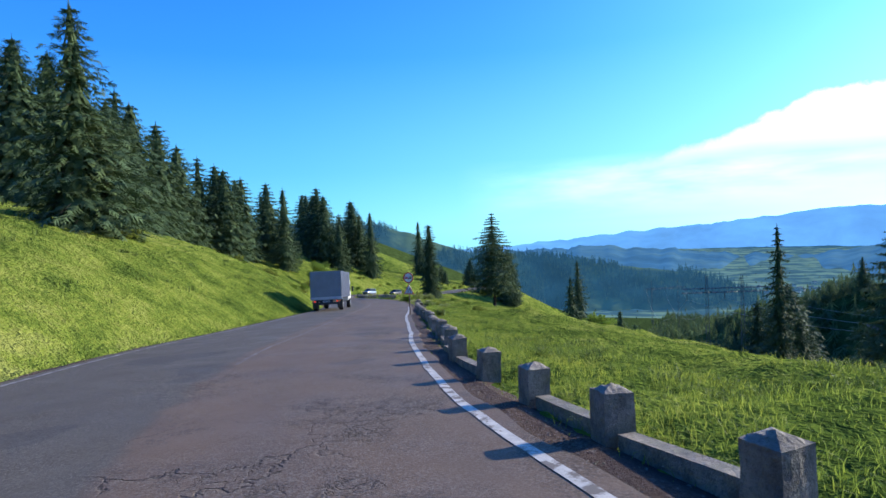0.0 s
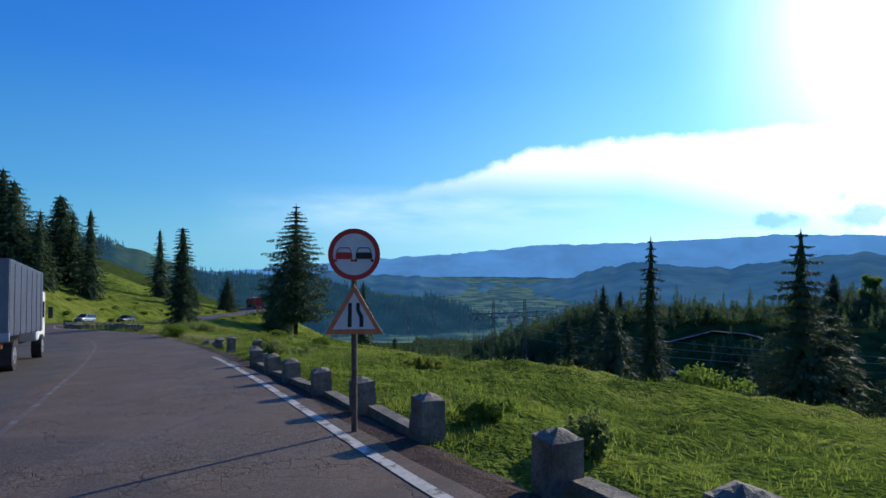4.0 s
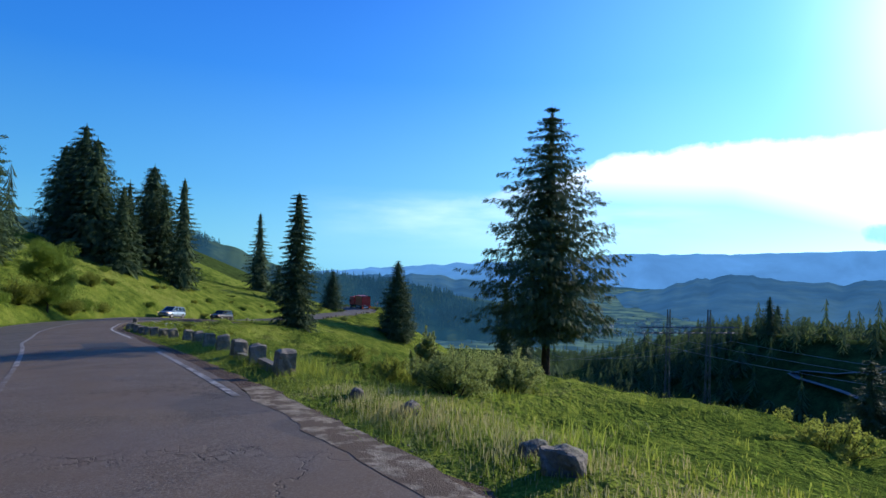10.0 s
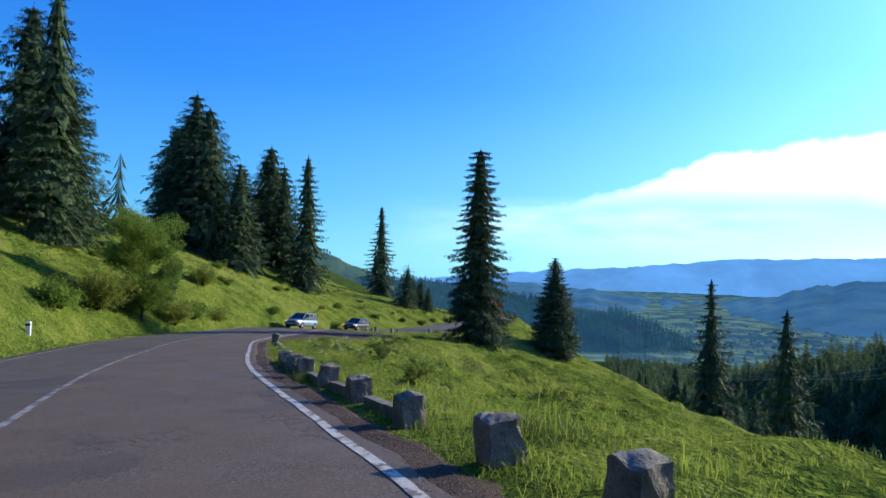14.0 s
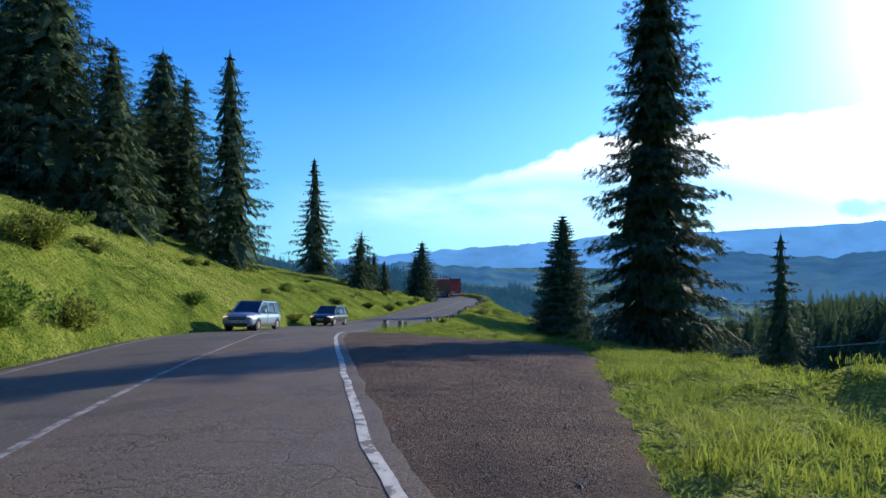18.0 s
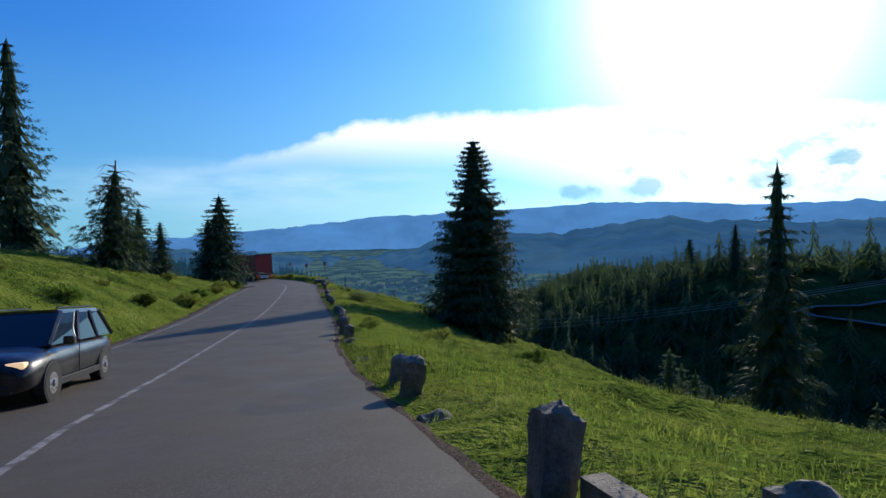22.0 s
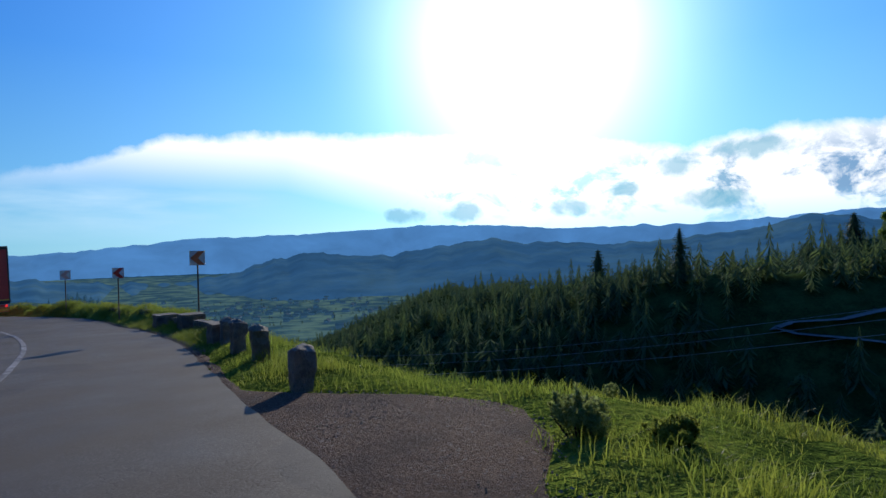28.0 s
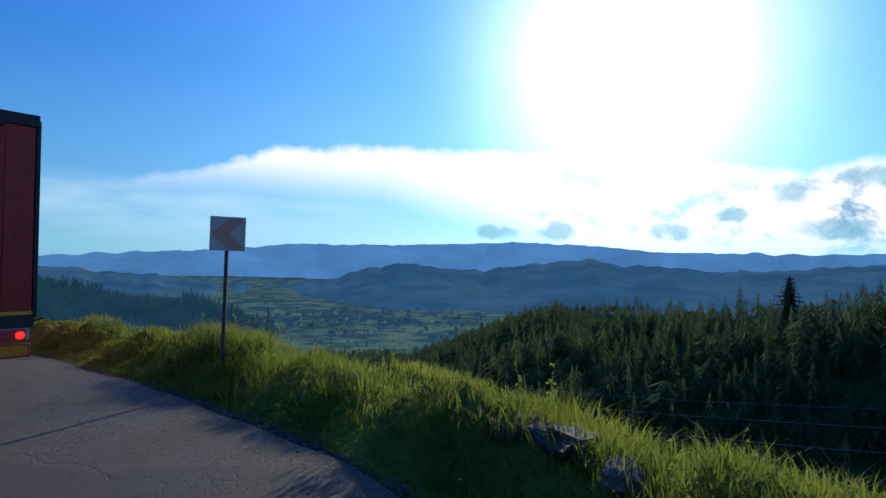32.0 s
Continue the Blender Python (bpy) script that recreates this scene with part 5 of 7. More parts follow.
for x, y, top, seed in ((-66.5, 195.9, -21.12, 3), (-66.25, 201.1, -21.42, 4), (-66.6, 203.8, -21.66, 5)):
    stone_pier(x, y, top, seed)


def masonry_wall(s_a, s_b, lat, w_, h_, seed, label):
    """A low wall of rough stones in courses round a rubble core, capped with flat slabs."""
    rnd = random.Random(seed)
    ob = new("masonry_wall")
    mid_, _ = road_at((s_a + s_b) / 2, lat)
    base = Vector((mid_[0], mid_[1], ground_height(mid_[0], mid_[1])))
    za, zb = [ground_height(*road_at(e, lat)[0][:2]) for e in (s_a, s_b)]
    tilt = math.atan2(zb - za, s_b - s_a)

    def foot(s):
        return za + (zb - za) * (s - s_a) / (s_b - s_a)

    def at(s, l_):
        q_, t2 = road_at(s, l_)
        return Vector((q_[0], q_[1], 0)), math.degrees(math.atan2(t2[1], t2[0])) - 90
    n = max(2, int((s_b - s_a) / 0.5))
    V, F = [], []
    for s in np.linspace(s_a, s_b, n):
        c, _ = at(s, lat)
        zz = foot(s)
        for lo, hh in ((-w_ / 2 + 0.03, -0.3), (-w_ / 2 + 0.03, h_ - 0.02), (w_ / 2 - 0.03, h_ - 0.02), (w_ / 2 - 0.03, -0.3)):
            q_, _ = at(s, lat + lo)
            V.append((q_.x - base.x, q_.y - base.y, zz + hh - base.z))
    for i in range(n - 1):
        for j in range(4):
            a, b = i * 4 + j, i * 4 + (j + 1) % 4
            F.append((a, b, b + 4, a + 4))
    F += [(0, 1, 2, 3), (n * 4 - 1, n * 4 - 2, n * 4 - 3, n * 4 - 4)]
    mesh_from("core", V, F, CONCRETE, ob, "crumbling mortar core")
    courses = 2 if h_ > 0.24 else 1
    for side in (-1, 1):
        for c_ in range(courses):
            s = s_a + (0.12 if c_ else 0.0)
            while s < s_b - 0.08:
                ln = min(rnd.uniform(0.24, 0.48), s_b - s)
                q_, th_ = at(s + ln / 2, lat + side * (w_ / 2 - 0.04))
                hh = h_ / courses
                bm = bm_new()
                rough_block(bm, 0.11, ln - 0.025, hh - 0.02, seed + s * 7 + c_, 0.035, cuts=2, sink=0.04 if c_ == 0 else 0.0)
                st = part("stone", bm, ROCK, ob)
                st.matrix_local = Matrix.Translation((q_.x - base.x, q_.y - base.y, foot(s + ln / 2) + c_ * hh - base.z)) @ Euler((tilt, 0, radians(th_))).to_matrix().to_4x4()
                s += ln
    s = s_a
    while s < s_b - 0.1:
        ln = min(rnd.uniform(1.1, 1.7), s_b - s)
        q_, th_ = at(s + ln / 2, lat)
        bm = bm_new()
        rough_block(bm, w_ + 0.015, ln - 0.008, 0.05, seed + s * 3, 0.014, cuts=4, sink=0.0)
        st = part("cap_slab", bm, CONCRETE, ob)
        st.matrix_local = Matrix.Translation((q_.x - base.x, q_.y - base.y, foot(s + ln / 2) + h_ - 0.01 - base.z)) @ Euler((tilt, 0, radians(th_))).to_matrix().to_4x4()
        s += ln
    ob.location = base
    return tagged(ob, label, "low wall", "masonry walls along the road")


masonry_wall(198.9, 200.2, 4.46, 0.2, 0.24, 11, "low masonry wall with flat capping between guard posts")
masonry_wall(219.4, 223.0, 5.2, 0.27, 0.27, 12, "low stone wall with worn flat capping beside grass")
masonry_wall(224.1, 225.6, 5.15, 0.27, 0.25, 13, "low stone wall with worn flat capping beside grass")

# ------------------------------------------------ rocks by the verge


def put_rock(x, y, w_, h_, seed, label="pale weathered rock lying in the grass"):
    bm = bm_new()
    w_, h_ = w_ * 0.72, h_ * 0.72
    rough_block(bm, w_, w_ * 0.75, h_, seed, w_ * 0.14, round_=0.7, sink=0.12, cuts=5)
    me = bpy.data.meshes.new("rock")
    bm.normal_update()
    bm.to_mesh(me)
    bm.free()
    me.materials.append(ROCK)
    ob = new("rock", me)
    ob.matrix_world = pose(x, y, ground_height(x, y) - 0.05, 0, 0, seed * 47 % 360)
    return tagged(ob, label, "rock", "rocks on the verge")


ROCKS = [(-61.4, 97.0, 0.4, 0.24), (-70.3, 154.3, 0.4, 0.3), (-71.6, 137.0, 0.6, 0.2),
         (-67.2, 212.3, 0.5, 0.17)]
for s, l_, w_, h_ in ((52.5, 4.72, 0.8, 0.26), (53.1, 4.85, 0.7, 0.22), (52.8, 5.1, 0.4, 0.16), (53.6, 4.8, 0.4, 0.16), (59.6, 5.05, 0.36, 0.16), (59.2, 5.25, 0.24, 0.10),
                      (60.6, 4.95, 0.4, 0.28), (61.4, 4.98, 0.34, 0.26), (59.9, 4.85, 0.3, 0.2), (64.4, 5.2, 0.5, 0.28), (65.0, 5.4, 0.4, 0.2), (67.3, 5.3, 0.35, 0.2), (69.0, 5.3, 0.4, 0.2),
                      (166.9, 4.25, 0.8, 0.07), (171.1, 4.25, 0.5, 0.26), (171.6, 4.5, 0.4, 0.2), (203.3, 4.7, 0.75, 0.22), (204.4, 4.85, 0.75, 0.22), (203.8, 4.95, 0.4, 0.14)):
    p, _ = road_at(s, l_)
    ROCKS.append((p[0], p[1], w_, h_))
for i, (x, y, w_, h_) in enumerate(ROCKS):
    put_rock(x, y, w_, h_, 40 + i)


def turf_block(s, lat, length, h, seed):
    """A stump of the old wall, its earthy face overgrown, with loose cap stones on top."""
    p, t = road_at(s, lat)
    ob = new("wall_stump")
    bm = bm_new()
    rough_block(bm, 0.42, length, h, seed, 0.07, cuts=6, round_=0.12, taper=0.05)
    part("masonry", bm, TURF, ob)
    rnd = random.Random(seed)
    for k in range(3):
        bm = bm_new()
        rough_block(bm, rnd.uniform(0.18, 0.30), rnd.uniform(0.2, 0.36), 0.05, seed + k, 0.03, cuts=3, sink=0.05)
        c = part("cap_stone", bm, CONCRETE, ob, "pale flat stone")
        c.location = (rnd.uniform(-0.10, 0.10), length * (k - 1) * 0.3, h - 0.015)
    ob.matrix_world = pose(p[0], p[1], ground_height(p[0], p[1]) - 0.16, 0, 0, math.degrees(math.atan2(t[1], t[0])) - 90)
    return tagged(ob, "overgrown stump of an old stone wall in the bank", "wall stump", "wall stumps at the bend")


TURF = make_stone("overgrown_masonry", (0.085, 0.070, 0.045), 0.9)
for s, lat, length, h in ((228.6, 5.34, 0.6, 0.12), (230.5, 5.45, 0.9, 0.05), (232.2, 5.5, 0.7, 0.05), (234.6, 5.5, 0.9, 0.08)):
    turf_block(s, lat, length, h, int(s))

# ------------------------------------------------ signs
STEEL = plain("galvanised_steel", (0.30, 0.29, 0.27), 0.5, 0.7, vary=0.2, scale=8, wear=(0.16, 0.10, 0.07))
RUSTY = plain("rusty_pole", (0.16, 0.12, 0.095), 0.8, 0.3, vary=0.35, scale=10)
SIGN_RED = plain("sign_red", (0.55, 0.035, 0.03), 0.4, vary=0.12, scale=10)
SIGN_ORANGE = plain("sign_faded_red", (0.66, 0.20, 0.08), 0.45, vary=0.15, scale=10)
SIGN_WHITE = plain("sign_white", (0.72, 0.72, 0.68), 0.45, vary=0.08, scale=10)
SIGN_PALE = plain("sign_bleached_red", (0.74, 0.44, 0.34), 0.5, vary=0.12, scale=8)
BLACK = plain("black_plastic", (0.018, 0.018, 0.020), 0.45, vary=0.2, scale=8)


def road_sign():
    """A round no-overtaking sign over a triangular narrowing sign, on one post."""
    ob = new("road_sign")
    x, y = -14.62, 28.35
    z = ground_height(x, y)
    H = -2.56 - z                                  # centre of the round plate
    bm = tube(bm_new(), (0, 0.05, -0.3), (0, 0.05, H + 0.2), 0.035, seg=12)
    part("post", bm, RUSTY, ob)
    plate = part("round_plate", disc(bm_new(), 0, 0, H, 0.30, 0.012, 40), SIGN_WHITE, ob)
    bm = bm_new()
    n = 40
    ring = [[bm.verts.new((r * math.cos(2 * math.pi * i / n), yy, H + r * math.sin(2 * math.pi * i / n))) for i in range(n)] for r, yy in ((0.30, -0.010), (0.243, -0.010), (0.243, -0.004), (0.30, 0.004))]
    for a in range(4):
        for i in range(n):
            bm.faces.new((ring[a][i], ring[a][(i + 1) % n], ring[(a + 1) % 4][(i + 1) % n], ring[(a + 1) % 4][i]))
    part("red_border", bm, SIGN_RED, plate)
    for cx, mat, nm in ((-0.118, SIGN_RED, "red_car_symbol"), (0.112, BLACK, "black_car_symbol")):
        bm = bm_new()
        outline(bm, [(cx - 0.095, H - 0.055), (cx - 0.095, H + 0.005), (cx - 0.08, H + 0.022), (cx + 0.08, H + 0.022), (cx + 0.095, H + 0.005), (cx + 0.095, H - 0.055)], -0.0065, -0.011)
        for sx in (-1, 1):
            outline(bm, [(cx + sx * 0.095 - 0.018, H - 0.085), (cx + sx * 0.095 - 0.018, H - 0.06), (cx + sx * 0.095 + 0.018, H - 0.06), (cx + sx * 0.095 + 0.018, H - 0.085)], -0.0065, -0.011)
            outline(bm, [(cx + sx * 0.082, H + 0.022), (cx + sx * 0.052, H + 0.078), (cx + sx * 0.062, H + 0.078), (cx + sx * 0.092, H + 0.022)], -0.0065, -0.011)
        outline(bm, [(cx - 0.06, H + 0.070), (cx - 0.06, H + 0.080), (cx + 0.06, H + 0.080), (cx + 0.06, H + 0.070)], -0.0065, -0.011)
        part(nm, bm, mat, plate)
    T = H - 0.345                                  # apex of the triangle
    h, hw = 0.58, 0.335
    tri = part("triangle_plate", outline(bm_new(), [(0, T), (hw, T - h), (-hw, T - h)], -0.006, 0.006), SIGN_WHITE, ob)
    bm = bm_new()
    a, b, c = (0, T), (hw, T - h), (-hw, T - h)
    f = 0.74
    g = (0, T - h * 0.64)
    ia, ib, ic = [(g[0] + (p[0] - g[0]) * f, g[1] + (p[1] - g[1]) * f) for p in (a, b, c)]
    for quad in ((a, b, ib, ia), (b, c, ic, ib), (c, a, ia, ic)):
        outline(bm, quad, -0.007, -0.012)
    part("orange_border", bm, SIGN_ORANGE, tri)
    bm = bm_new()
    z0, z1 = T - h * 0.86, T - h * 0.38
    outline(bm, [(-0.075, z0), (-0.068, z1), (-0.025, z1), (-0.028, z0)], -0.007, -0.012)
    part("narrowing_bar", bm, BLACK, tri)
    bm = bm_new()
    zm = (z0 + z1) / 2
    outline(bm, [(0.062, z0), (0.062, zm - 0.03), (0.025, zm + 0.05), (0.025, z1), (0.066, z1), (0.066, zm + 0.06), (0.108, zm - 0.02), (0.108, z0)], -0.007, -0.012)
    part("narrowing_bar", bm, BLACK, tri)
    bm = bm_new()
    for zz in (H, T - 0.45):
        box(bm, -0.06, 0.06, 0.006, 0.085, zz - 0.02, zz + 0.02, 0.004)
    part("clamp", bm, STEEL, ob)
    ob.matrix_world = pose(x, y, z, 0, 0, 4)
    return tagged(ob, "no-overtaking sign above a road-narrows triangle on a rusty post", "road sign")


road_sign()


def chevron(x, y, ptop, turn, seed, faded=False, size=0.50):
    """A bend marker: a square plate with one broad arrow, and its twin for the other direction, on a slim post."""
    ob = new("chevron_sign")
    z = ground_height(x, y)
    t = ptop - z
    part("post", tube(bm_new(), (0, 0.04, -0.3), (0, 0.04, t - 0.1), 0.028, seg=10), RUSTY, ob)
    for k, (rz, nm) in enumerate(((0, "plate"), (150, "rear_plate"))):
        pl = part(nm, box(bm_new(), -size / 2, size / 2, -0.005, 0.005, -size / 2, size / 2, 0.004, 1), SIGN_WHITE, ob)
        q = size / 2
        bm = bm_new()
        outline(bm, [(-q * 0.92, 0), (0.05, q * 0.98), (q * 0.98, q * 0.98), (q * 0.10, 0), (q * 0.98, -q * 0.98), (0.05, -q * 0.98)], -0.006, -0.011)
        part("arrow", bm, (SIGN_PALE if faded == "bleached" else SIGN_ORANGE) if faded else SIGN_RED, pl)
        pl.matrix_local = pose(0, 0.0, t - size / 2, 0, 0, 0) if k == 0 else pose(0.03, 0.10, t - size / 2, 0, 0, rz)
    ob.matrix_world = pose(x, y, z, 0, 0, turn)
    return tagged(ob, (faded if isinstance(faded, str) else "faded" if faded else "bright") + " red and white chevron bend sign on a slim rusty post", "chevron sign", "chevron signs at the bend")


chevron(-65.90, 201.6, -19.32, -22, 1, True)
chevron(-67.44, 210.3, -20.06, 4, 2, size=0.47)
chevron(-69.2, 218.3, -20.33, 5, 3, "bleached")
chevron(-80.5, 232.4, -21.0, 15, 4)

# ------------------------------------------------ vehicles
TYRE = plain("tyre_rubber", (0.022, 0.021, 0.021), 0.9, vary=0.25, scale=14)
RIM = plain("wheel_rim", (0.36, 0.36, 0.37), 0.4, 0.8, vary=0.15, scale=9)
TARP_RED = plain("red_tarpaulin", (0.46, 0.028, 0.020), 0.42, vary=0.14, scale=1.5, bump=0.01)
TARP_GREY = plain("grey_tarpaulin", (0.17, 0.19, 0.20), 0.55, vary=0.12, scale=1.5, bump=0.02)
TARP_NAVY = plain("navy_tarpaulin", (0.045, 0.055, 0.10), 0.5, vary=0.25, scale=1.5, bump=0.03)
CHASSIS = plain("chassis_black", (0.03, 0.03, 0.03), 0.6, vary=0.3, scale=5)
GREY_METAL = plain("grey_bumper", (0.42, 0.42, 0.42), 0.45, 0.3, vary=0.15, scale=5)
WHITE_PANEL = plain("white_panel", (0.66, 0.67, 0.68), 0.4, vary=0.1, scale=5)
AMBER = plain("amber_reflector", (0.85, 0.33, 0.02), 0.25, vary=0.08, scale=30)
RED_EDGE = plain("red_reflector", (0.60, 0.06, 0.03), 0.25, vary=0.08, scale=30)
YELLOW = plain("yellow_stripe", (0.75, 0.50, 0.04), 0.4, vary=0.12, scale=10)
TAIL = glowing("tail_lamp", (1.0, 0.03, 0.02), 1.6)
LAMP_WARM = glowing("head_lamp", (1.0, 0.66, 0.36), 0.9)
NAVY_PRINT = plain("dark_blue_print", (0.02, 0.04, 0.12), 0.5, vary=0.1, scale=10)


def glass_material(name, tint):
    m, k = material(name)
    g = k.n("ShaderNodeBsdfPrincipled", {"Base Color": (*tint, 1), "Roughness": 0.04, "Transmission Weight": 0.35, "IOR": 1.45, "Specular IOR Level": 0.6})
    finish(k, g)
    return m


GLASS = glass_material("tinted_glass", (0.02, 0.025, 0.028))


def car_paint(name, rgb):
    m, k = material(name)
    p = k.n("ShaderNodeTexCoord").outputs["Object"]
    dust = k.ramp(k.noise(p, 3.0, 5), [(0.4, 0.0), (0.8, 0.35)])
    col = k.mix(dust, (*rgb, 1), (0.25, 0.22, 0.19, 1))
    s = k.n("ShaderNodeBsdfPrincipled", {"Base Color": col, "Metallic": 0.35, "Roughness": 0.32, "Coat Weight": 0.6, "Coat Roughness": 0.08})
    finish(k, s)
    return m


def wheel(parent, x, y, r, w_, side):
    """A tyre with its rim; side: +1 outward to the right."""
    ty = part("wheel", tube(bm_new(), (x - w_ / 2, y, r), (x + w_ / 2, y, r), r, seg=28), TYRE, parent)
    bm = bm_new()
    xo = x + side * (w_ / 2 + 0.004)
    tube(bm, (xo - side * 0.03, y, r), (xo, y, r), r * 0.62, r * 0.56, seg=20)
    tube(bm, (xo, y, r), (xo + side * 0.03, y, r), r * 0.2, r * 0.16, seg=10)
    for i in range(8):
        a = 2 * math.pi * i / 8
        tube(bm, (xo, y + math.cos(a) * r * 0.4, r + math.sin(a) * r * 0.4), (xo + side * 0.012, y + math.cos(a) * r * 0.4, r + math.sin(a) * r * 0.4), r * 0.06, seg=6)
    part("rim", bm, RIM, ty)
    return ty


def plate_bars(parent, x, y, z, w_=0.5, h=0.11):
    """A number plate whose writing is plain bars."""
    pl = part("number_plate", box(bm_new(), x - w_ / 2, x + w_ / 2, y - 0.008, y, z - h / 2, z + h / 2, 0.003, 1), SIGN_WHITE, parent)
    bm = bm_new()
    for i, (a, b) in enumerate(((-0.42, -0.24), (-0.18, 0.02), (0.08, 0.42))):
        box(bm, x + a * w_, x + b * w_, y - 0.011, y - 0.008, z - h * 0.28, z + h * 0.28)
    part("writing_bar", bm, BLACK, pl)
    return pl


def articulated_lorry(x, y, z, turn, bend, slope):
    """Red curtain-side trailer with its tractor; the trailer's rear face looks along -y."""
    ob = new("articulated_lorry")
    W2, L = 1.275, 13.6
    z0, z1 = 1.02, 3.92
    body = part("trailer_body", box(bm_new(), -W2, W2, 0.03, L, z0, z1, 0.03), TARP_RED, ob, "red tarpaulin trailer box")
    for i in range(9):
        yy = 0.9 + i * 1.45
        for sx in (-1, 1):
            part("strap", box(bm_new(), sx * W2 - 0.008, sx * W2 + 0.008, yy - 0.025, yy + 0.025, z0 - 0.12, z0 + 0.5), CHASSIS, body)
    for sx in (-1, 1):
        d = part("rear_door", box(bm_new(), min(0.012 * sx, sx * (W2 - 0.04)), max(0.012 * sx, sx * (W2 - 0.04)), -0.03, 0.03, z0 + 0.10, z1 - 0.10, 0.012), TARP_RED, ob, "dark red rear door panel")
        for xx in (0.34, 0.88):
            part("seam", tube(bm_new(), (sx * xx, -0.035, z0 + 0.12), (sx * xx, -0.035, z1 - 0.12), 0.008, seg=6), TARP_RED, d)
    part("top_rail", box(bm_new(), -W2 - 0.01, W2 + 0.01, -0.05, 0.25, z1 - 0.10, z1 + 0.08, 0.015), BLACK, ob)
    for xx in (-0.75, -0.1, 0.1, 0.8):
        part("hinge", box(bm_new(), xx - 0.04, xx + 0.04, -0.065, -0.05, z1 - 0.16, z1 - 0.06, 0.006, 1), CHASSIS, ob)
    for sx in (-1, 1):
        part("corner_post", box(bm_new(), sx * W2 - 0.03, sx * W2 + 0.03, -0.035, 0.06, z0, z1, 0.01), CHASSIS, ob)
    part("yellow_stripe", box(bm_new(), -W2 + 0.03, W2 - 0.03, -0.042, -0.02, z0 + 0.05, z0 + 0.10), YELLOW, ob)
    part("sill", box(bm_new(), -W2, W2, -0.03, L, z0 - 0.14, z0 + 0.04, 0.01), CHASSIS, ob)
    bar = part("rear_bumper", box(bm_new(), -W2 + 0.05, W2 - 0.05, -0.02, 0.10, 0.70, 0.88, 0.01), GREY_METAL, ob)
    for sx in (-1, 1):
        lamp = part("tail_lamp", box(bm_new(), sx * 0.98 - 0.20, sx * 0.98 + 0.20, -0.05, 0.0, 0.70, 0.86, 0.02), SIGN_RED, ob)
        part("lit_lens", disc(bm_new(), -0.055, sx * 1.10, 0.78, 0.055, 0.02, 18), TAIL, lamp)
        r = part("reflector", box(bm_new(), sx * 0.93 - 0.30, sx * 0.93 + 0.30, -0.045, -0.012, 0.46, 0.66, 0.005, 1), RED_EDGE, ob)
        part("amber_field", box(bm_new(), sx * 0.93 - 0.27, sx * 0.93 + 0.27, -0.050, -0.045, 0.49, 0.63), AMBER, r)
        bm = bm_new()
        tube(bm, (sx * 1.2, 0.0, 0.95), (sx * 1.38, -0.08, 1.02), 0.018, seg=8)
        part("marker_lamp", bm, BLACK, ob)
        part("mud_flap", box(bm_new(), sx * 1.0 - 0.22, sx * 1.0 + 0.22, 2.2, 2.22, 0.25, 0.9), CHASSIS, ob)
    panel = part("underrun_panel", box(bm_new(), -0.62, 0.62, -0.04, 0.0, 0.45, 0.67, 0.006, 1), WHITE_PANEL, ob)
    bm = bm_new()
    outline(bm, [(-0.30, 0.52), (-0.28, 0.61), (-0.16, 0.61), (-0.14, 0.56), (-0.18, 0.52)], -0.044, -0.047)
    for i in range(5):
        xx = -0.09 + i * 0.082
        outline(bm, [(xx, 0.525), (xx + 0.02, 0.60), (xx + 0.075, 0.60), (xx + 0.055, 0.525)], -0.044, -0.047)
    part("maker_mark", bm, NAVY_PRINT, panel)
    plate_bars(ob, 0.0, -0.025, 0.79, 0.52, 0.11)
    for i, n in enumerate(("50", "60", "70", "90")):
        xx = -0.86 + i * 0.225
        st = part("speed_sticker", disc(bm_new(), -0.037, xx, z0 + 0.22, 0.082, 0.006, 24), SIGN_WHITE, ob)
        lettering(st, n, xx, -0.043, z0 + 0.22, 0.10, NAVY_PRINT)
    part("chassis_frame", box(bm_new(), -0.55, 0.55, 0.1, L - 1.0, 0.72, 0.88), CHASSIS, ob)
    for yy in (2.7, 4.0, 5.3):
        for sx in (-1, 1):
            wheel(ob, sx * 1.05, yy, 0.50, 0.40, sx)
    for sx in (-1, 1):
        part("side_guard", box(bm_new(), sx * 1.2 - 0.02, sx * 1.2 + 0.02, 6.3, 10.2, 0.45, 0.75, 0.01), GREY_METAL, ob)
    # tractor, turned into the bend about its coupling
    M = Matrix.Translation((0, 12.2, 0)) @ Matrix.Rotation(radians(bend), 4, "Z")

    def turned(bm):
        bmesh.ops.transform(bm, matrix=M, verts=bm.verts)
        return bm
    bm = box(bm_new(), -1.22, 1.22, 2.1, 4.2, 0.95, 3.5, 0.16, 3)
    for v in bm.verts:
        if v.co.y > 4.0 and v.co.z > 1.9:
            v.co.y -= (v.co.z - 1.9) * 0.12
    cab = part("cab", turned(bm), TARP_RED, ob, "red tractor cab")
    part("windscreen", turned(box(bm_new(), -1.05, 1.05, 4.12, 4.2, 1.95, 2.75, 0.03)), GLASS, cab)
    for sx in (-1, 1):
        part("side_window", turned(box(bm_new(), sx * 1.225 - 0.008, sx * 1.225 + 0.008, 3.1, 3.9, 1.95, 2.65, 0.005, 1)), GLASS, cab)
        part("mirror", turned(box(bm_new(), sx * 1.42 - 0.10, sx * 1.42 + 0.10, 3.85, 4.02, 1.85, 2.6, 0.04)), BLACK, cab)
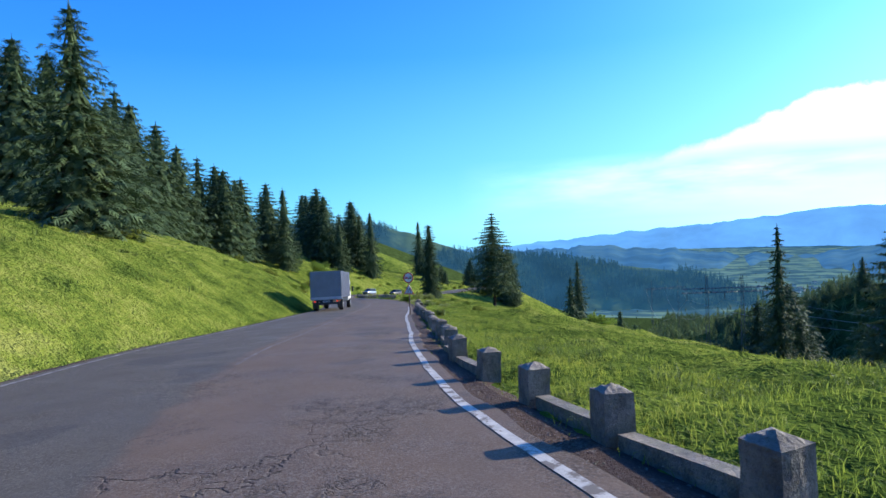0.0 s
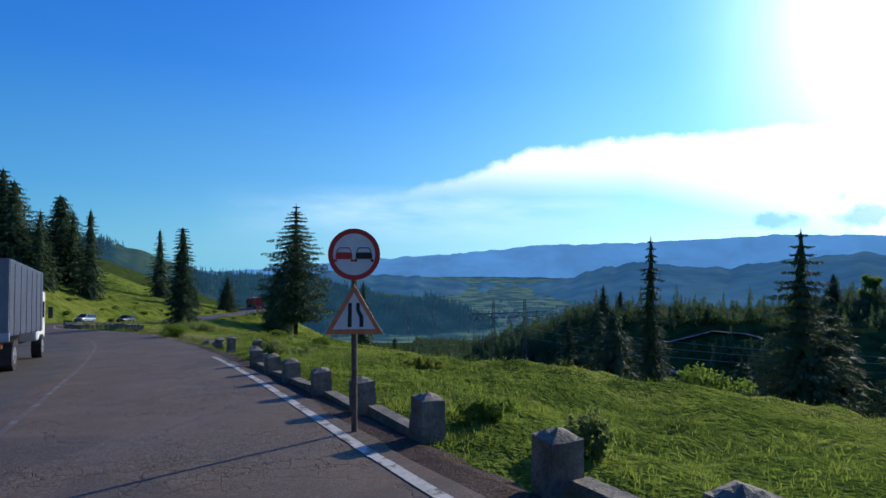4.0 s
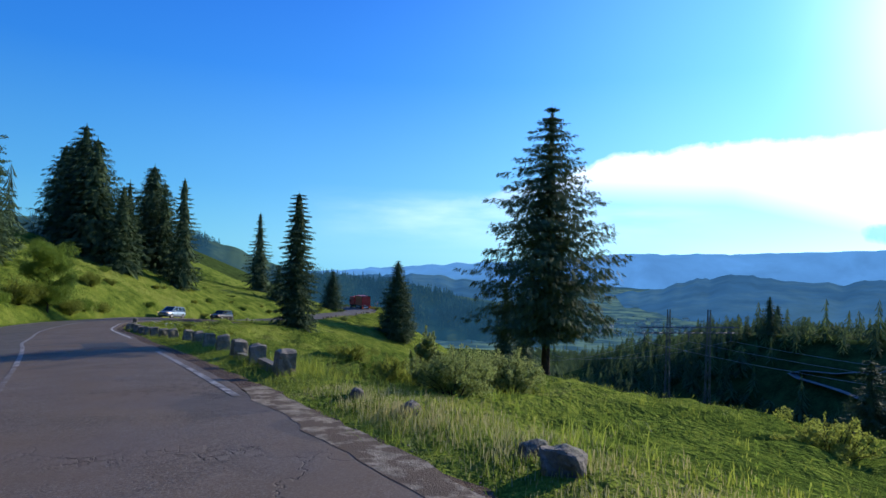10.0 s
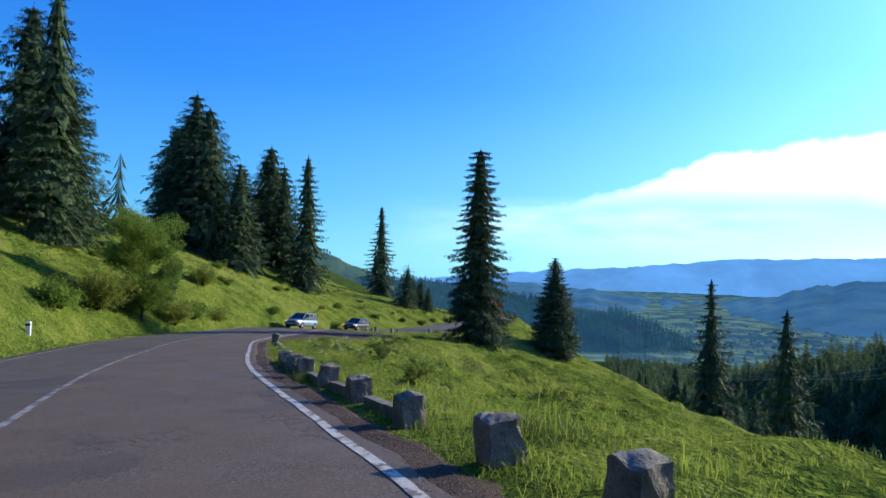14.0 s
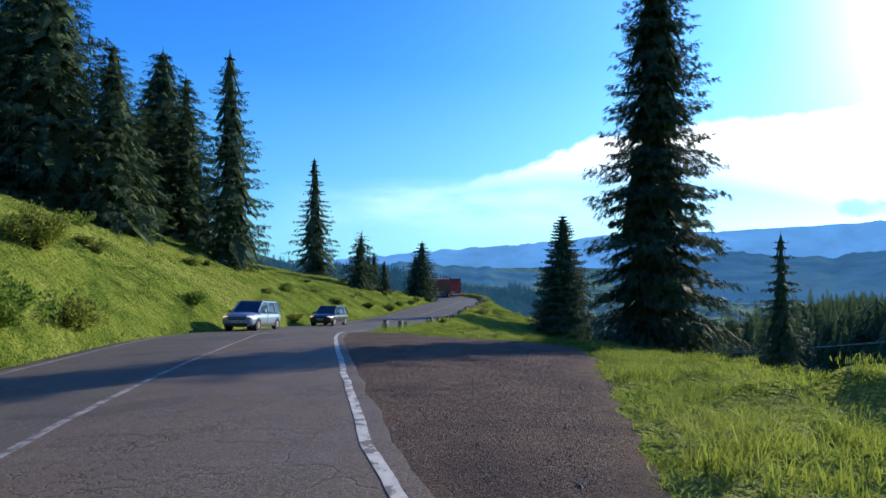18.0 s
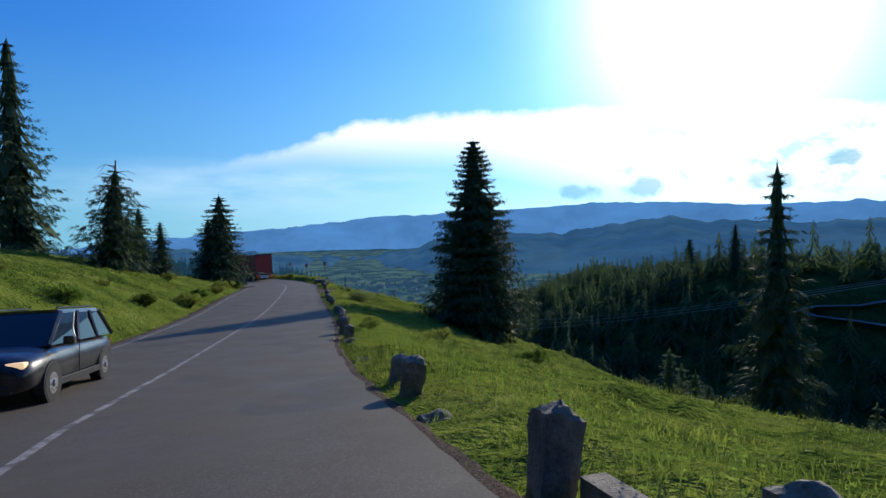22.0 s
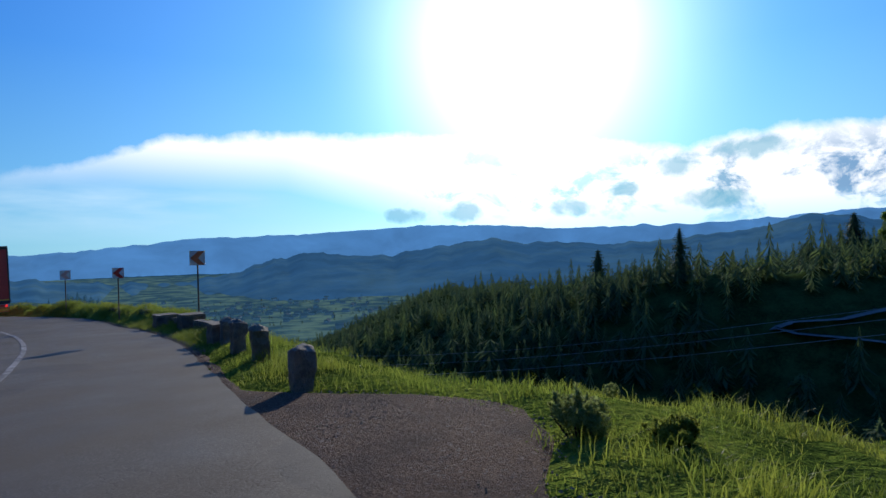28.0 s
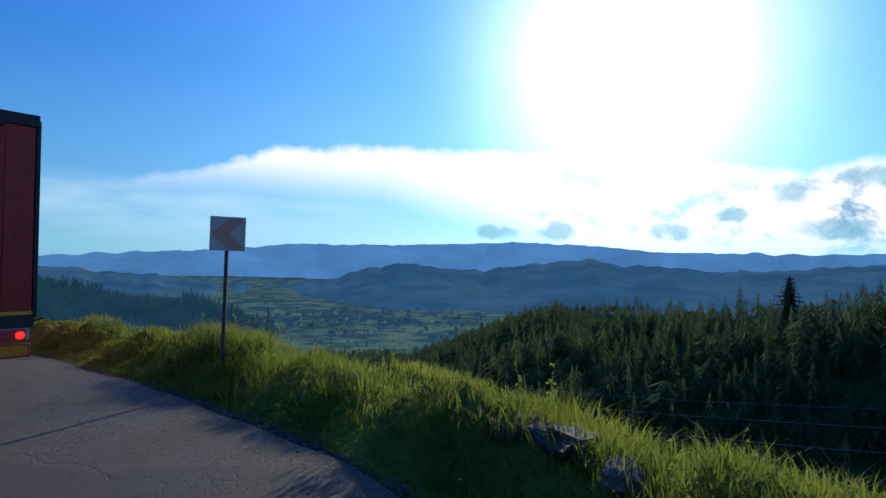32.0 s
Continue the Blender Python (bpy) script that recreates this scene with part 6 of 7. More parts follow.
        part("cab_deflector", turned(box(bm_new(), sx * 1.15 - 0.03, sx * 1.15 + 0.03, 1.3, 2.1, 1.1, 3.4, 0.02)), TARP_RED, cab)
    part("tractor_frame", turned(box(bm_new(), -0.5, 0.5, -0.9, 4.1, 0.55, 0.95)), CHASSIS, ob)
    for yy in (-0.1, 3.4):
        for sx in (-1, 1):
            w_ = wheel(ob, sx * 1.03, yy, 0.50, 0.36, sx)
            w_.data.transform(M)
            for c in w_.children:
                c.data.transform(M)
    ob.matrix_world = pose(x, y, z, slope, 0, turn)
    return tagged(ob, "red curtain-side articulated lorry seen from behind on the road bend", "lorry")


articulated_lorry(-72.85, 218.95, -22.92, 24, 22, -3.0)


def road_slope(s):
    """The road's gradient in degrees, negative downhill."""
    a, b = road_at(s - 2.0)[0], road_at(s + 2.0)[0]
    return math.degrees(math.atan2(b[2] - a[2], 4.0))


def box_lorry(s, lat):
    """A grey tarpaulin lorry; its rear looks along -y."""
    ob = new("box_lorry")
    p, t = road_at(s, lat)
    z0, z1, W2, L = 0.98, 3.05, 1.2, 6.2
    b = part("load_box", box(bm_new(), -W2, W2, 0.03, L, z0, z1, 0.05), TARP_NAVY, ob, "dark blue tarpaulin sides")
    part("rear_sheet", box(bm_new(), -W2 + 0.02, W2 - 0.02, -0.015, 0.03, z0 + 0.02, z1 - 0.02, 0.015), TARP_GREY, ob, "grey tarpaulin rear sheet")
    for i in range(6):
        for sx in (-1, 1):
            part("strap", box(bm_new(), sx * W2 - 0.012, sx * W2 + 0.012, 0.6 + i, 0.64 + i, z0, z1 - 0.1), CHASSIS, b)
    part("tailboard", box(bm_new(), -W2, W2, -0.03, 0.05, z0 - 0.12, z0 + 0.10, 0.01), GREY_METAL, ob)
    part("chassis_frame", box(bm_new(), -0.5, 0.5, 0.1, L + 1.5, 0.55, 0.86), CHASSIS, ob)
    part("rear_bumper", box(bm_new(), -1.0, 1.0, -0.03, 0.05, 0.50, 0.66, 0.01), CHASSIS, ob)
    for sx in (-1, 1):
        la = part("tail_lamp", box(bm_new(), sx * 0.9 - 0.16, sx * 0.9 + 0.16, -0.06, -0.02, 0.68, 0.80, 0.01), SIGN_ORANGE, ob)
        part("lit_lens", disc(bm_new(), -0.065, sx * 0.84, 0.74, 0.04, 0.01, 14), TAIL, la)
        for yy in (1.3, 6.9):
            wheel(ob, sx * 0.98, yy, 0.42, 0.30, sx)
        part("mud_flap", box(bm_new(), sx * 0.95 - 0.2, sx * 0.95 + 0.2, 0.72, 0.74, 0.2, 0.8), CHASSIS, ob)
    plate_bars(ob, 0.0, -0.035, 0.74)
    cab = part("cab", box(bm_new(), -1.05, 1.05, L + 0.15, L + 2.0, 0.62, 2.45, 0.14, 3), WHITE_PANEL, ob, "white lorry cab")
    part("windscreen", box(bm_new(), -0.9, 0.9, L + 1.96, L + 2.02, 1.45, 2.15, 0.02), GLASS, cab)
    for sx in (-1, 1):
        part("side_window", box(bm_new(), sx * 1.052 - 0.006, sx * 1.052 + 0.006, L + 0.9, L + 1.7, 1.45, 2.05), GLASS, cab)
        part("mirror", box(bm_new(), sx * 1.25 - 0.08, sx * 1.25 + 0.08, L + 1.7, L + 1.82, 1.4, 1.85, 0.03), BLACK, cab)
    ob.matrix_world = pose(p[0], p[1], p[2] + 0.02, road_slope(s + 3), 0, math.degrees(math.atan2(t[1], t[0])) - 90)
    return tagged(ob, "small lorry with grey tarpaulin rear and dark blue sides", "lorry")


box_lorry(44.0, -2.5)


def loft(bm, rings):
    vs = [[bm.verts.new(p) for p in r] for r in rings]
    n = len(vs[0])
    for a, b in zip(vs, vs[1:]):
        for i in range(n):
            bm.faces.new((a[i], a[(i + 1) % n], b[(i + 1) % n], b[i]))
    bm.faces.new(vs[0][::-1])
    bm.faces.new(vs[-1])
    bmesh.ops.recalc_face_normals(bm, faces=bm.faces)
    return bm


def squircle(y, hw, z0, z1, n=20, e=3.6):
    out = []
    for i in range(n):
        a = 2 * math.pi * i / n
        c, s_ = math.cos(a), math.sin(a)
        out.append((hw * math.copysign(abs(c) ** (2 / e), c), y, (z0 + z1) / 2 + (z1 - z0) / 2 * math.copysign(abs(s_) ** (2 / e), s_)))
    return out


def car(s, lat, paint, L, W2, H, label, lamps=True):
    """A parked-still car whose front looks along -y: shaped body, glazed cabin, roof, wheels, lamps."""
    ob = new("car")
    p, t = road_at(s, lat)
    f, r = -L / 2, L / 2
    belt = H * 0.61
    sect = [(f, 0.80, 0.32, belt * 0.74), (f + 0.06, 0.91, 0.24, belt * 0.83), (f + 0.28, 0.97, 0.21, belt * 0.92), (f + 0.65, 1.0, 0.20, belt * 0.97), (f + 1.12, 1.0, 0.20, belt * 1.02),
            (0.0, 1.0, 0.20, belt * 1.03), (r - 0.9, 1.0, 0.20, belt * 1.05), (r - 0.25, 0.97, 0.24, belt * 1.04), (r - 0.04, 0.92, 0.30, belt * 0.98), (r, 0.84, 0.36, belt * 0.8)]
    body = part("body", loft(bm_new(), [squircle(y, W2 * k_, a, b) for y, k_, a, b in sect]), paint, ob, smooth=True)
    lo = [(-W2 * 0.86, f + 1.02, belt * 0.985), (W2 * 0.86, f + 1.02, belt * 0.985), (W2 * 0.95, r - 0.12, belt), (-W2 * 0.95, r - 0.12, belt)]
    hi = [(-W2 * 0.74, f + 1.85, H - 0.05), (W2 * 0.74, f + 1.85, H - 0.05), (W2 * 0.74, r - 0.42, H - 0.06), (-W2 * 0.74, r - 0.42, H - 0.06)]
    cab = part("cabin_glass", loft(bm_new(), [lo, hi]), GLASS, ob)
    bm = bm_new()
    loft(bm, [[(x * 1.02, y, z - 0.02) for x, y, z in hi], [(x * 0.94, y * 0.99, z + 0.05) for x, y, z in hi]])
    part("roof", bm, paint, ob, smooth=False)
    for k_ in range(4):
        part("pillar", tube(bm_new(), lo[k_], hi[k_], 0.045, seg=6), paint, ob)
    for sx in (-1, 1):
        for fr in (0.40, 0.72):
            a = Vector(lo[0 if sx < 0 else 1]).lerp(Vector(lo[3 if sx < 0 else 2]), fr)
            b = Vector(hi[0 if sx < 0 else 1]).lerp(Vector(hi[3 if sx < 0 else 2]), fr)
            part("pillar", tube(bm_new(), a, b, 0.04, seg=6), paint, ob)
        part("roof_rail", tube(bm_new(), (sx * W2 * 0.66, f + 1.9, H + 0.03), (sx * W2 * 0.66, r - 0.6, H + 0.03), 0.018, seg=6), BLACK, ob)
        part("mirror", box(bm_new(), sx * (W2 + 0.10) - 0.09, sx * (W2 + 0.10) + 0.09, f + 1.25, f + 1.40, belt - 0.02, belt + 0.13, 0.03), paint, ob)
        part("head_lamp", box(bm_new(), sx * W2 * 0.73 - 0.14, sx * W2 * 0.73 + 0.14, f + 0.03, f + 0.22, belt * 0.68, belt * 0.80, 0.04), LAMP_WARM if lamps else GLASS, ob)
        part("door_seam", box(bm_new(), sx * W2 - 0.006, sx * W2 + 0.006, -0.1, -0.085, 0.3, belt), BLACK, ob)
        part("sill_trim", box(bm_new(), sx * W2 * 0.985 - 0.015, sx * W2 * 0.985 + 0.02, f + 1.2, r - 1.15, 0.24, 0.36, 0.01), BLACK, ob)
        for yy in (f + 0.85, r - 0.80):
            part("wheel_arch", tube(bm_new(), (sx * (W2 - 0.16), yy, 0.34), (sx * (W2 + 0.004), yy, 0.34), 0.37, seg=22), BLACK, ob)
            wheel(ob, sx * (W2 - 0.10), yy, 0.32, 0.22, sx)
    part("grille_bar", box(bm_new(), -W2 * 0.50, W2 * 0.50, f - 0.02, f - 0.010, belt * 0.655, belt * 0.675, 0.003), RIM, ob)
    part("grille", box(bm_new(), -W2 * 0.54, W2 * 0.54, f - 0.012, f + 0.10, belt * 0.585, belt * 0.735, 0.02), BLACK, ob)
    part("lower_intake", box(bm_new(), -W2 * 0.70, W2 * 0.70, f - 0.005, f + 0.12, 0.26, 0.43, 0.03), BLACK, ob)
    plate_bars(ob, 0.0, f - 0.012, 0.51, 0.50, 0.11)
    part("rear_lamp", box(bm_new(), -W2 * 0.9, W2 * 0.9, r - 0.06, r - 0.01, belt * 0.74, belt * 0.88, 0.02), SIGN_RED, ob)
    ob.matrix_world = pose(p[0], p[1], p[2] + 0.02, road_slope(s), 0, math.degrees(math.atan2(t[1], t[0])) - 90)
    return tagged(ob, label, "car", "oncoming cars")


car(152.0, -2.5, car_paint("silver_blue_paint", (0.26, 0.34, 0.42)), 4.5, 0.88, 1.66, "silver-blue family car with lit headlamps on the road")
car(165.0, -2.3, car_paint("black_paint", (0.015, 0.013, 0.014)), 4.4, 0.90, 1.55, "black car with lit headlamps on the road")
car(90.5, -2.3, car_paint("dark_grey_paint", (0.03, 0.032, 0.036)), 4.0, 0.84, 1.45, "dark grey hatchback with headlamps on the road")

# ------------------------------------------------ shrubs, broadleaf tree, broken spruce
def leaf_cloud(rng, centres, radii, n, size):
    """Small folded leaves scattered in the outer parts of several round clumps."""
    V = []
    for c, r in zip(centres, radii):
        m = max(12, int(n * (r ** 2) / sum(q ** 2 for q in radii)))
        d = rng.normal(0, 1, (m, 3))
        d /= np.linalg.norm(d, axis=1)[:, None]
        p = np.asarray(c) + d * (r * rng.uniform(0.45, 1.08, m) ** 0.6)[:, None] * [1, 1, 0.85]
        u = rng.normal(0, 1, (m, 3))
        u -= d * (u * d).sum(1)[:, None] * 0.5
        u /= np.linalg.norm(u, axis=1)[:, None]
        v = np.cross(u, d + rng.normal(0, 0.5, (m, 3)))
        v /= np.linalg.norm(v, axis=1)[:, None]
        ln = size * rng.uniform(0.6, 1.4, m)[:, None]
        V.append(np.stack([p - u * ln, p + v * ln * 0.42, p + u * ln, p - u * ln, p + u * ln, p - v * ln * 0.42], 1).reshape(-1, 3))
    V = np.vstack(V)
    return V, np.arange(len(V)).reshape(-1, 3)


def sprigs(rng, tops, n, size, thick):
    """Small leaves along upright shoots that fan out from one root."""
    k = len(tops)
    i = rng.integers(0, k, n)
    t = rng.uniform(0.12, 1.0, n) ** 0.75
    q = np.asarray(tops)[i]
    p = q * np.column_stack([0.25 + 0.75 * t, 0.25 + 0.75 * t, t])
    d = rng.normal(0, 1, (n, 3))
    d /= np.linalg.norm(d, axis=1)[:, None]
    p = p + d * (thick * (1.12 - t) * rng.uniform(0.2, 1.0, n))[:, None]
    p[:, 2] = np.maximum(p[:, 2], size)
    u = d + rng.normal(0, 0.5, (n, 3)) + [0, 0, 0.45]
    u /= np.linalg.norm(u, axis=1)[:, None]
    v = np.cross(u, rng.normal(0, 1, (n, 3)))
    v /= np.linalg.norm(v, axis=1)[:, None]
    ln = size * rng.uniform(0.6, 1.4, n)[:, None]
    V = np.stack([p - u * ln, p + v * ln * 0.42, p + u * ln, p - u * ln, p + u * ln, p - v * ln * 0.42], 1).reshape(-1, 3)
    return V, np.arange(len(V)).reshape(-1, 3)


def stems(bm, rng, centres, base_r, h0=0.0):
    for c in centres:
        q = Vector(c)
        a = Vector((c[0] * 0.15, c[1] * 0.15, -0.15))
        m = a.lerp(q, 0.55) + Vector((rng.normal(0, 0.06), rng.normal(0, 0.06), 0.05))
        tube(bm, a, m, base_r, base_r * 0.65, 6, False)
        tube(bm, m, q, base_r * 0.65, base_r * 0.2, 5, False)
    return bm


def shrub(x, y, w_, h, seed, label, mat=None, leaves=900):
    rng = np.random.default_rng(seed)
    ob = new("shrub")
    k = max(16, int(w_ * 22))
    ang, rad = rng.uniform(0, 6.283, k), np.sqrt(rng.uniform(0, 1, k))
    tops = np.column_stack([rad * np.cos(ang) * w_ * 0.52, rad * np.sin(ang) * w_ * 0.52, h * (1 - 0.5 * rad ** 2) * rng.uniform(0.66, 1.18, k)])
    _, d_ = nearest(np.array([x]), np.array([y]))
    near_ = 3.0 < d_[0] < 14
    many, size = (6.5, 0.019 + 0.006 * min(h, 1.5)) if near_ else (1.4, 0.05 + 0.015 * min(h, 1.5))
    kc = max(12, int(w_ * 14))
    cs = np.column_stack([rng.normal(0, w_ * 0.25, kc), rng.normal(0, w_ * 0.25, kc), rng.uniform(0.10, 0.72, kc) * h])
    v, f = leaf_cloud(rng, cs, rng.uniform(0.10, 0.25, kc) * min(w_, h * 1.3), int(leaves * many * 0.6), size)
    v2, f2 = sprigs(rng, tops, int(leaves * many * 0.4), size, 0.08 + 0.16 * min(w_, h))
    v, f = np.vstack([v, v2]), np.vstack([f, f2 + len(v)])
    v[:, 2] = np.maximum(v[:, 2], 0.0)
    mesh_from("foliage", v, f, mat or LEAVES, ob)
    part("branchwork", stems(bm_new(), rng, tops, 0.007 + 0.006 * h), BARK, ob)
    ob.matrix_world = pose(x, y, ground_height(x, y) - 0.03, 0, 0, seed * 31)
    return tagged(ob, label, "shrub", "shrubs along the road")


PALE = make_needles("pale_blossom_leaves", (0.13, 0.18, 0.04), (0.36, 0.40, 0.15), 0.6)
OLIVE = make_needles("olive_leaves", (0.14, 0.18, 0.028), (0.33, 0.36, 0.08), 0.7)
GREEN = "leafy green shrub growing on the road verge"
BANK = "low olive-green shrub on the grass bank"
for i, (x, y, w_, h, m, lab) in enumerate([
        (-31.6, 63.4, 1.4, 0.9, PALE, "pale leafy shrub beside the meadow"), (-33.3, 65.9, 1.1, 0.6, OLIVE, BANK), (-22.7, 60.4, 1.5, 0.7, None, GREEN), (-21.9, 51.9, 1.0, 0.5, None, GREEN),
        (-18.7, 39.6, 1.1, 0.5, PALE, "pale flowering shrub in the grass"), (-18.0, 41.0, 1.0, 0.5, PALE, "pale flowering shrub in the grass"), (-19.9, 43.2, 1.0, 0.5, OLIVE, BANK), (-18.6, 47.3, 0.8, 0.4, None, GREEN),
        (-25.6, 62.3, 1.5, 0.6, OLIVE, BANK), (-32.4, 65.1, 0.75, 1.5, PALE, "tall pale leafy shrub beside the meadow"), (-31.5, 64.4, 1.6, 1.0, PALE, "pale leafy shrub beside the meadow"), (-30.6, 64.8, 1.4, 0.9, PALE, "pale leafy shrub beside the meadow"),
        (-35.2, 69.3, 1.2, 0.5, OLIVE, BANK), (-33.7, 66.9, 1.2, 0.6, None, GREEN), (-66.2, 174.6, 1.5, 1.15, PALE, "pale flowering shrub below the road"), (-66.1, 129.6, 1.2, 0.5, None, GREEN), (-66.6, 134.0, 1.1, 0.45, OLIVE, BANK),
        (-13.0, 28.9, 0.7, 0.4, None, GREEN), (-12.2, 27.2, 0.5, 0.5, PALE, "pale flowering shrub in the grass"), (-13.9, 37.4, 0.9, 0.45, OLIVE, BANK), (-6.0, 38.0, 1.8, 0.9, None, GREEN), (-84.6, 121.0, 2.6, 1.9, OLIVE, "large olive-green bush on the bank"),
        (-77.0, 108.5, 2.6, 1.7, OLIVE, "leafy green bush on the road bank"), (-78.6, 112.5, 2.4, 1.5, None, "leafy green bush on the road bank"), (-79.6, 117.0, 2.2, 1.3, OLIVE, "large olive-green bush on the bank"), (-75.6, 100.5, 3.0, 2.4, OLIVE, "large leafy bush on the road bank"), (-77.6, 105.8, 3.0, 2.2, OLIVE, "large leafy bush on the road bank"), (-74.3, 97.0, 2.2, 1.5, None, "leafy green bush on the road bank"), (-80.5, 111.0, 2.6, 1.6, OLIVE, "large olive-green bush on the bank"),
        (-28.5, 54.7, 1.7, 1.0, None, "tall leafy green bush beside loose rocks on the verge"), (-81.5, 136.0, 2.0, 0.9, OLIVE, BANK), (-82.5, 130.5, 1.6, 0.8, None, GREEN), (-80.6, 142.0, 1.4, 0.7, OLIVE, BANK), (-80.3, 151.0, 1.4, 0.8, OLIVE, BANK), (-81.5, 158.0, 1.5, 0.8, None, GREEN), (-79.9, 166.0, 1.2, 0.9, OLIVE, BANK),
        (-78.3, 172.0, 1.6, 1.0, OLIVE, BANK), (-78.0, 178.5, 1.4, 0.9, None, GREEN), (-77.4, 185.0, 1.5, 0.8, OLIVE, BANK), (-77.3, 190.5, 1.6, 1.0, OLIVE, BANK), (-76.3, 200.3, 1.6, 1.0, None, GREEN), (-76.0, 204.6, 1.4, 0.9, OLIVE, BANK),
        (-59.4, 97.6, 0.8, 0.4, OLIVE, BANK), (-57.0, 97.5, 0.7, 0.45, None, GREEN), (-55.5, 95.0, 0.8, 0.4, PALE, "pale flowering shrub in the grass"), (-54.0, 98.5, 0.9, 0.4, OLIVE, BANK), (-57.5, 100.5, 1.4, 0.6, OLIVE, BANK),
        (-51.0, 92.0, 1.2, 0.6, None, GREEN), (-52.0, 88.5, 0.9, 0.5, OLIVE, BANK), (-48.5, 94.0, 1.6, 0.7, OLIVE, BANK), (-69.6, 152.5, 1.0, 0.6, OLIVE, BANK), (-66.5, 153.0, 1.2, 0.5, OLIVE, BANK), (-64.5, 148.0, 1.1, 0.5, None, GREEN),
        (-66.1, 179.5, 1.0, 0.5, OLIVE, BANK), (-66.2, 184.3, 0.7, 0.42, PALE, "small pale shrub below the gravel bay"), (-65.8, 183.6, 0.5, 0.3, OLIVE, BANK), (-46.0, 20.0, 2.0, 1.0, OLIVE, BANK), (-34.0, 26.0, 1.4, 0.7, OLIVE, BANK)]):
    shrub(x, y, w_, h, 500 + i, lab, m, leaves=int(700 + 700 * w_ * h))

# low bushes scattered over the bank above the road
rng = random.Random(31)
for i in range(44):
    s = rng.uniform(62, 205)
    p, _ = road_at(s, -rng.uniform(6.0, 17.0))
    w_ = rng.uniform(0.7, 1.7)
    shrub(p[0], p[1], w_, w_ * rng.uniform(0.35, 0.6), 600 + i, BANK if i % 3 else GREEN, OLIVE if i % 3 else None, leaves=int(350 + 500 * w_))


def broadleaf(x, y, h, seed, label, leaves=30000, size=0.085):
    """A broadleaf tree: trunk, rising limbs that fork into twigs, loose sprays of leaves along the twigs."""
    rng = np.random.default_rng(seed)
    ob = new("broadleaf_tree")
    bm = tube(bm_new(), (0, 0, -0.3), (0.05, 0, h * 0.35), 0.013 * h, 0.010 * h, 9)
    tube(bm, (0.05, 0, h * 0.35), (0, 0.05, h * 0.82), 0.010 * h, 0.004 * h, 8)
    spots = []
    for i in range(34):
        f = rng.uniform(0.06, 0.80)
        a = i * 2.4 + rng.uniform(-0.4, 0.4)
        reach = h * (0.34 * math.sin(math.pi * (f * 0.80 + 0.18)) ** 0.7) * rng.uniform(0.6, 1.2)
        root = Vector((0.03, 0.02, h * f))
        end = root + Vector((math.cos(a) * reach, math.sin(a) * reach, reach * rng.uniform(0.25, 0.95)))
        tube(bm, root, end, 0.006 * h * (1.1 - f), 0.0015 * h, 5, False)
        for j in range(6):
            base = root.lerp(end, rng.uniform(0.35, 1.0))
            tip = base + Vector(rng.normal(0, 1, 3)).normalized() * h * rng.uniform(0.05, 0.12) + Vector((0, 0, h * 0.02))
            tube(bm, base, tip, 0.0014 * h, 0.0006 * h, 4, False)
            spots.append((tip + base) / 2)
    k = len(spots)
    cs = np.array([tuple(c) for c in spots])
    v, f = leaf_cloud(rng, cs, rng.uniform(0.045, 0.115, k) * h, leaves, size)
    mesh_from("crown", v, f, LEAVES, ob)
    part("trunk", bm, BARK, ob)
    ob.matrix_world = pose(x, y, ground_height(x, y) - 0.05)
    return tagged(ob, label, "tree")


broadleaf(-75.9, 104.4, 7.4, 3, "young broadleaf tree with light green leaves on the bank", 60000, 0.058)
broadleaf(40.0, 66.0, 9.0, 4, "light green broadleaf tree among dark spruces", 16000, 0.12)
broadleaf(163.0, 250.0, 11.0, 5, "tall light green broadleaf tree on the shoulder of the ridge", 12000, 0.30)
broadleaf(-98.5, 116.0, 5.0, 6, "small broadleaf tree below the spruce wood", 12000, 0.10)


def broken_spruce(x, y, top):
    """An old spruce with a snapped top, bare upper limbs and a half-green crown."""
    ob = new("broken_spruce")
    z = ground_height(x, y) - 0.1
    H = top - z
    (tv, tf), (cv, cf) = spruce_parts(77, H * 0.8, crown_from=0.05, radius=3.4, whorls=24, per=9, taper=0.55, droop=0.42, clumps=26, thin=0.2, size=0.5, fingers=3, slim=0.3, core=0.4, fan=0.3)
    mesh_from("crown", cv, cf, NEEDLES, ob)
    bm = bm_new()
    tube(bm, (0, 0, -0.3), (0.05, 0, H * 0.86), 0.26, 0.05, 10)
    rng = random.Random(4)
    for i in range(26):
        a, zz = rng.uniform(0, 6.28), H * rng.uniform(0.3, 0.86)
        ln = rng.uniform(0.9, 2.2)
        m = Vector((math.cos(a) * ln * 0.55, math.sin(a) * ln * 0.55, zz + rng.uniform(-0.1, 0.2)))
        tube(bm, (0, 0, zz), m, 0.035, 0.02, 5, False)
        tube(bm, m, m + Vector((math.cos(a) * ln * 0.45, math.sin(a) * ln * 0.45, -rng.uniform(0.2, 0.9))), 0.02, 0.006, 5, False)
    part("trunk", bm, DEADWOOD, ob, "bare broken trunk with dead limbs")
    ob.matrix_world = pose(x, y, z, 0, 3, 0)
    return tagged(ob, "half-dead spruce with a snapped top and bare limbs", "tree")


broken_spruce(-84.5, 180.8, -8.0)

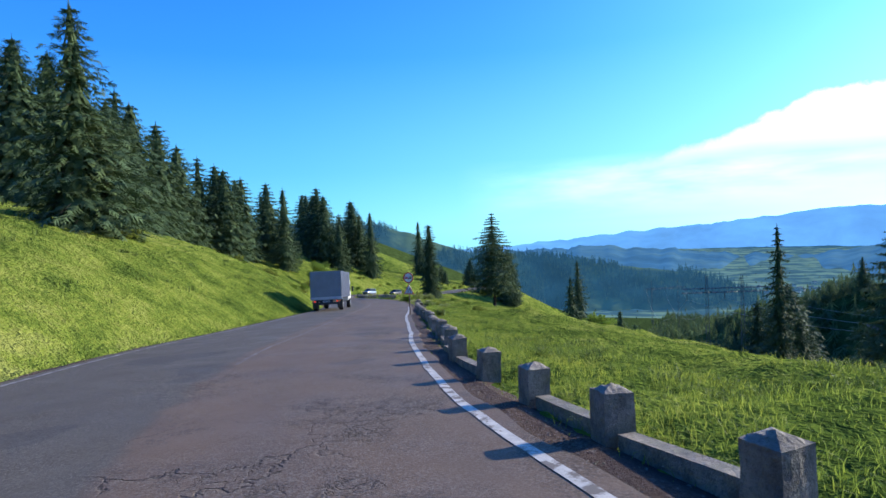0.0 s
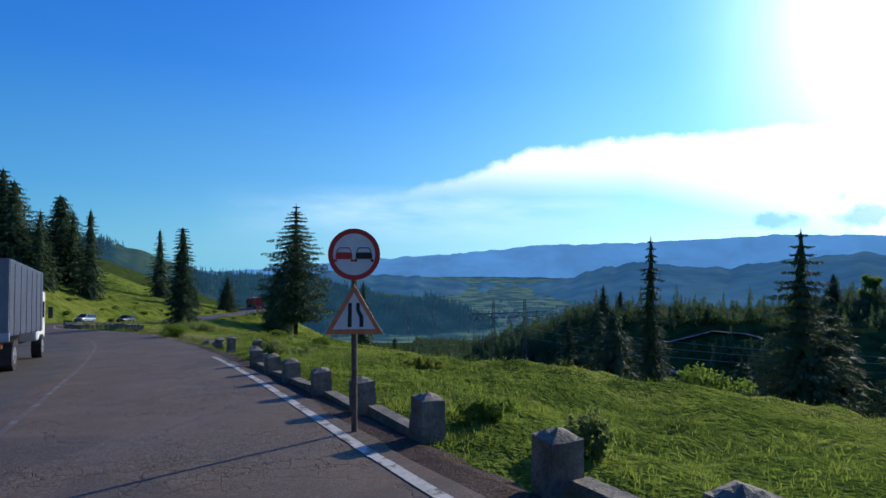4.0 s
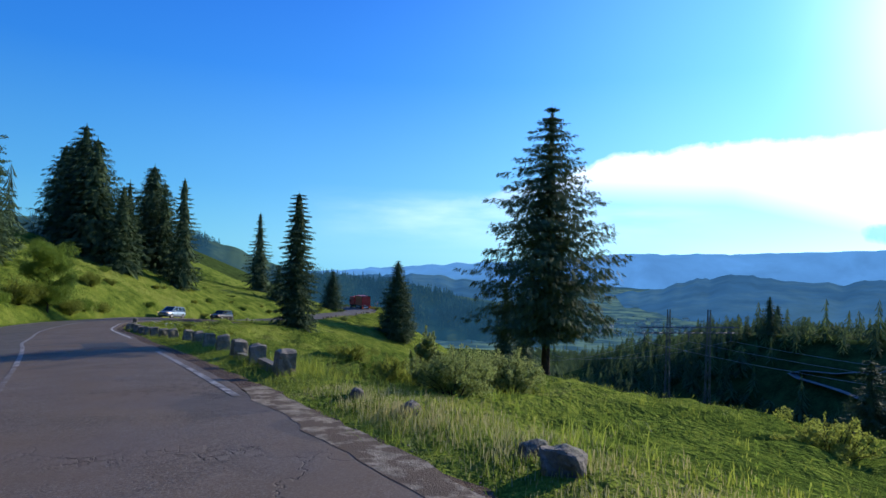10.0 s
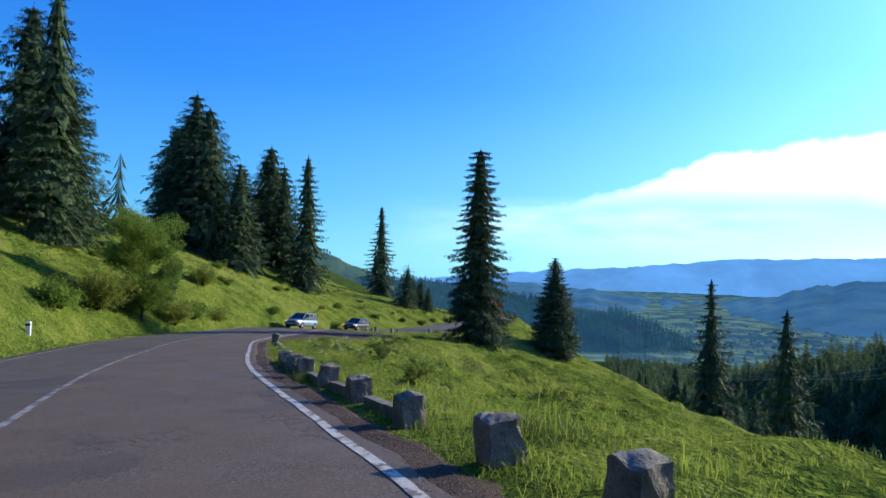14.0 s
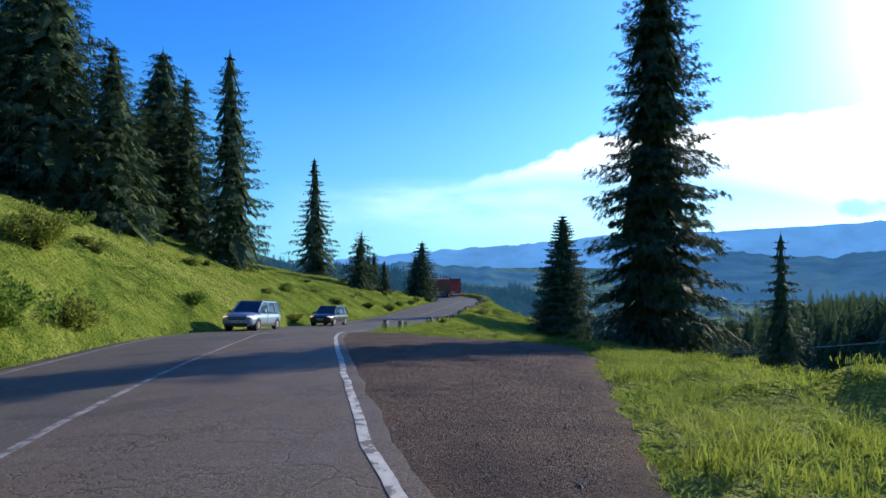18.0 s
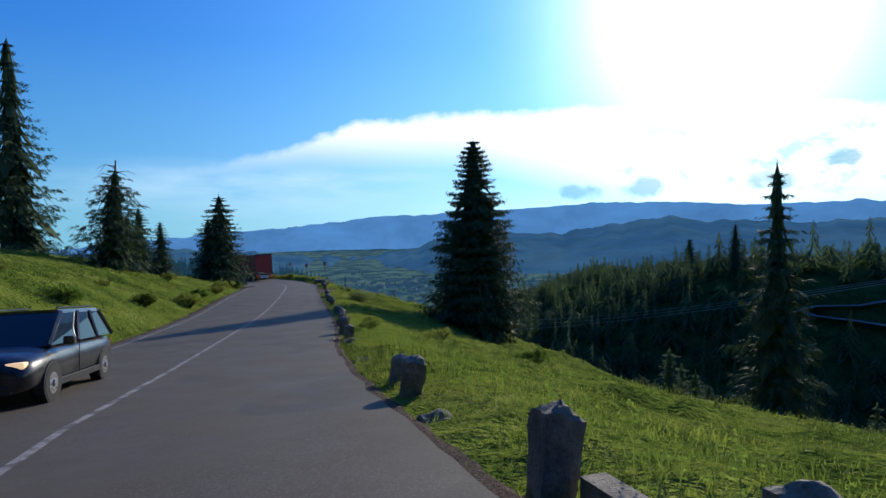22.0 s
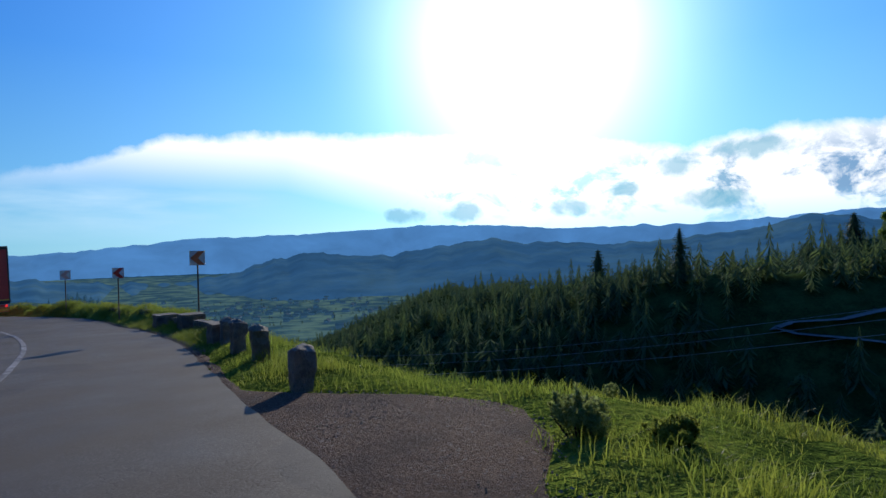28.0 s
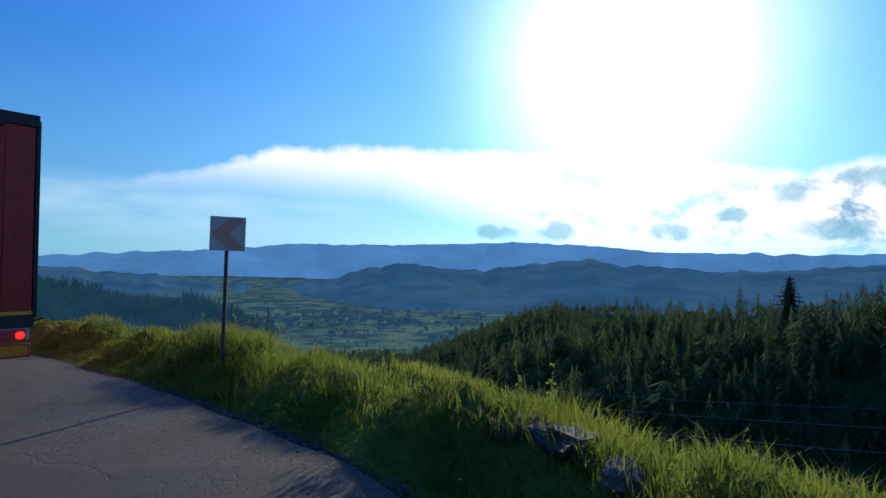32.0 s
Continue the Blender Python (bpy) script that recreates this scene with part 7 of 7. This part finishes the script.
# ------------------------------------------------ power line
def lattice(bm, p, q, w0, w1, n, r=0.07):
    """A square lattice mast from p to q."""
    p, q = Vector(p), Vector(q)
    ring = []
    for i in range(n + 1):
        c, w_ = p.lerp(q, i / n), w0 + (w1 - w0) * i / n
        ax = Vector((1, 0, 0)) if abs((q - p).normalized().x) < 0.9 else Vector((0, 0, 1))
        b = (q - p).normalized().cross(ax).normalized()
        a = b.cross((q - p).normalized())
        ring.append([c + a * w_ / 2 + b * w_ / 2, c - a * w_ / 2 + b * w_ / 2, c - a * w_ / 2 - b * w_ / 2, c + a * w_ / 2 - b * w_ / 2])
    for i in range(n):
        for j in range(4):
            tube(bm, ring[i][j], ring[i + 1][j], r, seg=4, caps=False)
            tube(bm, ring[i][j], ring[i + 1][(j + 1) % 4], r * 0.6, seg=3, caps=False)
    return bm


PYLON = plain("pylon_steel", (0.10, 0.11, 0.12), 0.6, 0.5, vary=0.2, scale=3)


def pylon(ax, ay, bx, by, top, beam, legs, label):
    ob = new("power_pylon")
    A, B = Vector((ax, ay, 0)), Vector((bx, by, 0))
    u = (B - A).normalized()
    for m in (A, B):
        part("mast", lattice(bm_new(), (m.x, m.y, top - legs), (m.x, m.y, top), 1.5, 0.5, 10), PYLON, ob)
    c, d = A - u * 7, B + u * 7
    part("crossbeam", lattice(bm_new(), (c.x, c.y, beam), (d.x, d.y, beam), 1.2, 1.2, 12), PYLON, ob)
    for f in (0.06, 0.5, 0.94):
        q = c.lerp(d, f)
        part("insulator", tube(bm_new(), (q.x, q.y, beam - 0.6), (q.x, q.y, beam - 2.4), 0.11, seg=6), PYLON, ob)
    return tagged(ob, label, "power pylon", "power pylons")


g1 = ground_height(3.1, 179.5)
pylon(3.1, 179.5, 12.3, 182.6, -16.2, -20.6, -16.2 - min(g1, ground_height(12.3, 182.6)) + 0.5, "lattice steel power pylon standing in the forest ravine")
g2 = ground_height(-35.0, 534.0)
pylon(-35.0, 534.0, -14.0, 547.0, -52.0, -60.0, -52.0 - min(g2, ground_height(-14, 547)) + 0.5, "distant lattice steel power pylon above the valley")
for i, f in enumerate((0.06, 0.5, 0.94)):
    a = Vector((-3.5, 177.3, -23.0)).lerp(Vector((18.9, 184.8, -23.0)), f)
    b = Vector((-41.0, 530.3, -62.4)).lerp(Vector((-8.0, 550.7, -62.4)), f)
    c = a + (a - b).normalized() * 260 + Vector((40, 0, 16))
    for p0, p1, sag in ((a, b, 14.0), (a, c, 9.0)):
        bm = bm_new()
        pts = [p0.lerp(p1, k_ / 16) - Vector((0, 0, sag * 4 * (k_ / 16) * (1 - k_ / 16))) for k_ in range(17)]
        loft(bm, [[q_ + Vector(o) for o in ((0.03, 0, 0), (0, 0, 0.03), (-0.03, 0, 0), (0, 0, -0.03))] for q_ in pts])
        me = bpy.data.meshes.new("power_wire")
        bm.to_mesh(me)
        bm.free()
        me.materials.append(STEEL)
        tagged(new("power_wire", me), "thin steel power line hung over the ravine", "wire", "power wires")

# ------------------------------------------------ village in the valley
rng = np.random.default_rng(21)
WV, WF, RV, RF = [], [], [], []
for i in range(120):
    a, r = radians(rng.normal(17, 7.5)), rng.normal(1500, 190)
    x, y = -65 + r * math.sin(a), 150 + r * math.cos(a)
    z = ground_height(x, y)
    w_, l_, h_ = rng.uniform(3.5, 6), rng.uniform(5, 9), rng.uniform(3.5, 6)
    th = rng.uniform(0, 3.14)
    ca, sa = math.cos(th), math.sin(th)
    P = lambda u, v, k_: (x + u * ca - v * sa, y + u * sa + v * ca, z + k_)
    n = len(WV)
    WV += [P(-w_, -l_, -2), P(w_, -l_, -2), P(w_, l_, -2), P(-w_, l_, -2), P(-w_, -l_, h_), P(w_, -l_, h_), P(w_, l_, h_), P(-w_, l_, h_)]
    WF += [(n, n + 1, n + 5, n + 4), (n + 1, n + 2, n + 6, n + 5), (n + 2, n + 3, n + 7, n + 6), (n + 3, n, n + 4, n + 7)]
    n = len(RV)
    RV += [P(-w_ - 0.6, -l_ - 0.6, h_ - 0.3), P(w_ + 0.6, -l_ - 0.6, h_ - 0.3), P(0, -l_ - 0.6, h_ + w_ * 0.7), P(-w_ - 0.6, l_ + 0.6, h_ - 0.3), P(w_ + 0.6, l_ + 0.6, h_ - 0.3), P(0, l_ + 0.6, h_ + w_ * 0.7)]
    RF += [(n, n + 2, n + 5, n + 3), (n + 1, n + 4, n + 5, n + 2), (n, n + 1, n + 2, n + 2), (n + 3, n + 5, n + 4, n + 4)]
# walls and roofs also glow half blue, the valley's haze put into them
WALL = make_distance("village_plaster", (0.40, 0.40, 0.38), (0.55, 0.53, 0.48), (0.045, 0.13, 0.23), 0.5, 0.05)
ROOF = make_distance("village_roofs", (0.10, 0.09, 0.085), (0.17, 0.11, 0.09), (0.045, 0.13, 0.23), 0.5, 0.03)
RF = [f if f[2] != f[3] else (f[0], f[1], f[2], f[0]) for f in RF]
tri = [t for f in RF for t in ((f[0], f[1], f[2]), (f[0], f[2], f[3])) if len(set(t)) == 3]
tagged(mesh_from("village_walls", WV, WF, WALL), "pale plastered houses of a distant valley village", "village", kind="stuff")
tagged(mesh_from("village_roofs", RV, tri, ROOF), "reddish-brown roofs of a distant valley village", "village", kind="stuff")
# trees between the houses and on the valley floor
pts = np.stack([rng.normal(250, 420, 500), rng.normal(1500, 380, 500)], 1)
forest("valley_trees", np.column_stack([pts, ground_z(pts[:, 0], pts[:, 1])]), rng.uniform(6, 12, len(pts)), FAR_NEEDLES, "scattered trees on the distant valley floor", 12, layers=3, fingers=6, leafy=0.9)

# a white marker post on the far side
ob = new("marker_post")
part("post", box(bm_new(), -0.09, 0.09, -0.06, 0.06, -0.2, 0.52, 0.02), SIGN_WHITE, ob)
part("band", box(bm_new(), -0.095, 0.095, -0.066, -0.061, 0.34, 0.44), BLACK, ob)
p, t = road_at(116.0, -5.2)
ob.matrix_world = pose(p[0], p[1], ground_height(p[0], p[1]), 0, 0, 30)
tagged(ob, "short white roadside marker post with a black band", "marker post")


# ------------------------------------------------ grass
def grass(name, n, s_rng, d_fn, h_rng, mat, label, seed, blades=7, spread=0.10, width=0.012, lean=0.35, clump=0.0, category="grass", skip=None):
    """Tufts of blades over a strip beside the road, as one object."""
    rng = np.random.default_rng(seed)
    s = rng.uniform(*s_rng, n)
    d = d_fn(s, rng)
    p, _ = road_at(s, d)
    keep = np.ones(n, bool)
    if clump:
        keep &= np.array([noise.noise((a * 0.45, b * 0.45, seed * 1.7)) for a, b in p[:, :2]]) > clump
    keep &= ~((d > 0) & (d < right_edge(s) + np.interp(s, [146, 152], [0.46, 0.22]) + lay_by(s)))
    keep &= np.abs(d) > 3.8
    p, s, d = p[keep], s[keep], d[keep]
    z = ground_z(p[:, 0], p[:, 1])
    m = len(p)
    c = np.repeat(np.column_stack([p[:, 0], p[:, 1], z]), blades, 0)
    k_ = len(c)
    c[:, :2] += rng.normal(0, spread, (k_, 2))
    tall = np.repeat(rng.uniform(*h_rng, m) * np.clip(0.85 + 1.0 * np.array([noise.noise((a * 0.3, b * 0.3, 5.0)) + 0.8 * noise.noise((a * 1.1, b * 1.1, 2.0)) for a, b in p[:, :2]]), 0.35, 1.6), blades) * rng.uniform(0.55, 1.15, k_)
    a = rng.uniform(0, 6.28, k_)
    u = np.stack([np.cos(a), np.sin(a), np.zeros(k_)], 1) * (width * rng.uniform(0.6, 1.5, k_))[:, None]
    b = rng.uniform(0, 6.28, k_)
    l_ = np.stack([np.cos(b), np.sin(b), np.zeros(k_)], 1) * (tall * lean * rng.uniform(0.2, 1.6, k_))[:, None]
    base = c - [0, 0, 0.03]
    midp = c + l_ * 0.35 + np.stack([np.zeros(k_), np.zeros(k_), tall * 0.6], 1)
    tip = c + l_ + np.stack([np.zeros(k_), np.zeros(k_), tall], 1)
    V = np.stack([base - u, base + u, midp - u * 0.7, midp + u * 0.7, tip], 1).reshape(-1, 3)
    o = np.arange(k_)[:, None] * 5
    F = np.concatenate([o + [0, 1, 3], o + [0, 3, 2], o + [2, 3, 4]], 1).reshape(-1, 3)
    ob = mesh_from(name, V, F, mat)
    return tagged(ob, label, category, kind="stuff")


TUSSOCK = make_blades("tussock_blades", (0.058, 0.095, 0.017), (0.145, 0.195, 0.035), 0.45)


def near_right(s, rng):
    return right_edge(s) + np.interp(s, [146, 152], [0.46, 0.22]) + lay_by(s) + np.abs(rng.normal(0, 1, len(s))) * 1.9


def far_right(s, rng):
    return 6.5 + lay_by(s) + rng.uniform(0, 1, len(s)) ** 1.4 * 24


def near_left(s, rng):
    return -(np.interp(s, ARC - S0, LEFT_W) + 0.65 + np.abs(rng.normal(0, 1, len(s))) * 3.2)


grass("verge_grass", 26000, (-4, 246), near_right, (0.05, 0.15), BLADES, "lush green grass along the road verge", 1, blades=7, width=0.0042, lean=1.1)
grass("meadow_grass", 26000, (-4, 240), far_right, (0.025, 0.075), BLADES, "short sunlit meadow grass on the slope", 2, blades=5, width=0.0065, spread=0.22, lean=1.4)
grass("bank_grass", 14000, (0, 236), near_left, (0.04, 0.12), BLADES, "lush grass on the bank above the road", 3, blades=6, width=0.006, spread=0.18, lean=1.3)
grass("dry_grass", 1500, (55, 70), lambda s, r: 4.7 + np.abs(r.normal(0, 1.0, len(s))), (0.06, 0.18), DRY, "dry yellowish grass at the road's edge", 4, width=0.004)
grass("tall_grass", 1300, (150, 246), lambda s, r: 4.9 + np.abs(r.normal(0, 1.1, len(s))), (0.12, 0.30), BLADES, "tall seeding grass beside the road", 6, blades=5, width=0.005, lean=0.4, clump=0.05)
grass("tall_grass", 1100, (56, 112), lambda s, r: 5.6 + np.abs(r.normal(0, 1.6, len(s))), (0.18, 0.42), BLADES, "tall uncut grass beside the guard stones", 7, blades=6, width=0.006, lean=0.4, clump=0.05)
grass("lush_clumps", 3600, (98, 150), lambda s, r: 4.9 + lay_by(s) + r.uniform(0, 1, len(s)) ** 1.4 * 15, (0.12, 0.30), BLADES, "lush grass clumps on the hummocky slope", 10, blades=18, width=0.006, spread=0.11, lean=0.8, clump=0.12)
grass("lush_clumps", 1500, (40, 98), lambda s, r: 5.0 + r.uniform(0, 1, len(s)) ** 1.6 * 10, (0.10, 0.26), BLADES, "lush grass clumps beside the guard stones", 11, blades=16, width=0.005, spread=0.11, lean=0.8, clump=0.15)
grass("lush_clumps", 3000, (150, 226), lambda s, r: 4.5 + lay_by(s) + r.uniform(0, 1, len(s)) ** 1.6 * 8, (0.10, 0.26), BLADES, "lush grass clumps on the lower verge", 12, blades=16, width=0.005, spread=0.11, lean=0.8, clump=0.15)
grass("lush_clumps", 4200, (217, 243), lambda s, r: right_edge(s) + 0.35 + r.uniform(0, 1, len(s)) ** 1.3 * 2.4, (0.08, 0.22), BLADES, "lush grass on the bank along the bend", 15, blades=14, width=0.0045, spread=0.10, lean=0.9)
grass("grass_tussocks", 14000, (-4, 235), lambda s, r: 6.2 + r.uniform(0, 1, len(s)) ** 1.5 * 34, (0.06, 0.17), TUSSOCK, "dark green tussocks scattered over the meadow", 8, blades=24, width=0.007, spread=0.13, clump=0.12, lean=1.2)
grass("bank_tussocks", 3400, (20, 225), lambda s, r: -(6.5 + r.uniform(0, 1, len(s)) * 22), (0.10, 0.26), TUSSOCK, "dark green tussocks on the grass bank", 9, blades=16, width=0.014, spread=0.18, clump=0.18)

# a trodden path along the meadow's lower edge
ps = np.linspace(60, 175, 90)
px = np.interp(ps, [p[1] for p in WOOD_EDGE][::-1], [p[0] for p in WOOD_EDGE][::-1]) - 3.5
V, F = [], []
for i, (x, y) in enumerate(zip(px, ps)):
    for k_ in range(4):
        xx = x - 0.9 + 0.6 * k_ + 0.25 * noise.noise((y * 0.3, 0.0, 0.0))
        V.append((xx, y, ground_height(xx, y) + (0.05 if k_ in (1, 2) else -0.06)))
    if i:
        F += [(i * 4 + k_ - 4, i * 4 + k_ - 3, i * 4 + k_ + 1, i * 4 + k_) for k_ in range(3)]
tagged(mesh_from("meadow_path", V, F, GRAVEL, smooth=True), "pale trodden path along the lower meadow edge", "path", kind="structure")


def loose_stones(name, n, place, label, seed):
    """Small angular stones lying on gravel, as one object."""
    rng = np.random.default_rng(seed)
    c, size = place(rng, n)
    o = np.array([(1, 0, 0), (0, 1, 0), (-1, 0, 0), (0, -1, 0), (0, 0, 0.7), (0, 0, -0.5)], float)
    th = rng.uniform(0, 6.28, n)
    v = o[None] * rng.uniform(0.6, 1.3, (n, 6, 1)) * size[:, None, None]
    x = v[..., 0] * np.cos(th)[:, None] - v[..., 1] * np.sin(th)[:, None]
    y = v[..., 0] * np.sin(th)[:, None] + v[..., 1] * np.cos(th)[:, None]
    V = np.stack([x, y, v[..., 2]], -1) + c[:, None]
    f = np.array([(0, 1, 4), (1, 2, 4), (2, 3, 4), (3, 0, 4), (1, 0, 5), (2, 1, 5), (3, 2, 5), (0, 3, 5)])
    F = (np.arange(n)[:, None, None] * 6 + f[None]).reshape(-1, 3)
    return tagged(mesh_from(name, V.reshape(-1, 3), F, ROCK), label, "gravel", kind="stuff")


def on_lay_by(rng, n):
    s = rng.uniform(119, 149, n)
    l_ = right_edge(s) + 0.1 + rng.uniform(0, 1, n) * np.maximum(lay_by(s), 0.3)
    p, _ = road_at(s, l_)
    p[:, 2] += -0.02 - 0.06 * np.maximum(l_ - 4.6, 0)
    return p, rng.uniform(0.005, 0.014, n) * np.where(rng.random(n) < 0.03, 2.2, 1.0)


def on_shoulder(rng, n):
    s = rng.uniform(-2, 118, n)
    p, _ = road_at(s, right_edge(s) - 0.05 + np.abs(rng.normal(0, 0.3, n)))
    p[:, 2] -= 0.02
    return p, rng.uniform(0.006, 0.016, n)


loose_stones("loose_gravel", 9000, on_lay_by, "loose stones scattered over the gravel lay-by", 41)
def on_lower_edge(rng, n):
    s = rng.uniform(150, 242, n)
    p, _ = road_at(s, right_edge(s) - 0.02 + rng.normal(0, 0.10, n))
    p[:, 2] -= 0.005
    return p, rng.uniform(0.004, 0.011, n) * np.where(s > 214, rng.uniform(1.0, 2.4, n), 1.0)


def on_bend_edge(rng, n):
    s = rng.uniform(217, 241, n)
    p, _ = road_at(s, right_edge(s) - 0.02 + np.abs(rng.normal(0, 0.16, n)))
    p[:, 2] -= 0.01
    return p, rng.uniform(0.006, 0.022, n)


def on_bay(rng, n):
    s = rng.uniform(204.6, 211.2, n)
    l_ = right_edge(s) + rng.uniform(0, 1, n) * (lay_by(s) + 0.7)
    p, _ = road_at(s, l_)
    p[:, 2] -= 0.06 * np.maximum(l_ - 4.6, 0) + 0.034
    return p, rng.uniform(0.008, 0.022, n)


loose_stones("loose_gravel", 1500, on_bay, "coarse stones pressed into the rutted gravel bay", 45)
loose_stones("loose_gravel", 4200, on_bend_edge, "pale coarse gravel along the road edge at the bend", 44)
loose_stones("loose_gravel", 3600, on_lower_edge, "fine pale grit along the asphalt's lower edge", 43)
loose_stones("loose_gravel", 4200, on_shoulder, "loose stones along the crumbling road edge", 42)


def weeds(name, n, s_rng, d_fn, h_rng, seed, label):
    """Upright weed stalks with small side leaves, as one object."""
    rng = np.random.default_rng(seed)
    s = rng.uniform(*s_rng, n)
    p, _ = road_at(s, d_fn(s, rng))
    z = ground_z(p[:, 0], p[:, 1])
    V = []
    for (x, y), zz in zip(p[:, :2], z):
        h = rng.uniform(*h_rng)
        lx, ly = rng.normal(0, 0.08, 2) * h
        V += [(x - 0.005, y, zz), (x + 0.005, y, zz), (x + lx, y + ly, zz + h)]
        for k_ in range(int(h * 26)):
            f = rng.uniform(0.2, 1.0)
            a = rng.uniform(0, 6.28)
            ln = rng.uniform(0.02, 0.05) * (1.2 - f * 0.6)
            cx, cy, cz = x + lx * f, y + ly * f, zz + h * f
            V += [(cx, cy, cz), (cx + math.cos(a) * ln - math.sin(a) * 0.006, cy + math.sin(a) * ln + math.cos(a) * 0.006, cz + 0.015), (cx + math.cos(a) * ln * 1.3, cy + math.sin(a) * ln * 1.3, cz - 0.01)]
    ob = mesh_from(name, V, np.arange(len(V)).reshape(-1, 3), LEAVES)
    return tagged(ob, label, "weeds", kind="stuff")


def seed_stalk(x, y, h, seed):
    """A tall dock-like weed: stem with dense knots of seeds and a few basal leaves."""
    rng = np.random.default_rng(seed)
    ob = new("weed")
    lx, ly = rng.normal(0, 0.06, 2) * h
    part("stem", tube(bm_new(), (0, 0, -0.05), (lx, ly, h), 0.006, 0.003, 5), DOCK, ob)
    f = np.linspace(0.42, 1.0, 13)
    cs = np.column_stack([lx * f, ly * f, h * f])
    v, fc = leaf_cloud(rng, cs, 0.016 * (1.35 - f) + 0.004, 260, 0.008)
    mesh_from("seed_head", v, fc, DOCK, ob)
    cs = np.column_stack([rng.normal(0, 0.07, 8), rng.normal(0, 0.07, 8), rng.uniform(0.05, 0.20, 8)])
    v, fc = leaf_cloud(rng, cs * [0.6, 0.6, 0.6], np.full(8, 0.04), 96, 0.016)
    mesh_from("leaves", v, fc, LEAVES, ob)
    ob.matrix_world = pose(x, y, ground_height(x, y))
    return tagged(ob, "tall weed with dark seed heads at the road's edge", "weed", "seeding weeds on the verge")


DOCK = make_needles("dock_seed", (0.035, 0.040, 0.016), (0.085, 0.080, 0.03), 0.2)
rng = random.Random(17)
for k in range(13):
    s = rng.uniform(164.3, 166.0)
    p, _ = road_at(s, rng.uniform(4.35, 5.3))
    seed_stalk(p[0], p[1], rng.uniform(0.14, 0.34), 800 + k)
# small white flowers on the hummocks
rng = np.random.default_rng(23)
fs = rng.uniform(108, 119, 46)
fp, _ = road_at(fs, rng.uniform(6.0, 10.5, 46))
fz = ground_z(fp[:, 0], fp[:, 1]) + rng.uniform(0.12, 0.3, 46)
v, f = leaf_cloud(rng, np.column_stack([fp[:, 0], fp[:, 1], fz]), rng.uniform(0.05, 0.14, 46), 900, 0.016)
tagged(mesh_from("meadow_flowers", v, f, plain("white_petals", (0.75, 0.74, 0.66), 0.7, vary=0.1)), "small white flowers scattered over the grass hummocks", "flowers", kind="stuff")

weeds("weeds", 240, (150, 178), lambda s, r: 4.7 + np.abs(r.normal(0, 0.8, len(s))), (0.25, 0.6), 3, "upright weed stalks at the road's edge")
weeds("weeds", 70, (218, 242), lambda s, r: 5.2 + np.abs(r.normal(0, 0.8, len(s))), (0.2, 0.5), 4, "seeding weed stalks above the drop")
weeds("weeds", 160, (60, 112), lambda s, r: 5.4 + np.abs(r.normal(0, 1.6, len(s))), (0.2, 0.5), 5, "leafy weeds in the verge")
weeds("weeds", 120, (28, 56), lambda s, r: 5.2 + np.abs(r.normal(0, 0.8, len(s))), (0.2, 0.45), 6, "leafy weeds beside the guard stones")
